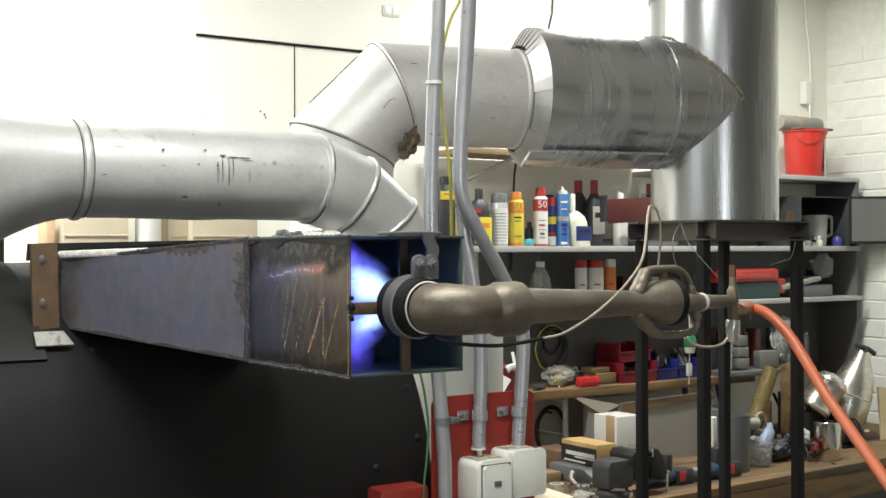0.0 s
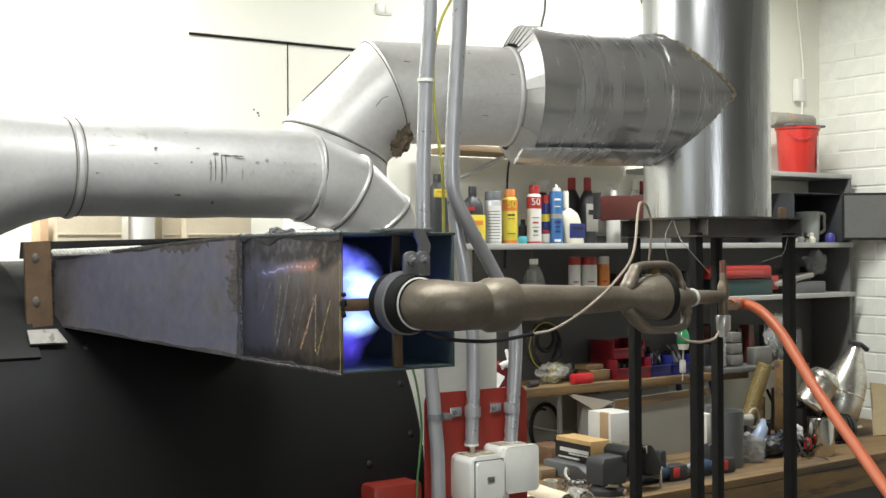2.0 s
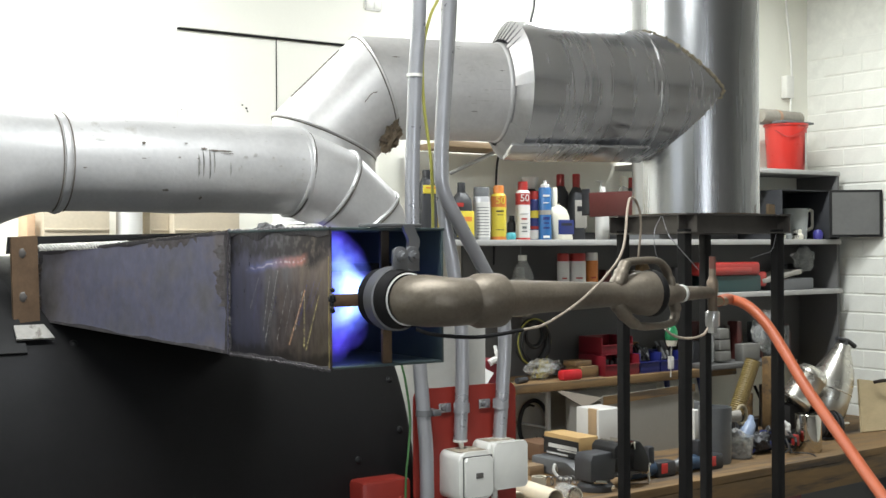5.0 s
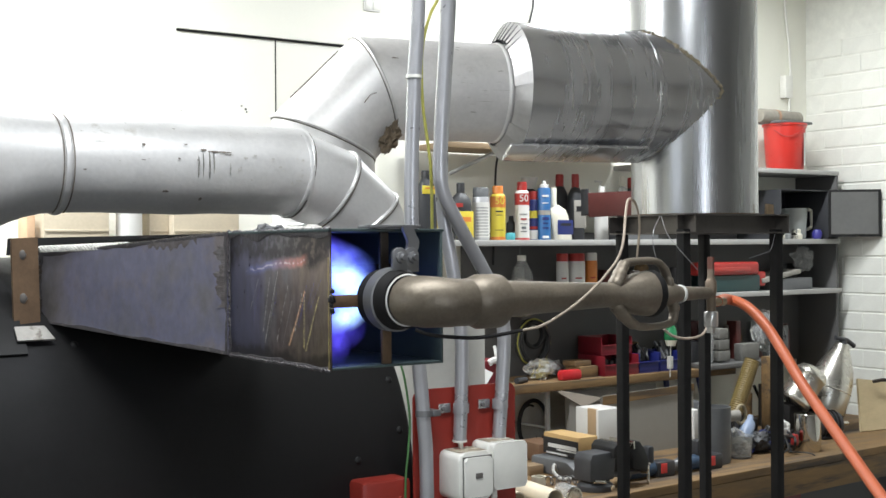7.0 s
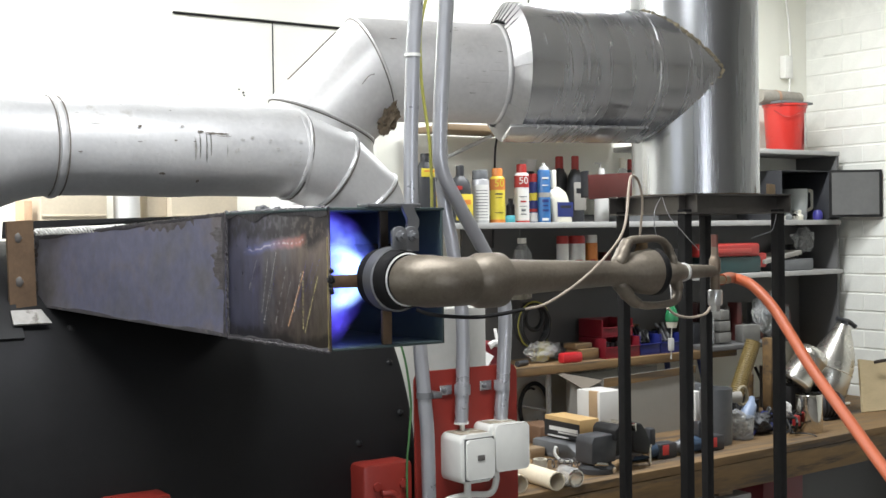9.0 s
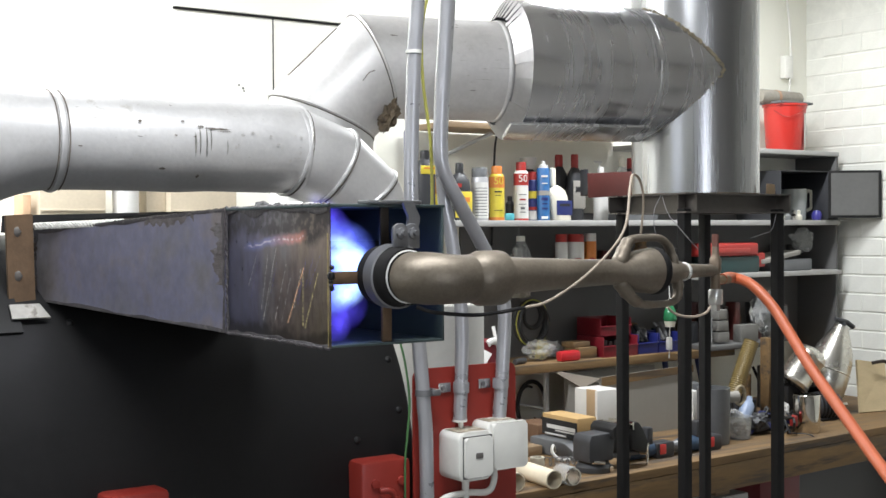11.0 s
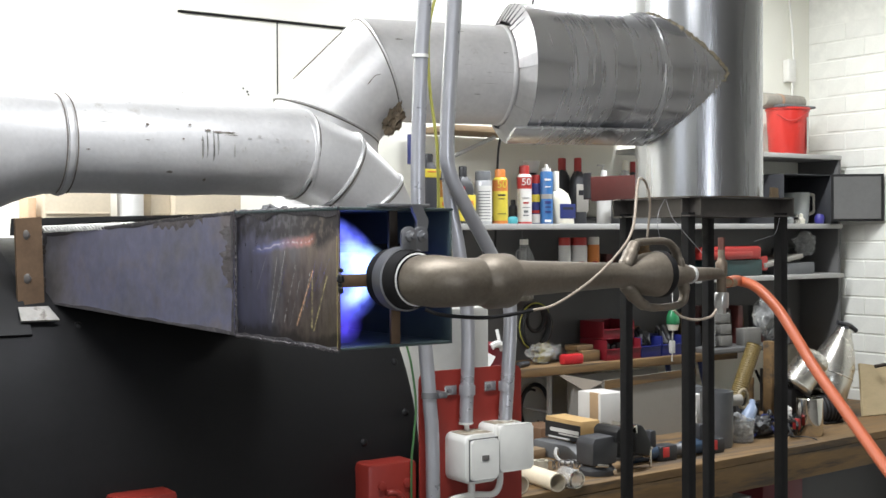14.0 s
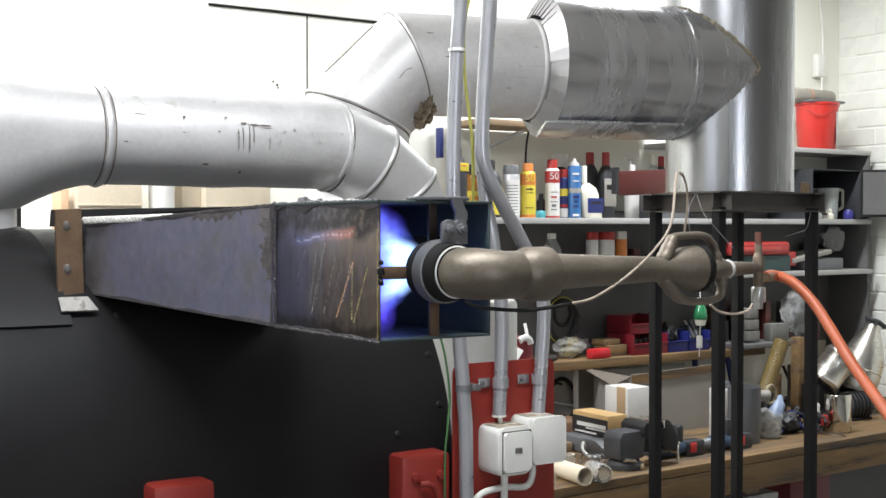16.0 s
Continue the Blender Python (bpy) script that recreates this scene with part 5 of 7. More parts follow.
P_NAVY = paint("navy_print", (0.02, 0.03, 0.14), 0.45)
P_ORANGE = paint("orange_print", (0.6, 0.2, 0.04), 0.45)
P_SILVER = paint("silver_can_paint", (0.45, 0.45, 0.46), 0.4, 0.3)
P_GREY = paint("grey_plastic", (0.13, 0.135, 0.14), 0.5)
P_DARK = paint("dark_grey_plastic", (0.035, 0.036, 0.04), 0.45)
P_TEAL = paint("teal_plastic", (0.06, 0.32, 0.36), 0.5)
P_GREEN = paint("green_glass_paint", (0.03, 0.2, 0.08), 0.2)
P_DGREEN = paint("dark_green_plastic", (0.018, 0.05, 0.05), 0.45)
CREAM = paint("cream_plastic", (0.72, 0.69, 0.58), 0.4, vary=0.05)
MAROON = paint("maroon_paint", (0.08, 0.018, 0.015), 0.45, vary=0.2)
BAG = paint("cloudy_plastic_bag", (0.25, 0.24, 0.20), 0.25, vary=0.25, scale=30, bump=0.5)
FILM = clear("clear_film_plastic", (0.86, 0.87, 0.86), 0.16, 0.22)
DULL_CHROME = paint("dull_polished_steel", (0.62, 0.60, 0.55), 0.28, 0.95, vary=0.07, scale=6, grain=30, bump=0.03, rough_vary=0.06)
GLASSY = clear("clear_plastic", (0.9, 0.93, 0.92), 0.08, 0.3)
CANS, BOTTLES = "spray cans on the shelf", "bottles on the shelf"


def spray_can(x, y, z, r, h, body, cap, label, bands=(), cap_r=0.8, text="", ink=None):
    """bands: (from, to, material) as shares of the height."""
    ob = thing("spray_can", (x, y, z), label, "spray can", CANS)
    part("can", lathe([(0, 0), (r * 0.95, 0), (r, 0.004), (r, h * 0.80), (r * 0.93, h * 0.825), (r * 0.78, h * 0.85), (0, h * 0.85)], (x, y, z), seg=28), body, ob)
    part("cap", lathe([(0, h * 0.82), (r * cap_r, h * 0.82), (r * cap_r, h * 0.97), (r * cap_r * 0.9, h), (0, h)], (x, y, z), seg=24), cap, ob)
    for lo, hi, m in bands:
        part("label", lathe([(r, h * lo), (r + 0.0006, h * lo), (r + 0.0006, h * hi), (r, h * hi)], (x, y, z), seg=28), m, ob)
    if text:
        m = Matrix.Translation((x, y, z + h * 0.66)) @ Matrix.Rotation(radians(-22), 4, "Z") @ Matrix.Rotation(radians(90), 4, "X")
        lettering("print", text, r * 1.35, m, ink or P_RED, ob, bend=r + 0.0016)
    return ob


def bars(x, y, z, r, ob, rows, material, turn=-25):
    """Short lines of print that cannot be read, lying on a round can."""
    for dz, half, tall in rows:
        bm = bmesh.new()
        ring = []
        for i in range(7):
            a = radians(turn) + half * (i / 3 - 1) + math.pi * 1.5
            for zz in (dz - tall / 2, dz + tall / 2):
                ring.append(bm.verts.new((x + (r + 0.0012) * math.cos(a), y + (r + 0.0012) * math.sin(a), z + zz)))
        for i in range(6):
            bm.faces.new((ring[2 * i], ring[2 * i + 2], ring[2 * i + 3], ring[2 * i + 1]))
        part("print", bm, material, ob)


Y1 = 3.80
silver_can = spray_can(2.779, Y1, Z_MAIN, 0.034, 1.729 - Z_MAIN, P_SILVER, P_GREY, "silver spray can with white printed lines", ((0.05, 0.72, WHITE),), 0.95)
bars(2.779, Y1, Z_MAIN, 0.034, silver_can, [(0.02 + 0.012 * i, 0.75, 0.003) for i in range(10)], P_GREY)
yellow_can = spray_can(2.864, Y1, Z_MAIN, 0.031, 1.738 - Z_MAIN, P_YEL, P_ORANGE, "yellow spray can with an orange lettered top band", ((0.0, 0.06, P_ORANGE), (0.60, 0.80, P_ORANGE)), 0.7, "50", P_YEL)
bars(2.864, Y1, Z_MAIN, 0.031, yellow_can, [(0.115, 0.5, 0.006), (0.10, 0.4, 0.003), (0.04, 0.55, 0.003)], INK)
white_can = spray_can(2.988, Y1, Z_MAIN, 0.030, 1.757 - Z_MAIN, WHITE, P_RED, "white spray can with a red lettered top band", ((0.0, 0.035, P_RED), (0.60, 0.80, P_RED)), 0.7, "50", WHITE)
bars(2.988, Y1, Z_MAIN, 0.030, white_can, [(0.085, 0.4, 0.007)], P_RED)
bars(2.988, Y1, Z_MAIN, 0.030, white_can, [(0.105, 0.55, 0.003), (0.066, 0.5, 0.003), (0.05, 0.3, 0.010), (0.034, 0.4, 0.004)], P_GREY)
spray_can(3.075, 3.83, Z_MAIN, 0.026, 1.721 - Z_MAIN, P_NAVY, P_RED, "small navy spray can with a red rim", ((0.45, 0.6, P_YEL), (0.02, 0.2, WHITE), (0.22, 0.28, P_RED)), 0.9)
cup = thing("paper_cup", (3.107, 3.90, Z_MAIN), "white cup standing on a tall dark bottle", "cup")
part("bottle", lathe([(0, 0), (0.03, 0), (0.032, 0.01), (0.032, 0.2), (0.02, 0.215), (0, 0.216)], (3.107, 3.90, Z_MAIN), seg=20), P_DARK, cup)
part("cup", lathe([(0.025, 0.216), (0.036, 0.262), (0.037, 0.264), (0.033, 0.262), (0.022, 0.22), (0, 0.22)], (3.107, 3.90, Z_MAIN), seg=24), WHITE, cup)
cx = 3.096
cart = thing("sealant_cartridge", (cx, 3.79, Z_MAIN), "blue sealant cartridge with a white nozzle", "cartridge")
ch = 1.764 - Z_MAIN
part("tube", lathe([(0, 0), (0.027, 0), (0.027, ch * 0.86), (0.024, ch * 0.88), (0, ch * 0.88)], (cx, 3.79, Z_MAIN), seg=28), P_BLUE, cart)
part("cap", lathe([(0.02, ch * 0.88), (0.02, ch * 0.93), (0.009, ch * 0.94), (0.007, ch), (0, ch)], (cx, 3.79, Z_MAIN), seg=16), WHITE, cart)
part("label", lathe([(0.0271, ch * 0.42), (0.0276, ch * 0.42), (0.0276, ch * 0.50), (0.0271, ch * 0.50)], (cx, 3.79, Z_MAIN), seg=28), CARD_GREY, cart)
bars(cx, 3.79, Z_MAIN, 0.0277, cart, [(ch * 0.74, 0.5, 0.008), (ch * 0.62, 0.45, 0.004), (ch * 0.05, 0.5, 0.010)], WHITE)
bars(cx, 3.79, Z_MAIN, 0.0277, cart, [(ch * 0.36, 0.5, 0.012), (ch * 0.28, 0.4, 0.006), (ch * 0.2, 0.45, 0.008)], P_NAVY)
solo("teal_pot", lathe([(0, 0), (0.018, 0), (0.02, 0.006), (0.02, 0.022), (0.016, 0.028), (0, 0.029)], (2.881, 3.74, Z_MAIN), seg=20), P_TEAL, (2.881, 3.74, Z_MAIN), "small teal plastic pot on the shelf", "pot")
solo("small_bottle", lathe([(0, 0), (0.018, 0), (0.019, 0.005), (0.019, 0.07), (0.01, 0.08), (0.01, 0.1), (0, 0.1)], (2.977, 3.86, Z_MAIN), seg=16), P_DARK, (2.977, 3.86, Z_MAIN), "small dark bottle among the cans", "bottle", BOTTLES)


def flat_bottle(x, y, z, w, d, h, body, cap, label, band=None, neck=0.014, shoulder=0.78, lean=0.0):
    ob = thing("bottle", (x, y, z), label, "bottle", BOTTLES)
    bm = bmesh.new()
    rings = []
    for t, s in ((0, 0.93), (0.03, 1.0), (shoulder * 0.75, 1.0), (shoulder * 0.92, 0.86), (shoulder, 0.6), (shoulder + 0.05, 0.0)):
        ring = []
        for a, b in rounded(max(w * s, 2 * neck), max(d * s, 2 * neck), min(max(d * s, 2 * neck), max(w * s, 2 * neck)) * 0.4, 4):
            ring.append(bm.verts.new((x + a + lean * t * h, y + b, z + t * h)))
        rings.append(ring)
    n = len(rings[0])
    for p, q in zip(rings, rings[1:]):
        for k in range(n):
            bm.faces.new((p[k], p[(k + 1) % n], q[(k + 1) % n], q[k]))
    bm.faces.new(rings[0][::-1])
    bm.faces.new(rings[-1])
    part("body", bm, body, ob)
    xc = x + lean * h * 0.9
    part("cap", lathe([(0, h * (shoulder + 0.03)), (neck * 1.15, h * (shoulder + 0.03)), (neck * 1.15, h * 0.98), (neck, h), (0, h)], (xc, y, z), seg=18), cap, ob)
    if band:
        lo, hi, m = band
        part("label", box((x - w * 0.46 + lean * lo * h, y - d / 2 - 0.0012, z + lo * h), (x + w * 0.46 + lean * lo * h, y - d / 2 + 0.002, z + hi * h), 0.001), m, ob)
        part("print", box((x - w * 0.3 + lean * lo * h, y - d / 2 - 0.002, z + (lo + (hi - lo) * 0.6) * h), (x + w * 0.32 + lean * lo * h, y - d / 2, z + (lo + (hi - lo) * 0.78) * h)), INK if m is not P_YEL else P_ORANGE, ob)
    return ob


spray = thing("spray_bottle", (2.985, 3.8, Z_MID), "cloudy clear spray bottle with a pale neck", "bottle")
part("body", lathe([(0, 0), (0.044, 0), (0.048, 0.008), (0.047, 0.07), (0.040, 0.11), (0.022, 0.145), (0.016, 0.158), (0, 0.158)], (2.985, 3.8, Z_MID), seg=28), FILM, spray)
part("collar", lathe([(0, 0.156), (0.018, 0.156), (0.018, 0.178), (0, 0.178)], (2.985, 3.8, Z_MID), seg=18), WHITE_PLASTIC, spray)
part("liquid", lathe([(0, 0.006), (0.040, 0.006), (0.041, 0.03), (0, 0.03)], (2.985, 3.8, Z_MID), seg=24), P_GREY, spray)
oil = flat_bottle(2.680, 3.80, Z_MAIN, 0.088, 0.06, 1.746 - Z_MAIN, P_DARK, INK, "dark oil bottle with a yellow label", (0.05, 0.5, P_YEL))
part("label", box((2.636, 3.7675, Z_MAIN + 0.13), (2.668, 3.7695, Z_MAIN + 0.145)), P_RED, oil)
flat_bottle(2.516, 3.80, Z_MAIN, 0.08, 0.06, 0.27, P_DARK, INK, "black bottle with a yellow flash", (0.66, 0.78, P_YEL), 0.016, 0.85)
flat_bottle(2.624, 3.86, Z_MAIN, 0.08, 0.06, 0.21, paint("amber_oil", (0.35, 0.16, 0.03), 0.2), INK, "amber oil bottle with a yellow label", (0.1, 0.5, P_YEL))
jug = flat_bottle(3.182, 3.78, Z_MAIN, 0.09, 0.06, 1.736 - Z_MAIN, CREAM, CREAM, "cream plastic bottle with a slanted neck", (0.1, 0.38, P_NAVY), 0.011, 0.62, -0.22)
flat_bottle(3.273, 3.90, Z_MAIN, 0.07, 0.07, 1.801 - Z_MAIN, P_DARK, P_RED, "tall dark bottle with a red cap", None, 0.015)
flat_bottle(3.310, 3.84, Z_MAIN, 0.072, 0.06, 1.800 - Z_MAIN, P_DARK, P_RED, "dark bottle with a red cap and pale label", (0.18, 0.6, CARD_GREY), 0.014, 0.76)
soap = flat_bottle(3.422, 3.80, Z_MAIN, 0.062, 0.05, 1.747 - Z_MAIN, WHITE, WHITE, "white soap bottle with a pump", None, 0.012, 0.8)
sx2, sz2 = 3.415, 1.747
part("pump", rod((sx2, 3.8, sz2 - 0.01), (sx2, 3.8, sz2 + 0.02), 0.004, 8), WHITE, soap)
part("spout", box((sx2 - 0.03, 3.796, sz2 + 0.018), (sx2 + 0.012, 3.804, sz2 + 0.026), 0.002), WHITE, soap)
flat_bottle(3.621, 3.88, Z_MAIN, 0.06, 0.05, 1.802 - Z_MAIN, GLASSY, CREAM, "clear plastic bottle on the shelf", None, 0.012, 0.8)
flat_bottle(3.687, 3.90, Z_MAIN, 0.05, 0.05, 1.798 - Z_MAIN, P_DARK, P_RED, "small dark bottle with a red cap", None, 0.012, 0.8)
solo("metal_case", box((3.472, 3.72, Z_MAIN), (3.682, 3.86, 1.620), 0.003), P_GREY, (3.564, 3.78, Z_MAIN), "flat grey metal case on the shelf", "case")
tray_z = 1.620
tray = thing("maroon_box", (3.470, 3.74, tray_z), "open dark maroon box lying on the shelf", "box")
turn = Matrix.Rotation(radians(-3), 3, "Y")
part("front", box((3.258, 3.695, tray_z), (3.592, 3.70, tray_z + 0.102), 0.002, turn=turn), MAROON, tray)
part("side", box((3.258, 3.70, tray_z), (3.258 + 0.005, 3.745, tray_z + 0.11), 0.001), P_DARK, tray)
part("bottom", box((3.258, 3.70, tray_z), (3.592, 3.745, tray_z + 0.005), 0.001), MAROON, tray)

# right of the chimney
RX0 = 4.414
cab = thing("metal_cabinet", (RX0, 3.8, Z_MAIN), "small dark metal cabinet with its grey door open", "cabinet")
cz0, cz1 = Z_MAIN, 1.752
part("back", box((RX0, 3.92, cz0), (4.758, 3.93, cz1), 0.001), P_DARK, cab)
part("top", box((RX0, 3.66, cz1 - 0.004), (4.758, 3.92, cz1), 0.001), P_DARK, cab)
part("side", box((RX0, 3.66, cz0), (RX0 + 0.003, 3.92, cz1), 0.001), P_DARK, cab)
part("side", box((4.755, 3.66, cz0), (4.758, 3.92, cz1), 0.001), P_DARK, cab)
door = part("door", prism([(4.755, cz0 + 0.01), (4.755, cz1 + 0.004), (5.003, cz1 + 0.004), (5.003, cz0 + 0.01)], 3.655, 3.66, "y"), DARK, cab, "open dark grey steel door")
bmesh_turn = Matrix.Translation((4.755, 3.66, 0)) @ Matrix.Rotation(radians(-40), 4, "Z") @ Matrix.Translation((-4.755, -3.66, 0))
for me in (door.data,):
    sh = Matrix.Translation(-base_of(cab)) @ bmesh_turn @ Matrix.Translation(base_of(cab))
    me.transform(sh)
face = part("door_face", prism([(4.768, cz0 + 0.022), (4.768, cz1 - 0.008), (4.988, cz1 - 0.008), (4.988, cz0 + 0.022)], 3.650, 3.6545, "y"), paint("grey_inner_door", (0.13, 0.13, 0.125), 0.5), door)
face.data.transform(Matrix.Translation(-base_of(cab)) @ bmesh_turn @ Matrix.Translation(base_of(cab)))
jx2 = 4.655
pj = thing("plastic_jug", (jx2, 3.78, Z_MAIN), "clear measuring jug with a pale handle", "jug")
part("body", lathe([(0, 0), (0.05, 0), (0.055, 0.01), (0.062, 0.15), (0.06, 0.15), (0.052, 0.012), (0, 0.01)], (jx2, 3.78, Z_MAIN), seg=28), GLASSY, pj)
part("handle", tube([(jx2 + 0.055, 3.77, Z_MAIN + 0.14), (jx2 + 0.095, 3.76, Z_MAIN + 0.14), (jx2 + 0.1, 3.76, Z_MAIN + 0.10), (jx2 + 0.098, 3.76, Z_MAIN + 0.06), (jx2 + 0.055, 3.77, Z_MAIN + 0.04)], 0.008, 8, steps=5), CREAM, pj)
solo("violet_ball", lathe([(0, 0), (0.02, 0.0), (0.024, 0.012), (0.024, 0.03), (0.016, 0.045), (0, 0.048)], (4.722, 3.70, Z_MAIN), seg=16), paint("violet_plastic", (0.05, 0.045, 0.25), 0.35), (4.722, 3.70, Z_MAIN), "violet plastic ball on the shelf", "ball")
for i, (px, m) in enumerate(((4.50, CHROME), (4.545, GLASSY), (4.59, CHROME), (4.625, CREAM))):
    solo("glass_stopper", lathe([(0, 0), (0.016, 0), (0.018, 0.02), (0.008, 0.03), (0.01, 0.045), (0, 0.05)], (px, 3.73, Z_MAIN), seg=14), m, (px, 3.73, Z_MAIN), "small stopper among shelf clutter", "stopper", "stoppers")

bkx, bkz = 4.598, Z_TOP
bucket = thing("bucket", (bkx, 3.79, bkz), "red plastic bucket with a white label", "bucket")
bh = 2.074 - Z_TOP
part("body", lathe([(0, 0), (0.085, 0), (0.088, 0.004), (0.1, bh - 0.012), (0.106, bh - 0.01), (0.106, bh), (0.098, bh), (0.086, 0.01), (0, 0.008)], (bkx, 3.79, bkz), seg=40), paint("red_bucket_plastic", (0.55, 0.035, 0.025), 0.35, vary=0.05), bucket)
bars(bkx, 3.79, bkz, 0.097, bucket, [(bh * 0.45, 0.36, bh * 0.7)], WHITE, 35)
bars(bkx, 3.79, bkz, 0.0975, bucket, [(bh * 0.2, 0.1, bh * 0.12), (bh * 0.6, 0.14, bh * 0.02)], INK, 45)
part("bail", tube([(bkx - 0.1, 3.77, bkz + bh * 0.85), (bkx - 0.075, 3.71, bkz + bh * 0.7), (bkx - 0.01, 3.68, bkz + bh * 0.82), (bkx + 0.04, 3.69, bkz + bh * 0.92)], 0.0025, 6), P_RED, bucket, "thin wire bail")
roll = thing("cloth_roll", (bkx, 3.79, bkz + bh), "grey rolled mat tied with tape on the bucket", "roll")
part("mat", lathe([(0, 0), (0.03, 0), (0.034, 0.006), (0.034, 0.29), (0.028, 0.297), (0, 0.297)], (bkx - 0.17, 3.80, bkz + bh + 0.035), (1, 0.03, 0), 24), paint("grey_felt", (0.26, 0.24, 0.2), 0.9, vary=0.2, scale=30), roll)
part("tape", lathe([(0.0345, 0), (0.036, 0), (0.036, 0.018), (0.0345, 0.018)], (bkx - 0.06, 3.803, bkz + bh + 0.035), (1, 0.03, 0), 24, closed=True), paint("brown_tape", (0.4, 0.24, 0.15), 0.5), roll)
part("under_mat", box((bkx - 0.11, 3.72, bkz + bh), (bkx + 0.125, 3.86, bkz + bh + 0.012), 0.005), P_GREY, roll)

# shelf below
Y2 = 3.80
for px, top, r, body, cap, label in ((3.201, 1.462, 0.026, WHITE, P_RED, "white spray can with a red cap"), (3.279, 1.462, 0.036, WHITE, P_RED, "stout white can with a red lid"), (3.361, 1.464, 0.026, P_ORANGE, WHITE, "orange spray can with a white cap")):
    c = spray_can(px, Y2, Z_MID, r, top - Z_MID, body, cap, label, ((0.2, 0.3, P_ORANGE),), 0.97)
    bars(px, Y2, Z_MID, r, c, [(0.05, 0.5, 0.012), (0.08, 0.4, 0.006)], P_RED)
bagb = flat_bottle(2.992, 3.82, Z_LOW + 0.26, 0.09, 0.07, 0.2, BAG, GLASSY, "crumpled clear plastic bottle", None, 0.013, 0.75)
part("hook", rod((2.992, 3.82, Z_LOW + 0.4), (2.992, 3.82, Z_MAIN - 0.02), 0.002, 6), GREY_IRON, bagb)
gun = thing("red_tool_case", (4.123, 3.75, Z_MID), "red plastic power tool lying on its case", "power tool")
part("body", box((3.919, 3.70, 1.355), (4.313, 3.78, 1.416), 0.016, seg=3), P_RED, gun)
part("trim", box((3.977, 3.694, 1.371), (4.244, 3.70, 1.391), 0.004), paint("light_red", (0.42, 0.05, 0.04), 0.4), gun)
part("case", box((4.002, 3.71, Z_MID), (4.328, 3.84, 1.355), 0.01), P_DGREEN, gun, "dark green tool case")
part("grip", box((4.305, 3.72, 1.300), (4.328 + 0.05, 3.76, 1.368), 0.008), P_RED, gun)
tb = thing("parts_tray", (4.619, 3.74, Z_MID), "grey plastic tray heaped with bags", "tray")
part("tray", box((4.434, 3.71, Z_MID), (4.701, 3.86, 1.334), 0.006), P_GREY, tb)
part("lid", box((4.344, 3.705, 1.334), (4.610, 3.86, 1.355), 0.003, turn=Matrix.Rotation(radians(-9), 3, "Y")), CARD_GREY, tb)


def crumple(c, r, squash, seed, name, material, label, category, parent=None):
    bm = bmesh.new()
    bmesh.ops.create_icosphere(bm, subdivisions=4, radius=1)
    for v in bm.verts:
        n = noise.noise(v.co * 1.8 + Vector((seed, 0, 0))) * 0.4 + 0.34 * (0.3 - abs(noise.noise(v.co * 3.1 + Vector((0, seed, 0))))) + 0.16 * (0.3 - abs(noise.noise(v.co * 6.3 + Vector((0, 0, seed)))))
        v.co = Vector((v.co.x * squash[0], v.co.y * squash[1], v.co.z * squash[2])) * r * (1 + n)
    low = min(v.co.z for v in bm.verts)
    bmesh.ops.translate(bm, verts=bm.verts, vec=Vector(c) - Vector((0, 0, low)))
    if parent:
        return part(name, bm, material, parent, label)
    return solo(name, bm, material, c, label, category, smooth=True)


crumple((4.738, 3.80, 1.355), 0.06, (1, 0.7, 0.9), 3.1, "bag", FILM, "", "", tb)

# low pine shelf
coil = thing("cable_coil", (3.122, 3.9, Z_LOW), "coil of black cable hanging on the wall", "cable coil")
cc = Vector((3.088, 3.860, 1.093))
for k, (ra, m, off) in enumerate(((0.082, RUBBER, 0), (0.077, RUBBER, 0.01), (0.086, YELLOW_WIRE, -0.006), (0.074, RUBBER, -0.012), (0.048, RUBBER, 0.0), (0.044, RUBBER, 0.012))):
    ctr = cc + Vector((0.004 * k - 0.008, 0, 0.0 if k < 4 else 0.03))
    pts = [ctr + Vector((ra * math.cos(a * math.pi / 8 + k) * (1 + 0.03 * math.sin(3 * a)), off, ra * 1.12 * math.sin(a * math.pi / 8 + k))) for a in range(18)]
    part("loop", tube(pts, 0.0075 if m is RUBBER else 0.0035, 8, steps=4), m, coil)
part("nail", rod(cc + Vector((0, -0.01, 0.088)), (cc.x, 3.95, cc.z + 0.088), 0.003, 8), GREY_IRON, coil)
loop2 = thing("cable_coil", (3.122, 3.9, BN_Z), "loose loop of black hose under the shelf", "cable coil")
c2c = Vector((3.102, 3.880, 0.745))
part("loop", tube([c2c + Vector((0.075 * math.cos(a * math.pi / 8), 0, 0.1 * math.sin(a * math.pi / 8))) for a in range(17)], 0.009, 8, steps=4), RUBBER, loop2)
part("loop", tube([c2c + Vector((0.055 * math.cos(a * math.pi / 8) - 0.01, 0.01, 0.08 * math.sin(a * math.pi / 8))) for a in range(3, 15)], 0.005, 8, steps=4), RUBBER, loop2)


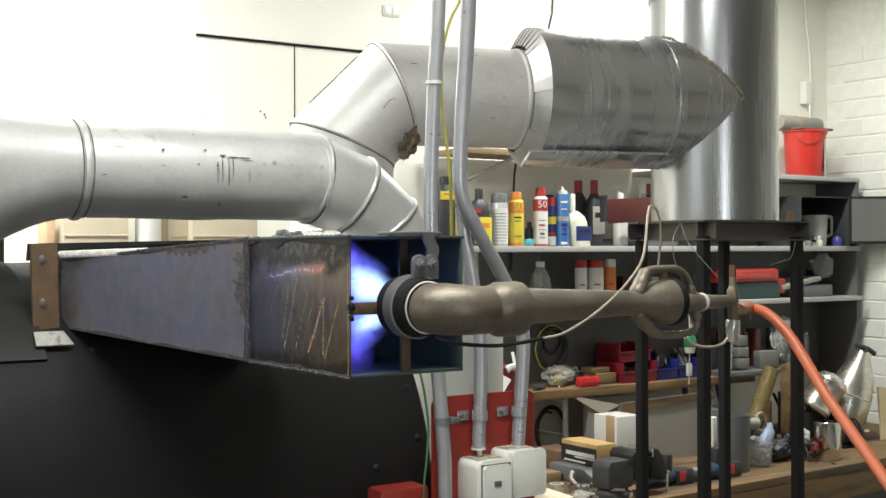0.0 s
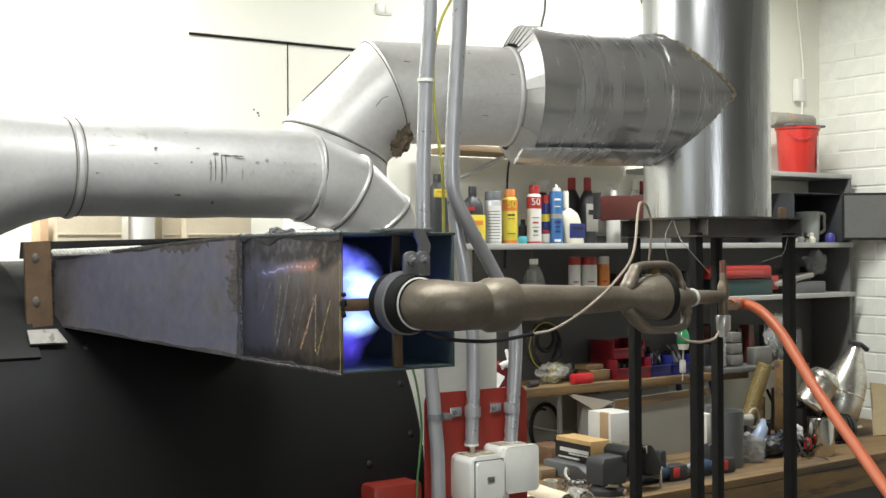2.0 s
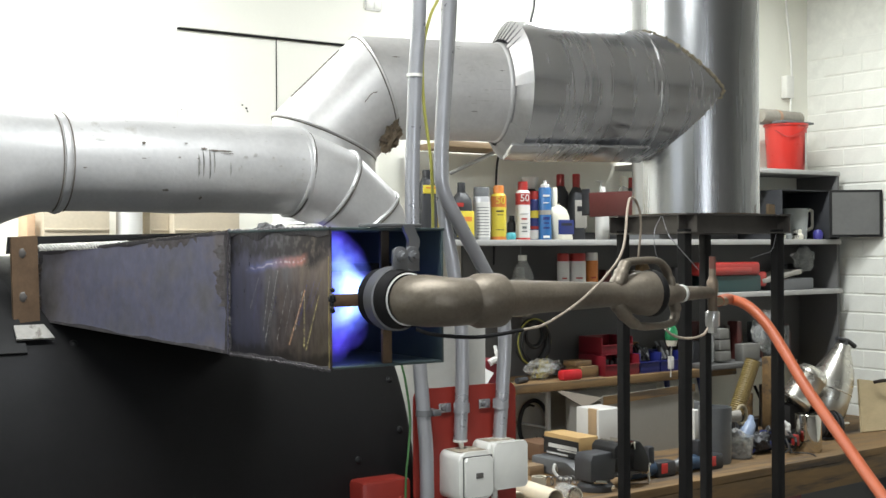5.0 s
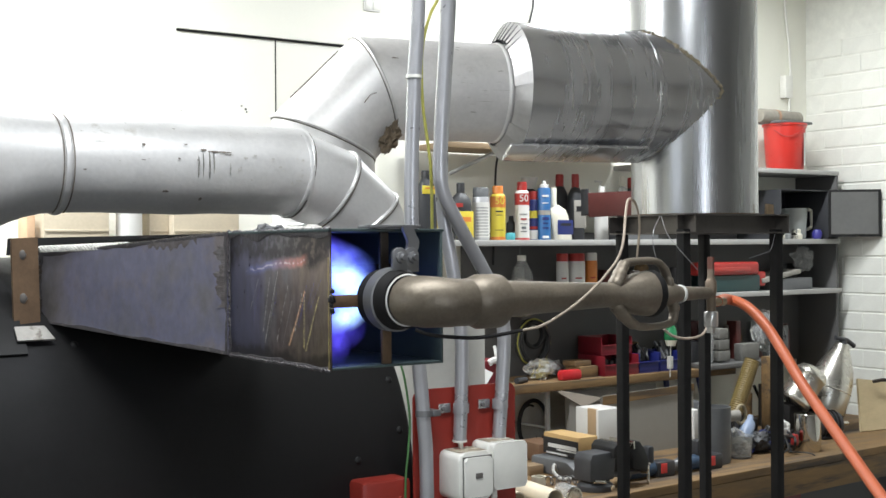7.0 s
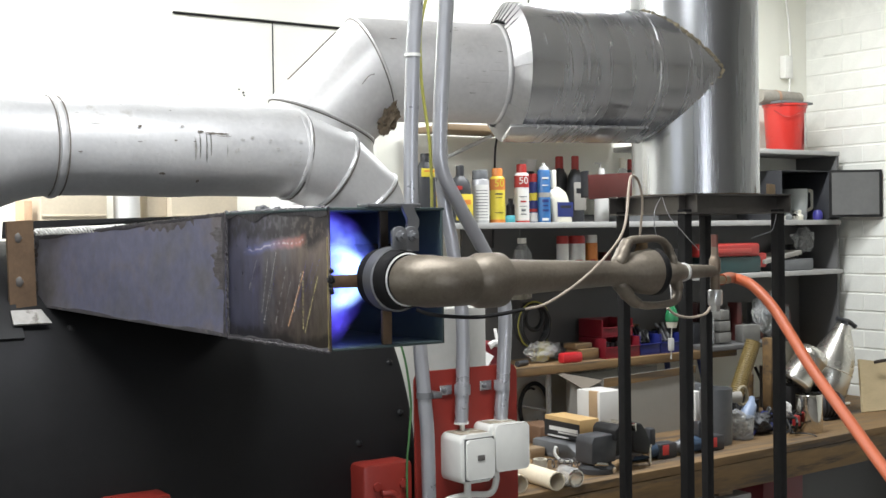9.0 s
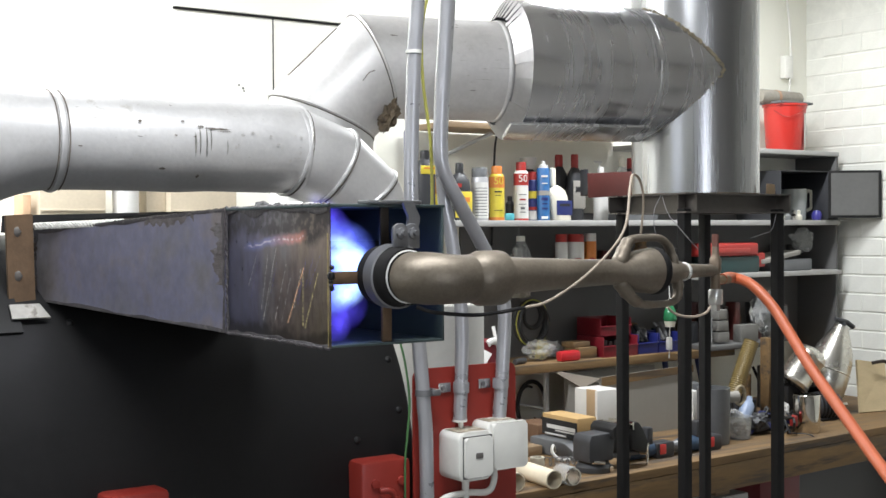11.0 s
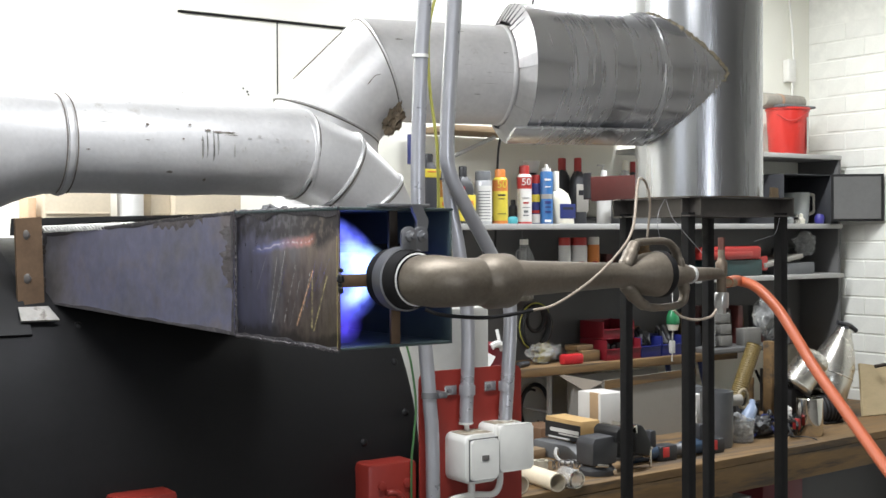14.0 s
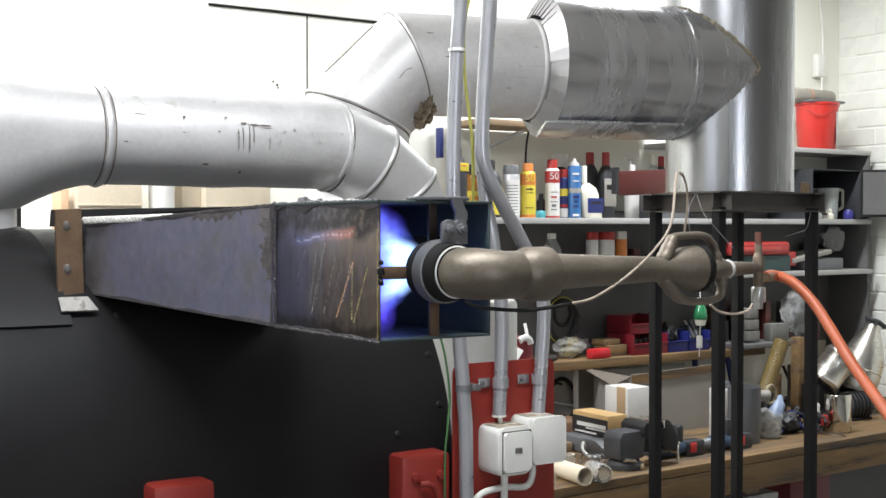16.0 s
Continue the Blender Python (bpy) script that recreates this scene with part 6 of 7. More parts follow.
def bin_box(x0, x1, y0, y1, z, h, material, label, group=""):
    ob = thing("parts_bin", ((x0 + x1) / 2, (y0 + y1) / 2, z), label, "storage bin", group)
    for lo, hi, n in (((x0, y0, z), (x1, y1, z + 0.004), "bottom"), ((x0, y0, z + 0.004), (x0 + 0.004, y1, z + h), "side"), ((x1 - 0.004, y0, z + 0.004), (x1, y1, z + h), "side"), ((x0 + 0.004, y1 - 0.004, z + 0.004), (x1 - 0.004, y1, z + h), "back"), ((x0 + 0.004, y0, z + 0.004), (x1 - 0.004, y0 + 0.004, z + h * 0.55), "front")):
        part(n, box(lo, hi, 0.0012), material, ob)
    part("lip", box((x0, y0 - 0.006, z + h * 0.5), (x1, y0, z + h * 0.58), 0.002), material, ob)
    return ob


BINS = "stacking bins on the low shelf"
P_BIN = paint("red_bin_plastic", (0.17, 0.008, 0.016), 0.4, vary=0.1)
P_BBIN = paint("blue_bin_plastic", (0.012, 0.018, 0.14), 0.4, vary=0.1)
bin_box(3.335, 3.530, 3.69, 3.86, Z_LOW, 0.085, P_BIN, "dark red stacking bin", BINS)
bin_box(3.345, 3.520, 3.72, 3.87, Z_LOW + 0.086, 0.075, P_BIN, "dark red stacking bin on another", BINS)
for px0, px1 in ((3.543, 3.660), (3.667, 3.793)):
    bb = bin_box(px0, px1, 3.70, 3.85, Z_LOW, 0.085, P_BBIN, "blue stacking bin heaped with fittings", BINS)
    for i in range(9):
        part("fitting", rod((random.uniform(px0 + 0.01, px1 - 0.02), 3.74, Z_LOW + 0.05), (random.uniform(px0 + 0.02, px1 - 0.01), random.uniform(3.73, 3.8), Z_LOW + random.uniform(0.09, 0.125)), random.uniform(0.006, 0.011), 8), random.choice((DARK, GREY_IRON, P_DARK)), bb)
for i in range(5):
    part("fitting", box((3.36 + 0.03 * i, 3.75, Z_LOW + 0.02), (3.36 + 0.03 * i + 0.022, 3.78, Z_LOW + 0.06 + 0.006 * (i % 2)), 0.004), random.choice((P_RED, P_DARK)), bpy.data.objects["parts_bin"])
solo("small_carton", box((3.225, 3.72, Z_LOW), (3.325, 3.82, Z_LOW + 0.045), 0.002), BENCH, (3.27, 3.77, Z_LOW), "small flat brown carton", "carton", "small cartons")
solo("small_carton", box((3.215, 3.74, Z_LOW + 0.045), (3.305, 3.82, Z_LOW + 0.068), 0.002), BENCH, (3.26, 3.77, Z_LOW + 0.045), "small flat brown carton on another", "carton", "small cartons")
crumple((3.055, 3.77, Z_LOW), 0.052, (1.25, 0.7, 0.7), 7.7, "plastic_bag", FILM, "crumpled clear plastic bag on the pine shelf", "bag")
crumple((3.165, 3.84, Z_LOW), 0.04, (1.3, 0.7, 0.8), 1.7, "plastic_bag", FILM, "clear plastic bag of small parts", "bag")
solo("tape_measure", box((3.09, 3.67, Z_LOW), (3.195, 3.71, Z_LOW + 0.042), 0.010), paint("bright_red_plastic", (0.5, 0.02, 0.025), 0.35), (3.14, 3.69, Z_LOW), "bright red tool on the shelf edge", "hand tool")
solo("plug", rod((2.875, 3.7, Z_LOW + 0.013), (2.938, 3.72, Z_LOW + 0.013), 0.012, 12), P_DARK, (2.904, 3.71, Z_LOW), "black plug with a pale end", "plug")
solo("yellow_rag", box((3.086, 3.83, Z_LOW), (3.146, 3.84, Z_LOW + 0.07), 0.004), P_YEL, (3.116, 3.83, Z_LOW), "yellow packet leaning on the wall", "packet")
lampx, lampz = 3.651, 1.088
bulb = thing("pendant_bulb", (lampx, 3.62, lampz), "green glass lamp with a hanging lead and plug", "lamp")
part("shade", lathe([(0.026, 0), (0.03, 0.008), (0.026, 0.04), (0.012, 0.07), (0.008, 0.08), (0, 0.08)], (lampx, 3.62, lampz), seg=24), P_GREEN, bulb, "green glass shade")
part("socket", lathe([(0, -0.025), (0.02, -0.025), (0.026, 0), (0, 0)], (lampx, 3.62, lampz), seg=20), CREAM, bulb)
part("cord", tube([(lampx, 3.62, lampz - 0.02), (lampx + 0.008, 3.63, lampz - 0.06), (lampx + 0.004, 3.63, lampz - 0.16)], 0.003, 6), WHITE, bulb)
part("plug", box((lampx - 0.006, 3.62, lampz - 0.125), (lampx + 0.016, 3.64, lampz - 0.07), 0.004), WHITE, bulb)
part("cord", tube([(lampx, 3.62, lampz + 0.08), (lampx + 0.01, 3.64, lampz + 0.16), (lampx, 3.68, Z_MID - 0.012)], 0.002, 6), WHITE, bulb)

# white pedestal and red rags behind the switch board
ped = thing("white_drum", (1.738, 2.75, FLOOR_Z), "white painted drum behind the red board", "drum")
ptop = 1.278
part("drum", lathe([(0, 0), (0.14, 0), (0.142, 0.01), (0.142, ptop - FLOOR_Z - 0.01), (0.136, ptop - FLOOR_Z), (0, ptop - FLOOR_Z)], (1.819, 2.72, FLOOR_Z), seg=40), paint("scuffed_white_paint", (0.44, 0.43, 0.40), 0.6, vary=0.1, scale=8, spots=(0.35, 0.33, 0.3), spot_at=0.64), ped)
tote = thing("red_tote", (2.426, 3.3, 0.655), "dark red tote with white labels and tools", "tote")
part("body", box((2.300, 3.2, 0.655), (2.429, 3.3, 1.107), 0.01), P_BIN, tote)
part("paper", plate([(2.288, 3.190, 1.035), (2.343, 3.190, 1.081), (2.363, 3.170, 1.066), (2.328, 3.170, 1.021)], 0.003), WHITE, tote, "white paper label")
part("handle", tube([(2.367, 3.200, 1.096), (2.386, 3.200, 1.105), (2.408, 3.200, 1.100), (2.415, 3.200, 1.084)], 0.012, 8), WHITE, tote)
part("shaft", rod((2.403, 3.200, 1.107), (2.406, 3.220, 1.152), 0.006, 8), WHITE, tote)
part("bottle", rod((2.229, 3.200, 1.079), (2.229, 3.200, 1.151), 0.014, 10), P_RED, tote)

# ---- on the bench ----
def carton(x0, x1, y0, y1, z, h, material, label, tape=True):
    ob = thing("carton", ((x0 + x1) / 2, (y0 + y1) / 2, z), label, "carton", "cartons on the bench")
    part("body", box((x0, y0, z), (x1, y1, z + h), 0.003), material, ob)
    return ob


wx0, wx1, wt = 2.985, 3.105, 0.872
wc = carton(wx0, wx1, 3.34, 3.47, BN_Z, wt - BN_Z, WHITE, "white carton sealed with brown tape")
part("tape", box((wx0 - 0.0015, 3.352, wt - 0.1), (wx0 + 0.012, 3.40, wt + 0.001), 0.0005), CARD, wc, "brown parcel tape")
part("print", box((wx0 - 0.001, 3.375, wt - 0.125), (wx0, 3.40, wt - 0.115)), INK, wc)
FLAPCARD = paint("brown_grey_card", (0.14, 0.118, 0.092), 0.8, vary=0.1, scale=8)
gc = thing("big_carton", (3.45, 3.58, BN_Z), "large open grey cardboard carton", "carton")
gx0, gx1, gz0, gz1 = 3.130, 3.640, 0.899, 0.915
part("front", plate([(gx0, 3.48, BN_Z), (gx0, 3.48, gz0), (gx1, 3.48, gz1), (gx1, 3.48, BN_Z)], 0.004), CARD_GREY, gc)
part("lining", plate([(gx0, 3.474, gz0 - 0.035), (gx0, 3.474, gz0), (gx1, 3.474, gz1), (gx1, 3.474, gz1 - 0.03)], 0.003), BENCH, gc, "folded brown inner edge")
part("back", box((gx0, 3.70, BN_Z), (gx1, 3.705, gz1 - 0.02), 0.001), CARD_GREY, gc)
part("side", box((gx0, 3.49, BN_Z), (gx0 + 0.004, 3.70, gz0 - 0.02), 0.001), CARD_GREY, gc)
part("base", box((gx0 + 0.006, 3.49, BN_Z), (gx1, 3.69, BN_Z + 0.01), 0.001), CARD_GREY, gc)
part("flap", plate([(gx0, 3.482, gz0 - 0.008), (gx0, 3.70, gz0 - 0.02), (gx0 - 0.070, 3.70, gz0 + 0.012), (gx0 - 0.085, 3.49, gz0 - 0.04)], 0.003), FLAPCARD, gc, "bent open flap")
CARD_TAN = paint("orange_tan_card", (0.50, 0.33, 0.14), 0.7, vary=0.08, scale=12)
ty0 = BN_Z + 0.062
yc = carton(2.800, 2.892, 3.24, 3.44, ty0, 0.796 - ty0, CARD_TAN, "small tan carton with a black printed side")
part("print", box((2.798, 3.242, ty0 + 0.002), (2.800, 3.44, 0.796 - 0.016)), INK, yc)
for k_, (a, b, zz, hh) in enumerate(((3.25, 3.41, 0.034, 0.014), (3.25, 3.36, 0.026, 0.005), (3.30, 3.42, 0.010, 0.006))):
    part("print", box((2.796, a, ty0 + zz - 0.006), (2.798, b, ty0 + zz + hh - 0.006)), WHITE, yc)
chg = thing("battery_charger", (2.83, 3.3, BN_Z), "grey plastic charger under a carton", "charger")
part("body", prism([(3.19, BN_Z), (3.45, BN_Z), (3.45, BN_Z + 0.058), (3.25, BN_Z + 0.058), (3.19, BN_Z + 0.03)], 2.745, 2.900, "x", bevel=0.008), P_GREY, chg)
part("slot", box((2.775, 3.235, BN_Z + 0.056), (2.87, 3.238, BN_Z + 0.060), 0.001), INK, chg)
part("cord", tube([(2.745, 3.30, BN_Z + 0.02), (2.71, 3.27, BN_Z + 0.05), (2.69, 3.25, BN_Z + 0.03), (2.70, 3.22, BN_Z + 0.008), (2.73, 3.20, BN_Z + 0.008)], 0.006, 8), WHITE, chg, "pale cord loop")

# the vise stands at the front edge with its jaws across
VY = 3.035
vise = thing("bench_vise", (2.70, VY, BN_Z), "dark grey cast iron bench vise on the bench edge", "vise")
VISE = paint("dusty_grey_casting", (0.055, 0.056, 0.06), 0.55, 0.2, vary=0.25, scale=18, grain=160, bump=0.3, spots=(0.11, 0.10, 0.09), spot_at=0.66)
part("base", lathe([(0, 0), (0.070, 0), (0.072, 0.006), (0.072, 0.020), (0.060, 0.032), (0, 0.034)], (2.695, VY, BN_Z), seg=36), VISE, vise)
part("turntable", lathe([(0, 0.034), (0.058, 0.034), (0.058, 0.042), (0, 0.042)], (2.695, VY, BN_Z), seg=36), DARK, vise)
part("body", prism([(2.628, BN_Z + 0.042), (2.752, BN_Z + 0.042), (2.762, BN_Z + 0.150), (2.640, BN_Z + 0.148), (2.628, BN_Z + 0.125)], VY - 0.05, VY + 0.05, "y", bevel=0.007), VISE, vise)
part("fixed_jaw", prism([(2.735, BN_Z + 0.125), (2.782, BN_Z + 0.125), (2.782, BN_Z + 0.182), (2.752, BN_Z + 0.182), (2.735, BN_Z + 0.165)], VY - 0.068, VY + 0.068, "y", bevel=0.005), DARK, vise)
part("jaw_plate", box((2.782, VY - 0.07, BN_Z + 0.152), (2.789, VY + 0.07, BN_Z + 0.184), 0.001), CHROME, vise, "bright steel jaw plate")
part("moving_jaw", prism([(2.842, BN_Z + 0.07), (2.925, BN_Z + 0.05), (2.930, BN_Z + 0.10), (2.905, BN_Z + 0.150), (2.880, BN_Z + 0.180), (2.842, BN_Z + 0.182)], VY - 0.06, VY + 0.06, "y", bevel=0.009), DARK, vise)
part("jaw_plate", box((2.835, VY - 0.07, BN_Z + 0.152), (2.842, VY + 0.07, BN_Z + 0.184), 0.001), CHROME, vise)
part("slide", box((2.74, VY - 0.028, BN_Z + 0.062), (2.90, VY + 0.028, BN_Z + 0.118), 0.006), DARK, vise)
part("screw", rod((2.75, VY, BN_Z + 0.048), (2.93, VY, BN_Z + 0.048), 0.011, 14), GREY_IRON, vise)
part("screw_head", lathe([(0, -0.012), (0.020, -0.012), (0.024, -0.006), (0.024, 0.012), (0.016, 0.02), (0, 0.022)], (2.935, VY - 0.02, BN_Z + 0.062), (0.75, -0.66, 0), 24), CHROME, vise, "bright steel screw head")
part("handle", rod((2.945, VY - 0.035, BN_Z + 0.075), (2.942, VY - 0.045, BN_Z - 0.135), 0.006, 10), CHROME, vise)
part("handle_knob", lathe([(0, -0.008), (0.009, -0.006), (0.011, 0), (0.009, 0.006), (0, 0.008)], (2.945, VY - 0.035, BN_Z + 0.079), (0, 0, 1), 12), CHROME, vise)
part("clamp_bolt", rod((2.640, VY - 0.058, BN_Z + 0.046), (2.69, VY - 0.066, BN_Z + 0.040), 0.008, 10), CHROME, vise)
part("clamp_nut", lathe([(0, 0), (0.013, 0), (0.013, 0.014), (0, 0.014)], (2.72, VY - 0.058, BN_Z + 0.014), (0.2, -1, 0), 6), CHROME, vise)

for o in vise.children:
    o.data.transform(Matrix.Scale(0.88, 4))


def drill(x, y, z, label):
    ob = thing("cordless_drill", (x, y, z), label, "drill", "cordless drills on the bench")
    part("body", lathe([(0, -0.002), (0.020, 0), (0.027, 0.012), (0.028, 0.10), (0.024, 0.125), (0, 0.128)], (x - 0.09, y, z + 0.03), (1, 0, 0.03), 20), paint("blue_tool_plastic", (0.03, 0.06, 0.11), 0.45), ob)
    part("chuck", rod((x - 0.135, y, z + 0.03), (x - 0.09, y, z + 0.03), 0.016, 14, r2=0.024), GREY_IRON, ob)
    part("grip", box((x - 0.005, y - 0.018, z + 0.035), (x + 0.026, y + 0.018, z + 0.115), 0.009), P_DARK, ob)
    part("battery", box((x + 0.03, y - 0.03, z), (x + 0.12, y + 0.03, z + 0.056), 0.008), P_DARK, ob)
    part("release", box((x + 0.045, y - 0.033, z + 0.014), (x + 0.075, y - 0.028, z + 0.050), 0.002), paint("tool_red", (0.6, 0.04, 0.035), 0.4), ob)
    return ob


drill(2.985, 3.085, BN_Z, "blue and black cordless drill with a red catch")
drill(3.235, 3.085, BN_Z, "black cordless drill with a red catch")
gb = thing("grey_bin", (3.42, 3.16, BN_Z), "grey plastic tube container on the bench", "container")
part("body", lathe([(0, 0), (0.058, 0), (0.061, 0.01), (0.063, 0.215), (0.058, 0.215), (0.055, 0.01), (0, 0.008)], (3.42, 3.16, BN_Z), seg=36), P_GREY, gb)
solo("white_box", box((3.415, 3.26, BN_Z), (3.45, 3.34, BN_Z + 0.19), 0.003), WHITE, (3.43, 3.3, BN_Z), "narrow white carton behind the container", "carton")
solo("pipe_offcut", lathe([(0.022, 0), (0.022, 0.07), (0.018, 0.07), (0.018, 0)], (3.52, 3.21, BN_Z + 0.16), (0.9, -0.4, 0.06), 20, closed=True), CARD_GREY, (3.54, 3.2, BN_Z + 0.14), "short pale pipe offcut on the container", "pipe offcut")
ring = thing("chain_ring", (3.66, 3.24, BN_Z + 0.12), "rusty steel ring hung on clutter", "ring")
part("ring", tube([(3.66 + 0.028 * math.cos(a * math.pi / 8), 3.24, BN_Z + 0.155 + 0.036 * math.sin(a * math.pi / 8)) for a in range(17)], 0.007, 10, steps=3), SEAL, ring)
part("peg", rod((3.66, 3.24, BN_Z), (3.66, 3.26, BN_Z + 0.125), 0.012, 10), P_DARK, ring)
solo("post_block", box((4.140, 3.50, BN_Z), (4.180, 3.55, BN_Z + 0.34), 0.003), BENCH, (4.154, 3.5, BN_Z), "brown timber offcut standing on the bench", "timber")
tub = thing("plastic_tub", (3.575, 3.17, BN_Z), "clear plastic tub of pale fittings", "tub")
part("tub", lathe([(0, 0), (0.040, 0), (0.044, 0.004), (0.050, 0.085), (0.053, 0.088), (0.047, 0.086), (0.041, 0.008), (0, 0.006)], (3.575, 3.17, BN_Z), seg=28), FILM, tub)
crumple((3.575, 3.17, BN_Z + 0.007), 0.034, (1, 0.9, 0.8), 4.4, "fittings", CARD_GREY, "", "", tub)
part("bag_neck", rod((3.555, 3.17, BN_Z + 0.085), (3.53, 3.16, BN_Z + 0.115), 0.034, 12, r2=0.012), FILM, tub)
solo("blue_bottle", lathe([(0, 0), (0.026, 0), (0.029, 0.006), (0.029, 0.085), (0.014, 0.11), (0.012, 0.125), (0, 0.126)], (3.645, 3.215, BN_Z + 0.055), (0.6, 0.25, 0.6), 20), paint("pale_blue_plastic", (0.24, 0.30, 0.42), 0.35), (3.66, 3.22, BN_Z + 0.03), "pale blue plastic bottle lying on clutter", "bottle")
corr = thing("corrugated_hose", (3.82, 3.4, BN_Z + 0.1), "tan corrugated hose leaning on the shelf", "hose")
prof = []
for i in range(26):
    prof += [(0.031, i * 0.0095), (0.034, i * 0.0095 + 0.0045)]
part("hose", lathe(prof, (3.87, 3.46, 0.775), (0.42, -0.03, 0.9), 20), paint("tan_hose", (0.20, 0.145, 0.05), 0.45), corr)
part("prop", box((3.83, 3.44, BN_Z), (3.91, 3.50, 0.775), 0.003), DARK, corr)
OLD_FOAM = paint("dusty_foam", (0.17, 0.165, 0.15), 0.85, vary=0.2, scale=20)
st = thing("parts_stack", (4.050, 3.7, Z_LOW), "pale plaster blocks stacked on a small shelf", "blocks")
for i in range(3):
    part("block", box((3.970, 3.64, Z_LOW + 0.03 + 0.05 * i), (4.043 - 0.006 * i, 3.70, Z_LOW + 0.075 + 0.05 * i), 0.003), OLD_FOAM, st)
part("jar", rod((3.927, 3.66, Z_LOW + 0.03), (3.927, 3.66, Z_LOW + 0.15), 0.02, 16), FILM, st)
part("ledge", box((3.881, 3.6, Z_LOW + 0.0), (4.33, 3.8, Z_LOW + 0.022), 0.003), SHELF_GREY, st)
crumple((4.36, 3.70, Z_LOW + 0.022), 0.085, (0.9, 0.7, 1.1), 2.3, "plastic_sheet", FILM, "clear plastic sheet heaped behind the stand", "plastic sheet")
solo("white_block", box((4.12, 3.64, Z_LOW + 0.022), (4.235, 3.69, Z_LOW + 0.10), 0.004), OLD_FOAM, (4.16, 3.65, Z_LOW + 0.022), "pale foam block on the ledge", "block")


def tilted(profile, at, axis, material, name, label, category, extra=()):
    ob = thing(name, at, label, category)
    part("body", lathe(profile, at, axis, 40), material, ob)
    for n, prof, m in extra:
        part(n, lathe(prof, at, axis, 28), m, ob)
    return ob


tilted([(0, 0), (0.068, 0), (0.074, 0.006), (0.075, 0.016), (0.070, 0.022), (0.070, 0.135), (0.074, 0.14), (0.072, 0.15), (0.058, 0.172), (0.02, 0.186), (0, 0.187)], (4.150, 3.385, 0.805), (0.55, -0.25, 0.80), DULL_CHROME, "steel_canister", "polished steel canister lying tilted", "canister")
vessel = tilted([(0.094, 0.0), (0.098, 0.008), (0.098, 0.10), (0.094, 0.15), (0.080, 0.205), (0.058, 0.255), (0.040, 0.290), (0.034, 0.315), (0, 0.317)], (4.395, 3.420, 0.745), (0.36, -0.08, 0.92), DULL_CHROME, "steel_vessel", "dull polished steel vessel with a dark handle on top", "vessel", (("band", [(0.0985, 0.098), (0.1005, 0.101), (0.0985, 0.104)], CHROME), ("neck", [(0, 0.317), (0.018, 0.317), (0.014, 0.335), (0, 0.336)], P_DARK)))
vt = Vector((4.395, 3.42, 0.745)) + Vector((0.36, -0.08, 0.92)).normalized() * 0.338
part("handle", tube([vt + Vector((-0.048, 0.01, 0.012)), vt + Vector((-0.02, 0.0, 0.004)), vt + Vector((0.02, 0, -0.004)), vt + Vector((0.058, -0.01, -0.03))], 0.011, 10), P_DARK, vessel, "black lever handle")
solo("steel_tin", lathe([(0, 0), (0.050, 0), (0.053, 0.004), (0.053, 0.150), (0.050, 0.153), (0.049, 0.01), (0, 0.008)], (3.915, 3.115, BN_Z), seg=40), CHROME, (3.915, 3.115, BN_Z), "upright polished steel tin on the bench", "tin")
motor = thing("bench_motor", (4.24, 3.32, BN_Z), "black electric motor lying under the vessel", "motor")
part("housing", lathe([(0, 0), (0.05, 0), (0.056, 0.008), (0.056, 0.10), (0.05, 0.112), (0.02, 0.118), (0, 0.118)], (4.19, 3.30, BN_Z + 0.06), (0.9, -0.35, 0), 28), P_DARK, motor)
for k in range(5):
    part("fin", lathe([(0.056, 0), (0.061, 0.001), (0.061, 0.006), (0.056, 0.007)], (4.19 + 0.016 * (k + 1), 3.30 - 0.0062 * (k + 1), BN_Z + 0.06), (0.9, -0.35, 0), 28, closed=True), SOOT, motor)
part("shaft", rod((4.295, 3.259, BN_Z + 0.06), (4.34, 3.242, BN_Z + 0.06), 0.008, 12), CHROME, motor)
part("foot", box((4.18, 3.24, BN_Z), (4.30, 3.33, BN_Z + 0.012), 0.003), SOOT, motor)
part("cushion", box((4.31, 3.36, BN_Z), (4.47, 3.50, 0.745), 0.01), SOOT, motor)
part("support", box((4.10, 3.36, BN_Z), (4.20, 3.46, 0.80), 0.01), SOOT, motor)
bd = thing("plywood_offcut", (4.60, 3.4, BN_Z), "pale plywood offcuts leaning on the brick wall", "plywood")
PLY = paint("plywood", (0.5, 0.4, 0.24), 0.6, vary=0.12, scale=10, stretch=(1, 0.3, 3))
part("sheet", plate([(4.50, 3.30, BN_Z), (4.66, 3.27, BN_Z), (4.735, 3.34, BN_Z + 0.20), (4.57, 3.37, BN_Z + 0.225)], 0.012), PLY, bd)
part("sheet", plate([(4.80, 3.30, BN_Z), (4.86, 3.02, BN_Z), (4.93, 3.05, BN_Z + 0.21), (4.88, 3.34, BN_Z + 0.23)], 0.012), PLY, bd)
part("strap", tube([(4.62, 3.315, BN_Z + 0.215), (4.675, 3.29, BN_Z + 0.22), (4.685, 3.275, BN_Z + 0.19), (4.665, 3.265, BN_Z + 0.13)], 0.008, 8), STAY, bd, "dark leather strap")
cl = thing("cable_tangle", (3.78, 3.2, BN_Z), "tangle of dark cables and tools", "cables")
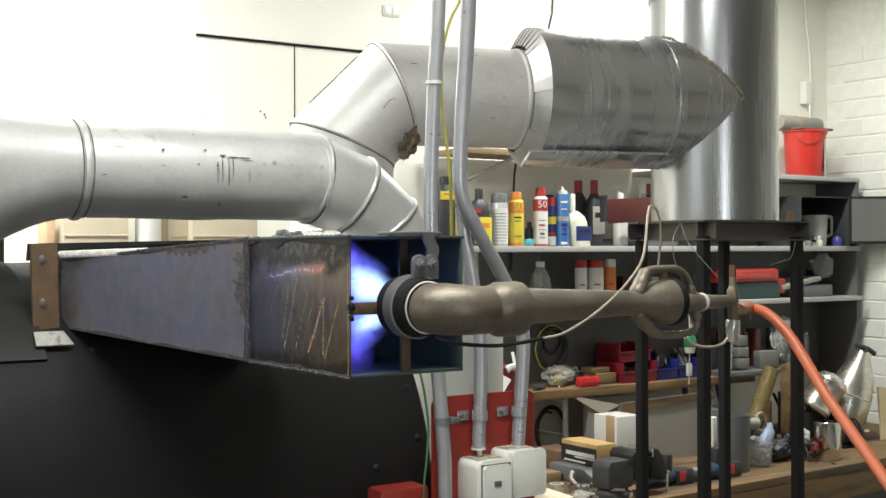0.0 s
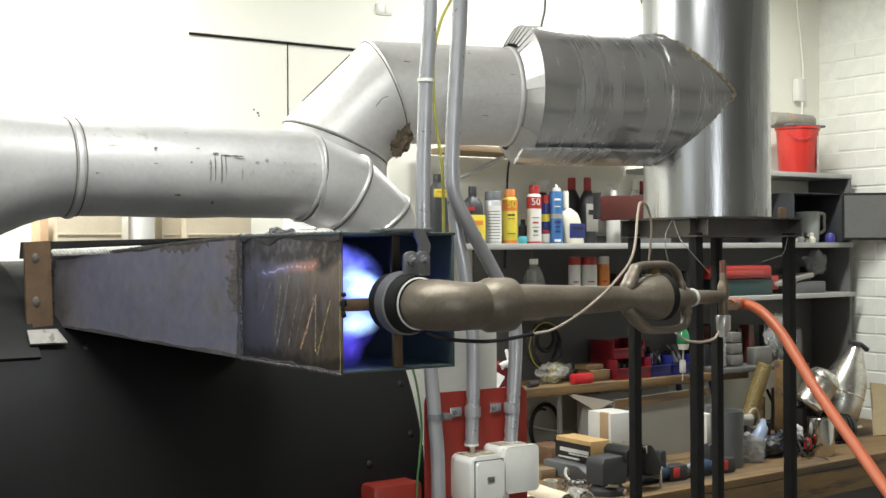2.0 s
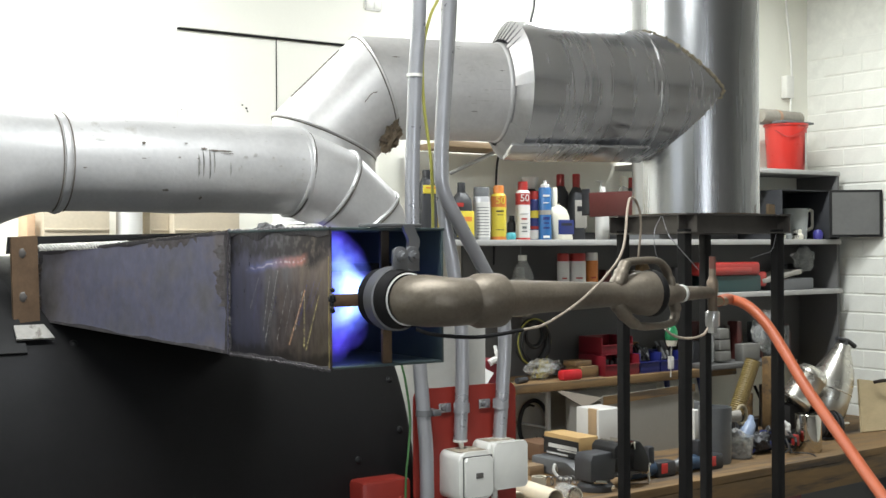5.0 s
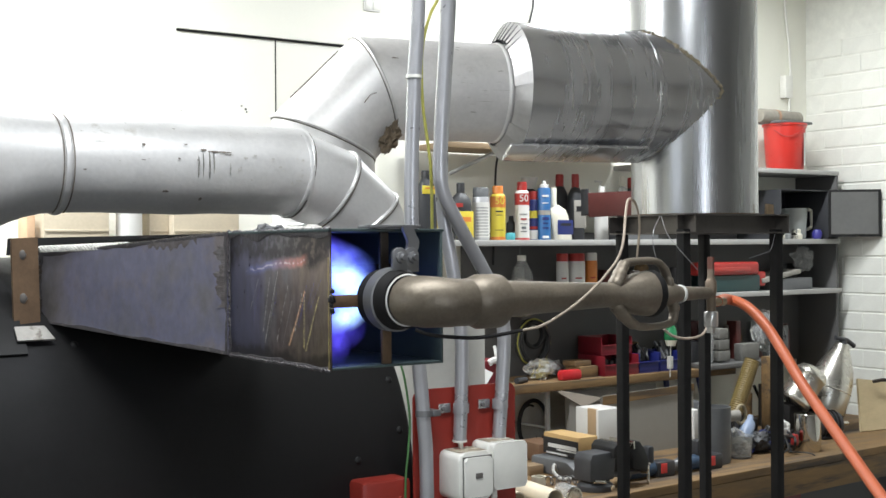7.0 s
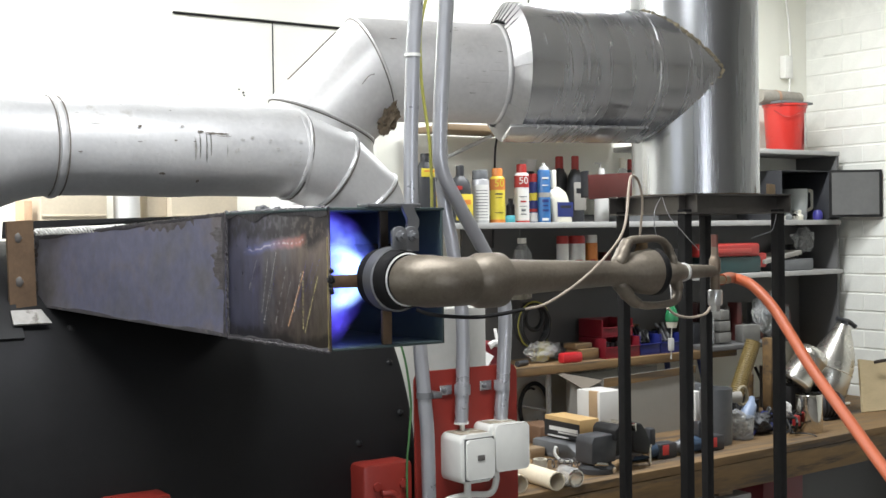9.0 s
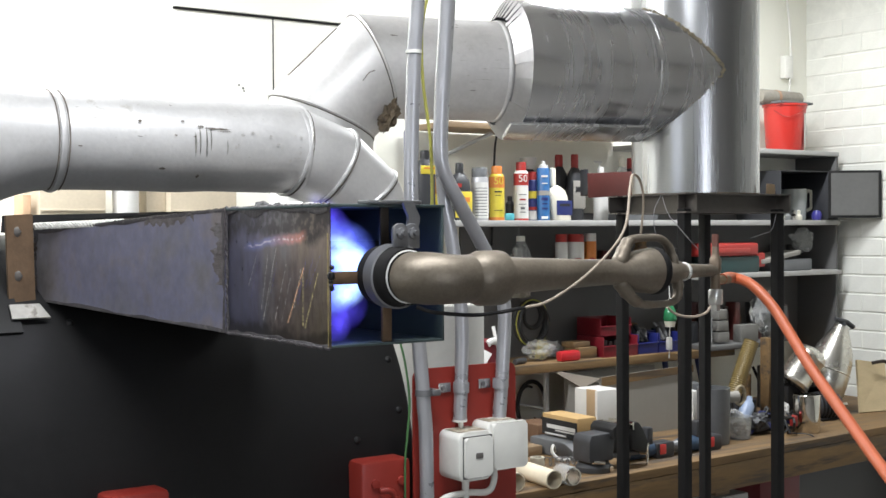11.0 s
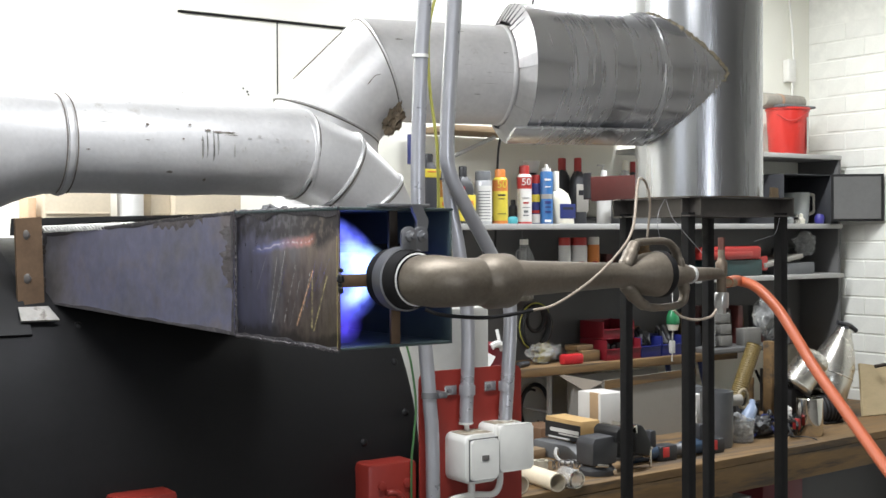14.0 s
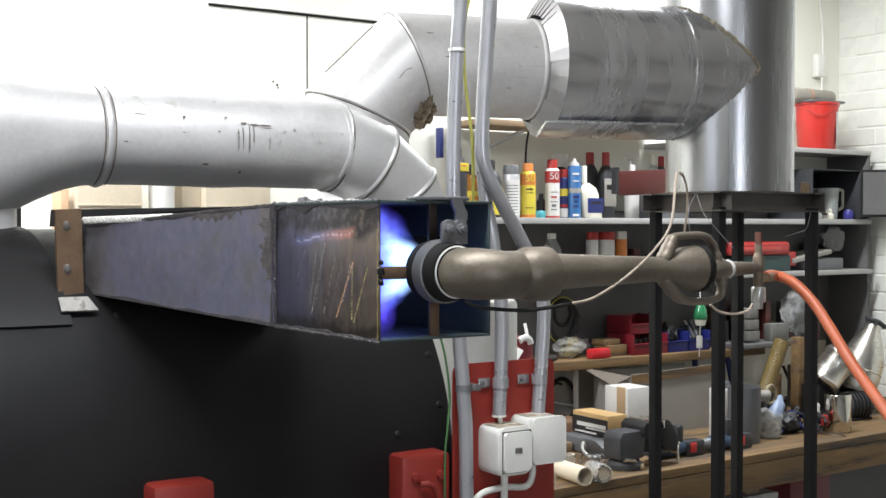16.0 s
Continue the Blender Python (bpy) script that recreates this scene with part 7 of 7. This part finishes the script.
for i in range(16):
    p0 = Vector((3.64 + random.uniform(0, 0.22), 3.12 + random.uniform(0, 0.15), BN_Z + 0.008))
    pts = [p0 + Vector((random.uniform(-0.07, 0.07) + 0.02 * k, random.uniform(-0.05, 0.05), random.uniform(0, 0.075) if 0 < k < 4 else 0)) for k in range(5)]
    part("cable", tube(pts, random.uniform(0.003, 0.008), 6, steps=5), random.choice((RUBBER, RUBBER, P_DARK, P_NAVY)), cl)
part("cable", tube([(3.80, 3.12, BN_Z + 0.006), (3.83, 3.03, BN_Z + 0.008), (3.86, 3.005, BN_Z - 0.03), (3.93, 3.00, BN_Z - 0.06)], 0.003, 6), RUBBER, cl, "black lead over the bench edge")
crumple((3.72, 3.21, BN_Z), 0.05, (1.3, 0.9, 0.8), 9.2, "dark_cloth", P_DARK, "dark crumpled cloth on the bench", "cloth")
crumple((3.83, 3.17, BN_Z + 0.05), 0.032, (0.9, 0.7, 1.0), 5.2, "paper_wad", WHITE, "crumpled white paper on the bench", "paper")
solo("red_plug", box((3.825, 3.10, BN_Z + 0.03), (3.845, 3.13, BN_Z + 0.075), 0.006), P_RED, (3.835, 3.11, BN_Z + 0.03), "small red plug among cables", "plug")
# dark odds and ends along the back of the bench
rj = random.Random(21)
JUNK = "odds and ends along the back of the bench"
for k in range(26):
    x_, y_ = rj.uniform(3.66, 4.52), rj.uniform(3.50, 3.86)
    w_, h_ = rj.uniform(0.03, 0.08), rj.uniform(0.05, 0.20)
    m_ = rj.choice((P_DARK, P_GREY, SOOT, BENCH, DARK, CARD_GREY, P_NAVY, RAIL))
    if k % 3 == 0:
        solo("small_tin", lathe([(0, 0), (w_ * 0.5, 0), (w_ * 0.5, h_ * 0.8), (w_ * 0.53, h_ * 0.81), (w_ * 0.53, h_), (0, h_)], (x_, y_, BN_Z), seg=18), m_, (x_, y_, BN_Z), "small dusty dark tin among clutter", "tin", JUNK)
    elif k % 3 == 1:
        solo("small_box", box((x_ - w_ / 2, y_ - w_ / 2, BN_Z), (x_ + w_ / 2, y_ + w_ / 2, BN_Z + h_), 0.004, turn=Matrix.Rotation(rj.uniform(-0.6, 0.6), 3, "Z")), m_, (x_, y_, BN_Z), "small dusty box among clutter", "box", JUNK)
    else:
        solo("metal_rod", rod((x_, y_, BN_Z), (x_ + rj.uniform(-0.08, 0.08), y_ + 0.05, BN_Z + h_ * 1.6), rj.uniform(0.006, 0.014), 10), m_, (x_, y_, BN_Z), "leaning dark metal rod among clutter", "rod", JUNK)
# dark jumble on the low shelf and the shelf above it
for shelf_z, x_lo, x_hi, y_lo, tall, count in ((Z_LOW + 0.022, 3.90, 4.32, 3.74, 0.20, 12), (Z_LOW, 4.34, 4.60, 3.74, 0.20, 6), (Z_LOW, 3.56, 3.86, 3.87, 0.15, 6), (Z_MID, 3.44, 3.86, 3.74, 0.15, 10), (Z_MID, 4.36, 4.78, 3.87, 0.13, 6)):
    for k in range(count):
        x_, y_ = x_lo + (x_hi - x_lo) * (k + rj.uniform(0.2, 0.8)) / count, rj.uniform(y_lo, 3.89)
        w_, h_ = rj.uniform(0.03, 0.07), rj.uniform(0.35, 1.0) * tall
        m_ = rj.choice((P_DARK, P_GREY, SOOT, BENCH, DARK, P_DGREEN, RAIL, MAROON, P_DARK))
        if k % 2:
            solo("small_tin", lathe([(0, 0), (w_ * 0.5, 0), (w_ * 0.5, h_ * 0.8), (w_ * 0.4, h_ * 0.86), (w_ * 0.4, h_), (0, h_)], (x_, y_, shelf_z), seg=18), m_, (x_, y_, shelf_z), "small dusty dark tin on a shelf", "tin", "odds and ends on the shelves")
        else:
            solo("small_box", box((x_ - w_ / 2, y_ - 0.03, shelf_z), (x_ + w_ / 2, y_ + 0.03, shelf_z + h_), 0.004, turn=Matrix.Rotation(rj.uniform(-0.5, 0.5), 3, "Z")), m_, (x_, y_, shelf_z), "small dusty box on a shelf", "box", "odds and ends on the shelves")
# bench front: tubes, spring, roll of tape
PIPE_PALE = paint("cream_cardboard_tube", (0.66, 0.58, 0.44), 0.7, vary=0.08, scale=14)
for tip_, dir_, ln, lab in (((2.394, 2.885), (0.12, 0.99), 0.27, "cream cardboard tube on the bench edge"), ((2.275, 2.925), (0.12, 0.99), 0.22, "cream cardboard tube beside another")):
    o = thing("pipe_offcut", (tip_[0], tip_[1], BN_Z), lab, "pipe offcut")
    part("pipe", lathe([(0.030, 0), (0.030, ln), (0.026, ln), (0.026, 0)], (tip_[0], tip_[1], BN_Z + 0.030), (dir_[0], dir_[1], 0), 28, closed=True), PIPE_PALE, o)
gl = thing("glass_jar", (2.47, 2.90, BN_Z), "clear glass jar lying on its side", "jar")
part("jar", lathe([(0.028, 0), (0.032, 0.006), (0.032, 0.07), (0.026, 0.08), (0.024, 0.08), (0.028, 0.068), (0.028, 0.01), (0, 0.008)], (2.476, 2.96, BN_Z + 0.032), (-0.1, -0.99, 0), 28), FILM, gl)
part("rim", lathe([(0.024, 0.078), (0.028, 0.079), (0.028, 0.086), (0.024, 0.087)], (2.476, 2.96, BN_Z + 0.032), (-0.1, -0.99, 0), 28, closed=True), CHROME, gl)
sp = thing("coil_spring", (2.65, 3.16, BN_Z), "steel coil spring lying on the bench", "spring")
part("coil", tube([(2.612 + 0.0026 * i, 3.19 - 0.0014 * i + 0.014 * math.cos(i * 0.9), BN_Z + 0.017 + 0.014 * math.sin(i * 0.9)) for i in range(44)], 0.0022, 6, steps=2), GREY_IRON, sp)
solo("tape_roll", lathe([(0.018, 0), (0.026, 0), (0.026, 0.028), (0.018, 0.028)], (2.60, 3.225, BN_Z), seg=28, closed=True), CREAM, (2.60, 3.225, BN_Z), "small roll of pale tape", "tape")
solo("wood_block", box((2.665, 3.36, BN_Z), (2.735, 3.42, BN_Z + 0.036), 0.003), WOOD, (2.70, 3.39, BN_Z), "pale wood block on the bench", "wood block")
solo("brown_case", box((2.875, 3.56, BN_Z), (2.990, 3.70, BN_Z + 0.07), 0.006), paint("brown_leather", (0.16, 0.09, 0.05), 0.6), (2.932, 3.63, BN_Z), "brown leather case against the wall", "case")
brk = thing("shelf_bracket", (3.07, 3.72, Z_LOW - 0.2), "grey steel bracket under the low shelf", "bracket")
part("upright", box((3.030, 3.700, Z_LOW - 0.24), (3.048, 3.715, Z_LOW - 0.036), 0.002), SHELF_EDGE, brk)
part("arm", box((3.030, 3.715, Z_LOW - 0.052), (3.048, 3.93, Z_LOW - 0.036), 0.002), SHELF_EDGE, brk)
part("brace", rod((3.039, 3.715, Z_LOW - 0.19), (3.039, 3.93, Z_LOW - 0.19), 0.005, 8), SHELF_EDGE, brk)
# red drawer box under the bench
solo("red_cabinet", box((3.685, 3.16, FLOOR_Z), (3.929, 3.7, 0.5), 0.006), paint("dark_red_cabinet", (0.14, 0.012, 0.018), 0.45), (3.809, 3.4, FLOOR_Z), "dark red cabinet under the bench", "cabinet")

# ---- wall fittings ----
sk = thing("wall_socket", (2.346, 3.91, 2.429), "white double wall socket on the board", "socket")
skz = 2.429
rounded_block(2.346, skz, 0.075, 0.045, 3.918, 3.910, 0.006, WHITE, "plate", sk)
for ox in (-0.018, 0.018):
    part("face", box((2.346 + ox - 0.014, 3.908, skz - 0.016), (2.346 + ox + 0.014, 3.9105, skz + 0.016), 0.001), WHITE_PLASTIC, sk)
wc1 = thing("wall_cable", (3.122, 3.9, 2.9), "black cable hanging down the back wall", "cable")
part("cable", tube([(3.140, 3.90, 2.88), (3.136, 3.900, 2.548), (3.117, 3.900, 2.448), (3.035, 3.900, 2.171), (2.945, 3.900, 1.884), (2.949, 3.930, 1.745), (2.936, 3.930, 1.417)], 0.0045, 8), RUBBER, wc1)
wc2 = thing("wall_conduit", (4.760, 3.9, 2.9), "white conduit down the back wall corner", "conduit")
part("pipe", tube([(4.750, 3.92, 2.89), (4.766, 3.920, 2.663), (4.791, 3.920, 2.496), (4.802, 3.920, 2.328), (4.793, 3.920, 2.186), (4.788, 3.92, Z_TOP)], 0.006, 10), WHITE_PLASTIC, wc2)
part("clip", box((4.754, 3.91, 2.228), (4.810, 3.948, 2.340), 0.004), WHITE_PLASTIC, wc2)
rk2 = thing("upper_shelf", (2.713, 3.8, 1.86), "old wooden shelf board on a diagonal steel bracket", "shelf")
# only its left end shows; the hidden length is added to shade the wall
part("batten", box((2.570, 3.72, 1.876), (3.630, 3.93, 1.90), 0.003), WOOD, rk2)
part("strut", rod((2.710, 3.920, 1.789), (2.810, 3.760, 1.865), 0.008, 8), SHELF_EDGE, rk2)
part("clutter", box((2.504, 3.90, 1.755), (2.523, 3.93, 1.873), 0.002), P_NAVY, rk2)
wr = thing("stand_wire", flat(fl_), "thin loose wires hanging on the stand", "wire")
part("wire", tube([(2.138, 2.150, 1.568), (2.110, 2.145, 1.531), (2.110, 2.145, 1.488), (2.132, 2.155, 1.452)], 0.0011, 6), CONDUIT, wr)
part("wire", tube([(2.155, 2.163, 1.568), (2.138, 2.126, 1.524), (2.141, 2.100, 1.495), (2.203, 2.083, 1.430)], 0.001, 6), CONDUIT, wr)
part("wire", tube([(2.544, 2.120, 1.521), (2.518, 2.113, 1.479), (2.499, 2.126, 1.468), (2.485, 2.159, 1.456)], 0.0009, 6), CONDUIT, wr)

# ---- ledge with cartons on the back wall, seen over the boiler ----
ledge = thing("wall_ledge", (0.9, 3.8, 1.3), "pale timber ledge behind the boiler", "ledge")
part("board", box((-0.4, 3.62, 1.30), (1.95, 3.924, 1.325), 0.003), SHELF_EDGE, ledge)
for bx in (0.1, 1.0, 1.8):
    part("bracket", prism([(3.924, 1.30), (3.924, 1.10), (3.90, 1.10), (3.68, 1.29), (3.68, 1.30)], bx - 0.01, bx + 0.01, "x"), GREY_IRON, ledge)
LEDGE_CARD = paint("pale_tan_board", (0.50, 0.43, 0.32), 0.8, vary=0.15, scale=9, grain=90, bump=0.1)
TANBOX = "cartons on the ledge"
for x0, x1, y0, h, m, lab in ((1.014, 1.222, 3.68, 0.36, LEDGE_CARD, "greyish carton on the ledge"), (1.437, 1.672, 3.68, 0.36, LEDGE_CARD, "tan carton on the ledge"), (1.370, 1.437, 3.72, 0.36, LEDGE_CARD, "narrow brown carton on the ledge")):
    o = thing("carton", ((x0 + x1) / 2, y0, 1.325), lab, "carton", TANBOX)
    part("body", box((x0, y0, 1.325), (x1, 3.9, 1.325 + h), 0.003), m, o)
    part("flap", box((x0 + 0.004, y0 - 0.003, 1.325 + h * 0.62), (x1 - 0.004, y0, 1.325 + h * 0.64), 0.001), m, o)
col_ = thing("white_pipe", (1.301, 3.72, 1.325), "white plastic pipe standing on the ledge", "pipe")
part("pipe", lathe([(0, 0), (0.042, 0), (0.042, 0.34), (0.048, 0.345), (0.048, 0.38), (0, 0.38)], (1.301, 3.72, 1.325), seg=28), WHITE, col_)
solo("orange_box", box((0.969, 3.7, 1.325), (0.995, 3.8, 1.60), 0.003), paint("faded_orange_paper", (0.50, 0.33, 0.20), 0.6, vary=0.2, scale=14), (0.983, 3.75, 1.325), "narrow faded orange packet on the ledge", "packet")
solo("pale_packet", box((0.884, 3.7, 1.325), (0.917, 3.8, 1.49), 0.003), CREAM, (0.897, 3.75, 1.325), "pale paper packet on the ledge", "packet")
solo("dark_post", box((-0.16, 2.9, FLOOR_Z), (0.648, 2.96, 1.66), 0.004), DARK, (-0.1, 2.93, FLOOR_Z), "dark steel post behind the boiler", "post")
# grey fitting and lagging lump on top of the inlet
fit_ = thing("wing_fitting", (0.816, 1.74, 1.505), "small grey wing fitting on the boiler top", "fitting")
crumple((0.816, 1.74, 1.508), 0.014, (1.25, 0.8, 0.75), 8.3, "wing", GREY_IRON, "", "", fit_)
crumple((0.838, 1.735, 1.510), 0.009, (1.2, 0.8, 1.0), 2.9, "wing", GREY_IRON, "", "", fit_)
part("stem", rod((0.822, 1.742, 1.42), (0.822, 1.742, 1.515), 0.006, 12), GREY_IRON, fit_)
crumple((0.905, 1.80, 1.462), 0.05, (1.2, 0.6, 0.62), 6.3, "lagging", FIBRE, "white lagging lump on the boiler top", "lagging")

# ---- the gas flame, in rigid tongues that flicker ----
def flame_material(name, color, power, seed):
    m = bpy.data.materials.new(name)
    m.use_nodes = True
    t = m.node_tree
    t.nodes.clear()
    N, K = t.nodes.new, t.links.new
    co = N("ShaderNodeTexCoord")
    grad = N("ShaderNodeTexGradient")
    grad.gradient_type = "SPHERICAL"
    mp = N("ShaderNodeMapping")
    mp.inputs["Scale"].default_value = (1, 1, 1)
    K(co.outputs["UV"], mp.inputs[0])
    no = N("ShaderNodeTexNoise")
    no.inputs["Scale"].default_value, no.inputs["Detail"].default_value = 32, 3
    sh = N("ShaderNodeMapping")
    sh.inputs["Location"].default_value = (seed, seed * 0.7, 0)
    K(co.outputs["Object"], sh.inputs[0])
    K(sh.outputs[0], no.inputs["Vector"])
    K(mp.outputs[0], grad.inputs[0])
    cur = N("ShaderNodeMath")
    cur.operation = "POWER"
    cur.inputs[1].default_value = 1.4
    K(grad.outputs[0], cur.inputs[0])
    nr = N("ShaderNodeMapRange")
    nr.inputs[1].default_value, nr.inputs[2].default_value = 0.36, 0.64
    nr.inputs[3].default_value, nr.inputs[4].default_value = 0.35, 1.3
    K(no.outputs[0], nr.inputs[0])
    mul = N("ShaderNodeMath")
    mul.operation = "MULTIPLY"
    K(cur.outputs[0], mul.inputs[0])
    K(nr.outputs[0], mul.inputs[1])
    pw = N("ShaderNodeMath")
    pw.operation = "MULTIPLY"
    pw.inputs[1].default_value = power
    K(mul.outputs[0], pw.inputs[0])
    em, tr, ad, out = N("ShaderNodeEmission"), N("ShaderNodeBsdfTransparent"), N("ShaderNodeAddShader"), N("ShaderNodeOutputMaterial")
    em.inputs[0].default_value = (*color, 1)
    K(pw.outputs[0], em.inputs[1])
    K(em.outputs[0], ad.inputs[0])
    K(tr.outputs[0], ad.inputs[1])
    K(ad.outputs[0], out.inputs[0])
    return m


def tongue(c, half, axis, name, material, parent):
    """A cupped sheet of flame, brightest in its middle."""
    bm = bmesh.new()
    uvs = bm.loops.layers.uv.new("UVMap")
    n, grid = 8, []
    for i in range(n + 1):
        row = []
        for j in range(n + 1):
            a, b = 2 * i / n - 1, 2 * j / n - 1
            bulge = 0.35 * (1 - a * a) * (1 - b * b)
            row.append((bm.verts.new((a * half[0], b * half[1], bulge * min(half))), (a, b)))
        grid.append(row)
    for i in range(n):
        for j in range(n):
            q = (grid[i][j], grid[i + 1][j], grid[i + 1][j + 1], grid[i][j + 1])
            f = bm.faces.new([v for v, _ in q])
            for lp, (_, uv) in zip(f.loops, q):
                lp[uvs].uv = uv
    m = axis.to_4x4()
    bmesh.ops.transform(bm, matrix=m, verts=bm.verts)
    me = bpy.data.meshes.new(name)
    for f in bm.faces:
        f.smooth = True
    bm.to_mesh(me)
    bm.free()
    me.materials.append(material)
    ob = new(name, me)
    ob.parent = parent
    ob.location = Vector(c) - base_of(parent)
    return ob


flame = thing("gas_flame", (BX, NY0 + 0.02, BZ), "blue gas flame streaming from the burner head into the box", "flame")
facing = Matrix.Rotation(radians(90), 3, "X")
CORE = flame_material("flame_core", (0.42, 0.66, 1.0), 3.2, 0.3)
MIDDLE = flame_material("flame_middle", (0.15, 0.22, 1.0), 2.0, 1.9)
EDGE = flame_material("flame_edge", (0.11, 0.08, 0.85), 1.0, 4.1)
tongues = []
for c, half, lean, m in (
    ((0.612, NY0 + 0.040, BZ + 0.014), (0.036, 0.022), 12, CORE),
    ((0.616, NY0 + 0.050, BZ - 0.018), (0.036, 0.020), -14, CORE),
    ((0.622, NY0 + 0.060, BZ + 0.026), (0.044, 0.022), 26, CORE),
    ((0.620, NY0 + 0.072, BZ + 0.040), (0.050, 0.026), 32, MIDDLE),
    ((0.624, NY0 + 0.085, BZ - 0.026), (0.048, 0.028), -24, MIDDLE),
    ((0.640, NY0 + 0.110, BZ + 0.004), (0.058, 0.044), 5, MIDDLE),
    ((0.642, NY0 + 0.140, BZ + 0.006), (0.062, 0.058), 0, EDGE),
    ((0.616, NY0 + 0.070, BZ - 0.046), (0.042, 0.024), -30, EDGE),
    ((0.614, NY0 + 0.075, BZ + 0.054), (0.044, 0.020), 30, EDGE),
    ((0.604, NY0 + 0.050, BZ - 0.056), (0.026, 0.022), -60, EDGE),
):
    tongues.append(tongue(c, half, Matrix.Rotation(radians(lean), 3, "Y") @ facing, "flame_tongue", m, flame))



# ---- painted bricks of the east wall ----
brick_mesh = bpy.data.meshes.new("brick")
bmb = box((-0.0, -0.1108, -0.0418), (0.014, 0.1108, 0.0418), 0.003, seg=1)
for f in bmb.faces:
    f.smooth = False
bmb.to_mesh(brick_mesh)
bmb.free()
brick_mesh.materials.append(BRICK)
course = 0
z = 0.30
while z < 2.55:
    y = 3.95 - (0.1115 if course % 2 else 0.0) - 0.11
    while y > 2.35:
        b = new("brick", brick_mesh)
        b.parent = east
        b.location = Vector((4.9555 + random.uniform(-0.0012, 0.0012), y + random.uniform(-0.001, 0.001), z)) - east.location
        b.rotation_euler = (random.uniform(-0.004, 0.004), 0, random.uniform(-0.006, 0.006))
        y -= 0.223
    z += 0.0905
    course += 1


def motions():
    """The tongues of flame flicker in place."""
    rng = random.Random(7)
    for i, ob in enumerate(tongues):
        home = ob.location.copy()
        rows = []
        for k in range(81):
            t = k * 0.2
            a = 0.004 + 0.003 * (i % 3)
            d = Vector((rng.uniform(-a, a) * 0.6, rng.uniform(-a, a), rng.uniform(-a, a)))
            turn = Euler((rng.uniform(-0.25, 0.25), rng.uniform(-0.3, 0.3), rng.uniform(-0.2, 0.2)))
            rows.append((t, Matrix.LocRotScale(home + d, turn, None)))
        walk(ob, rows)


motions()
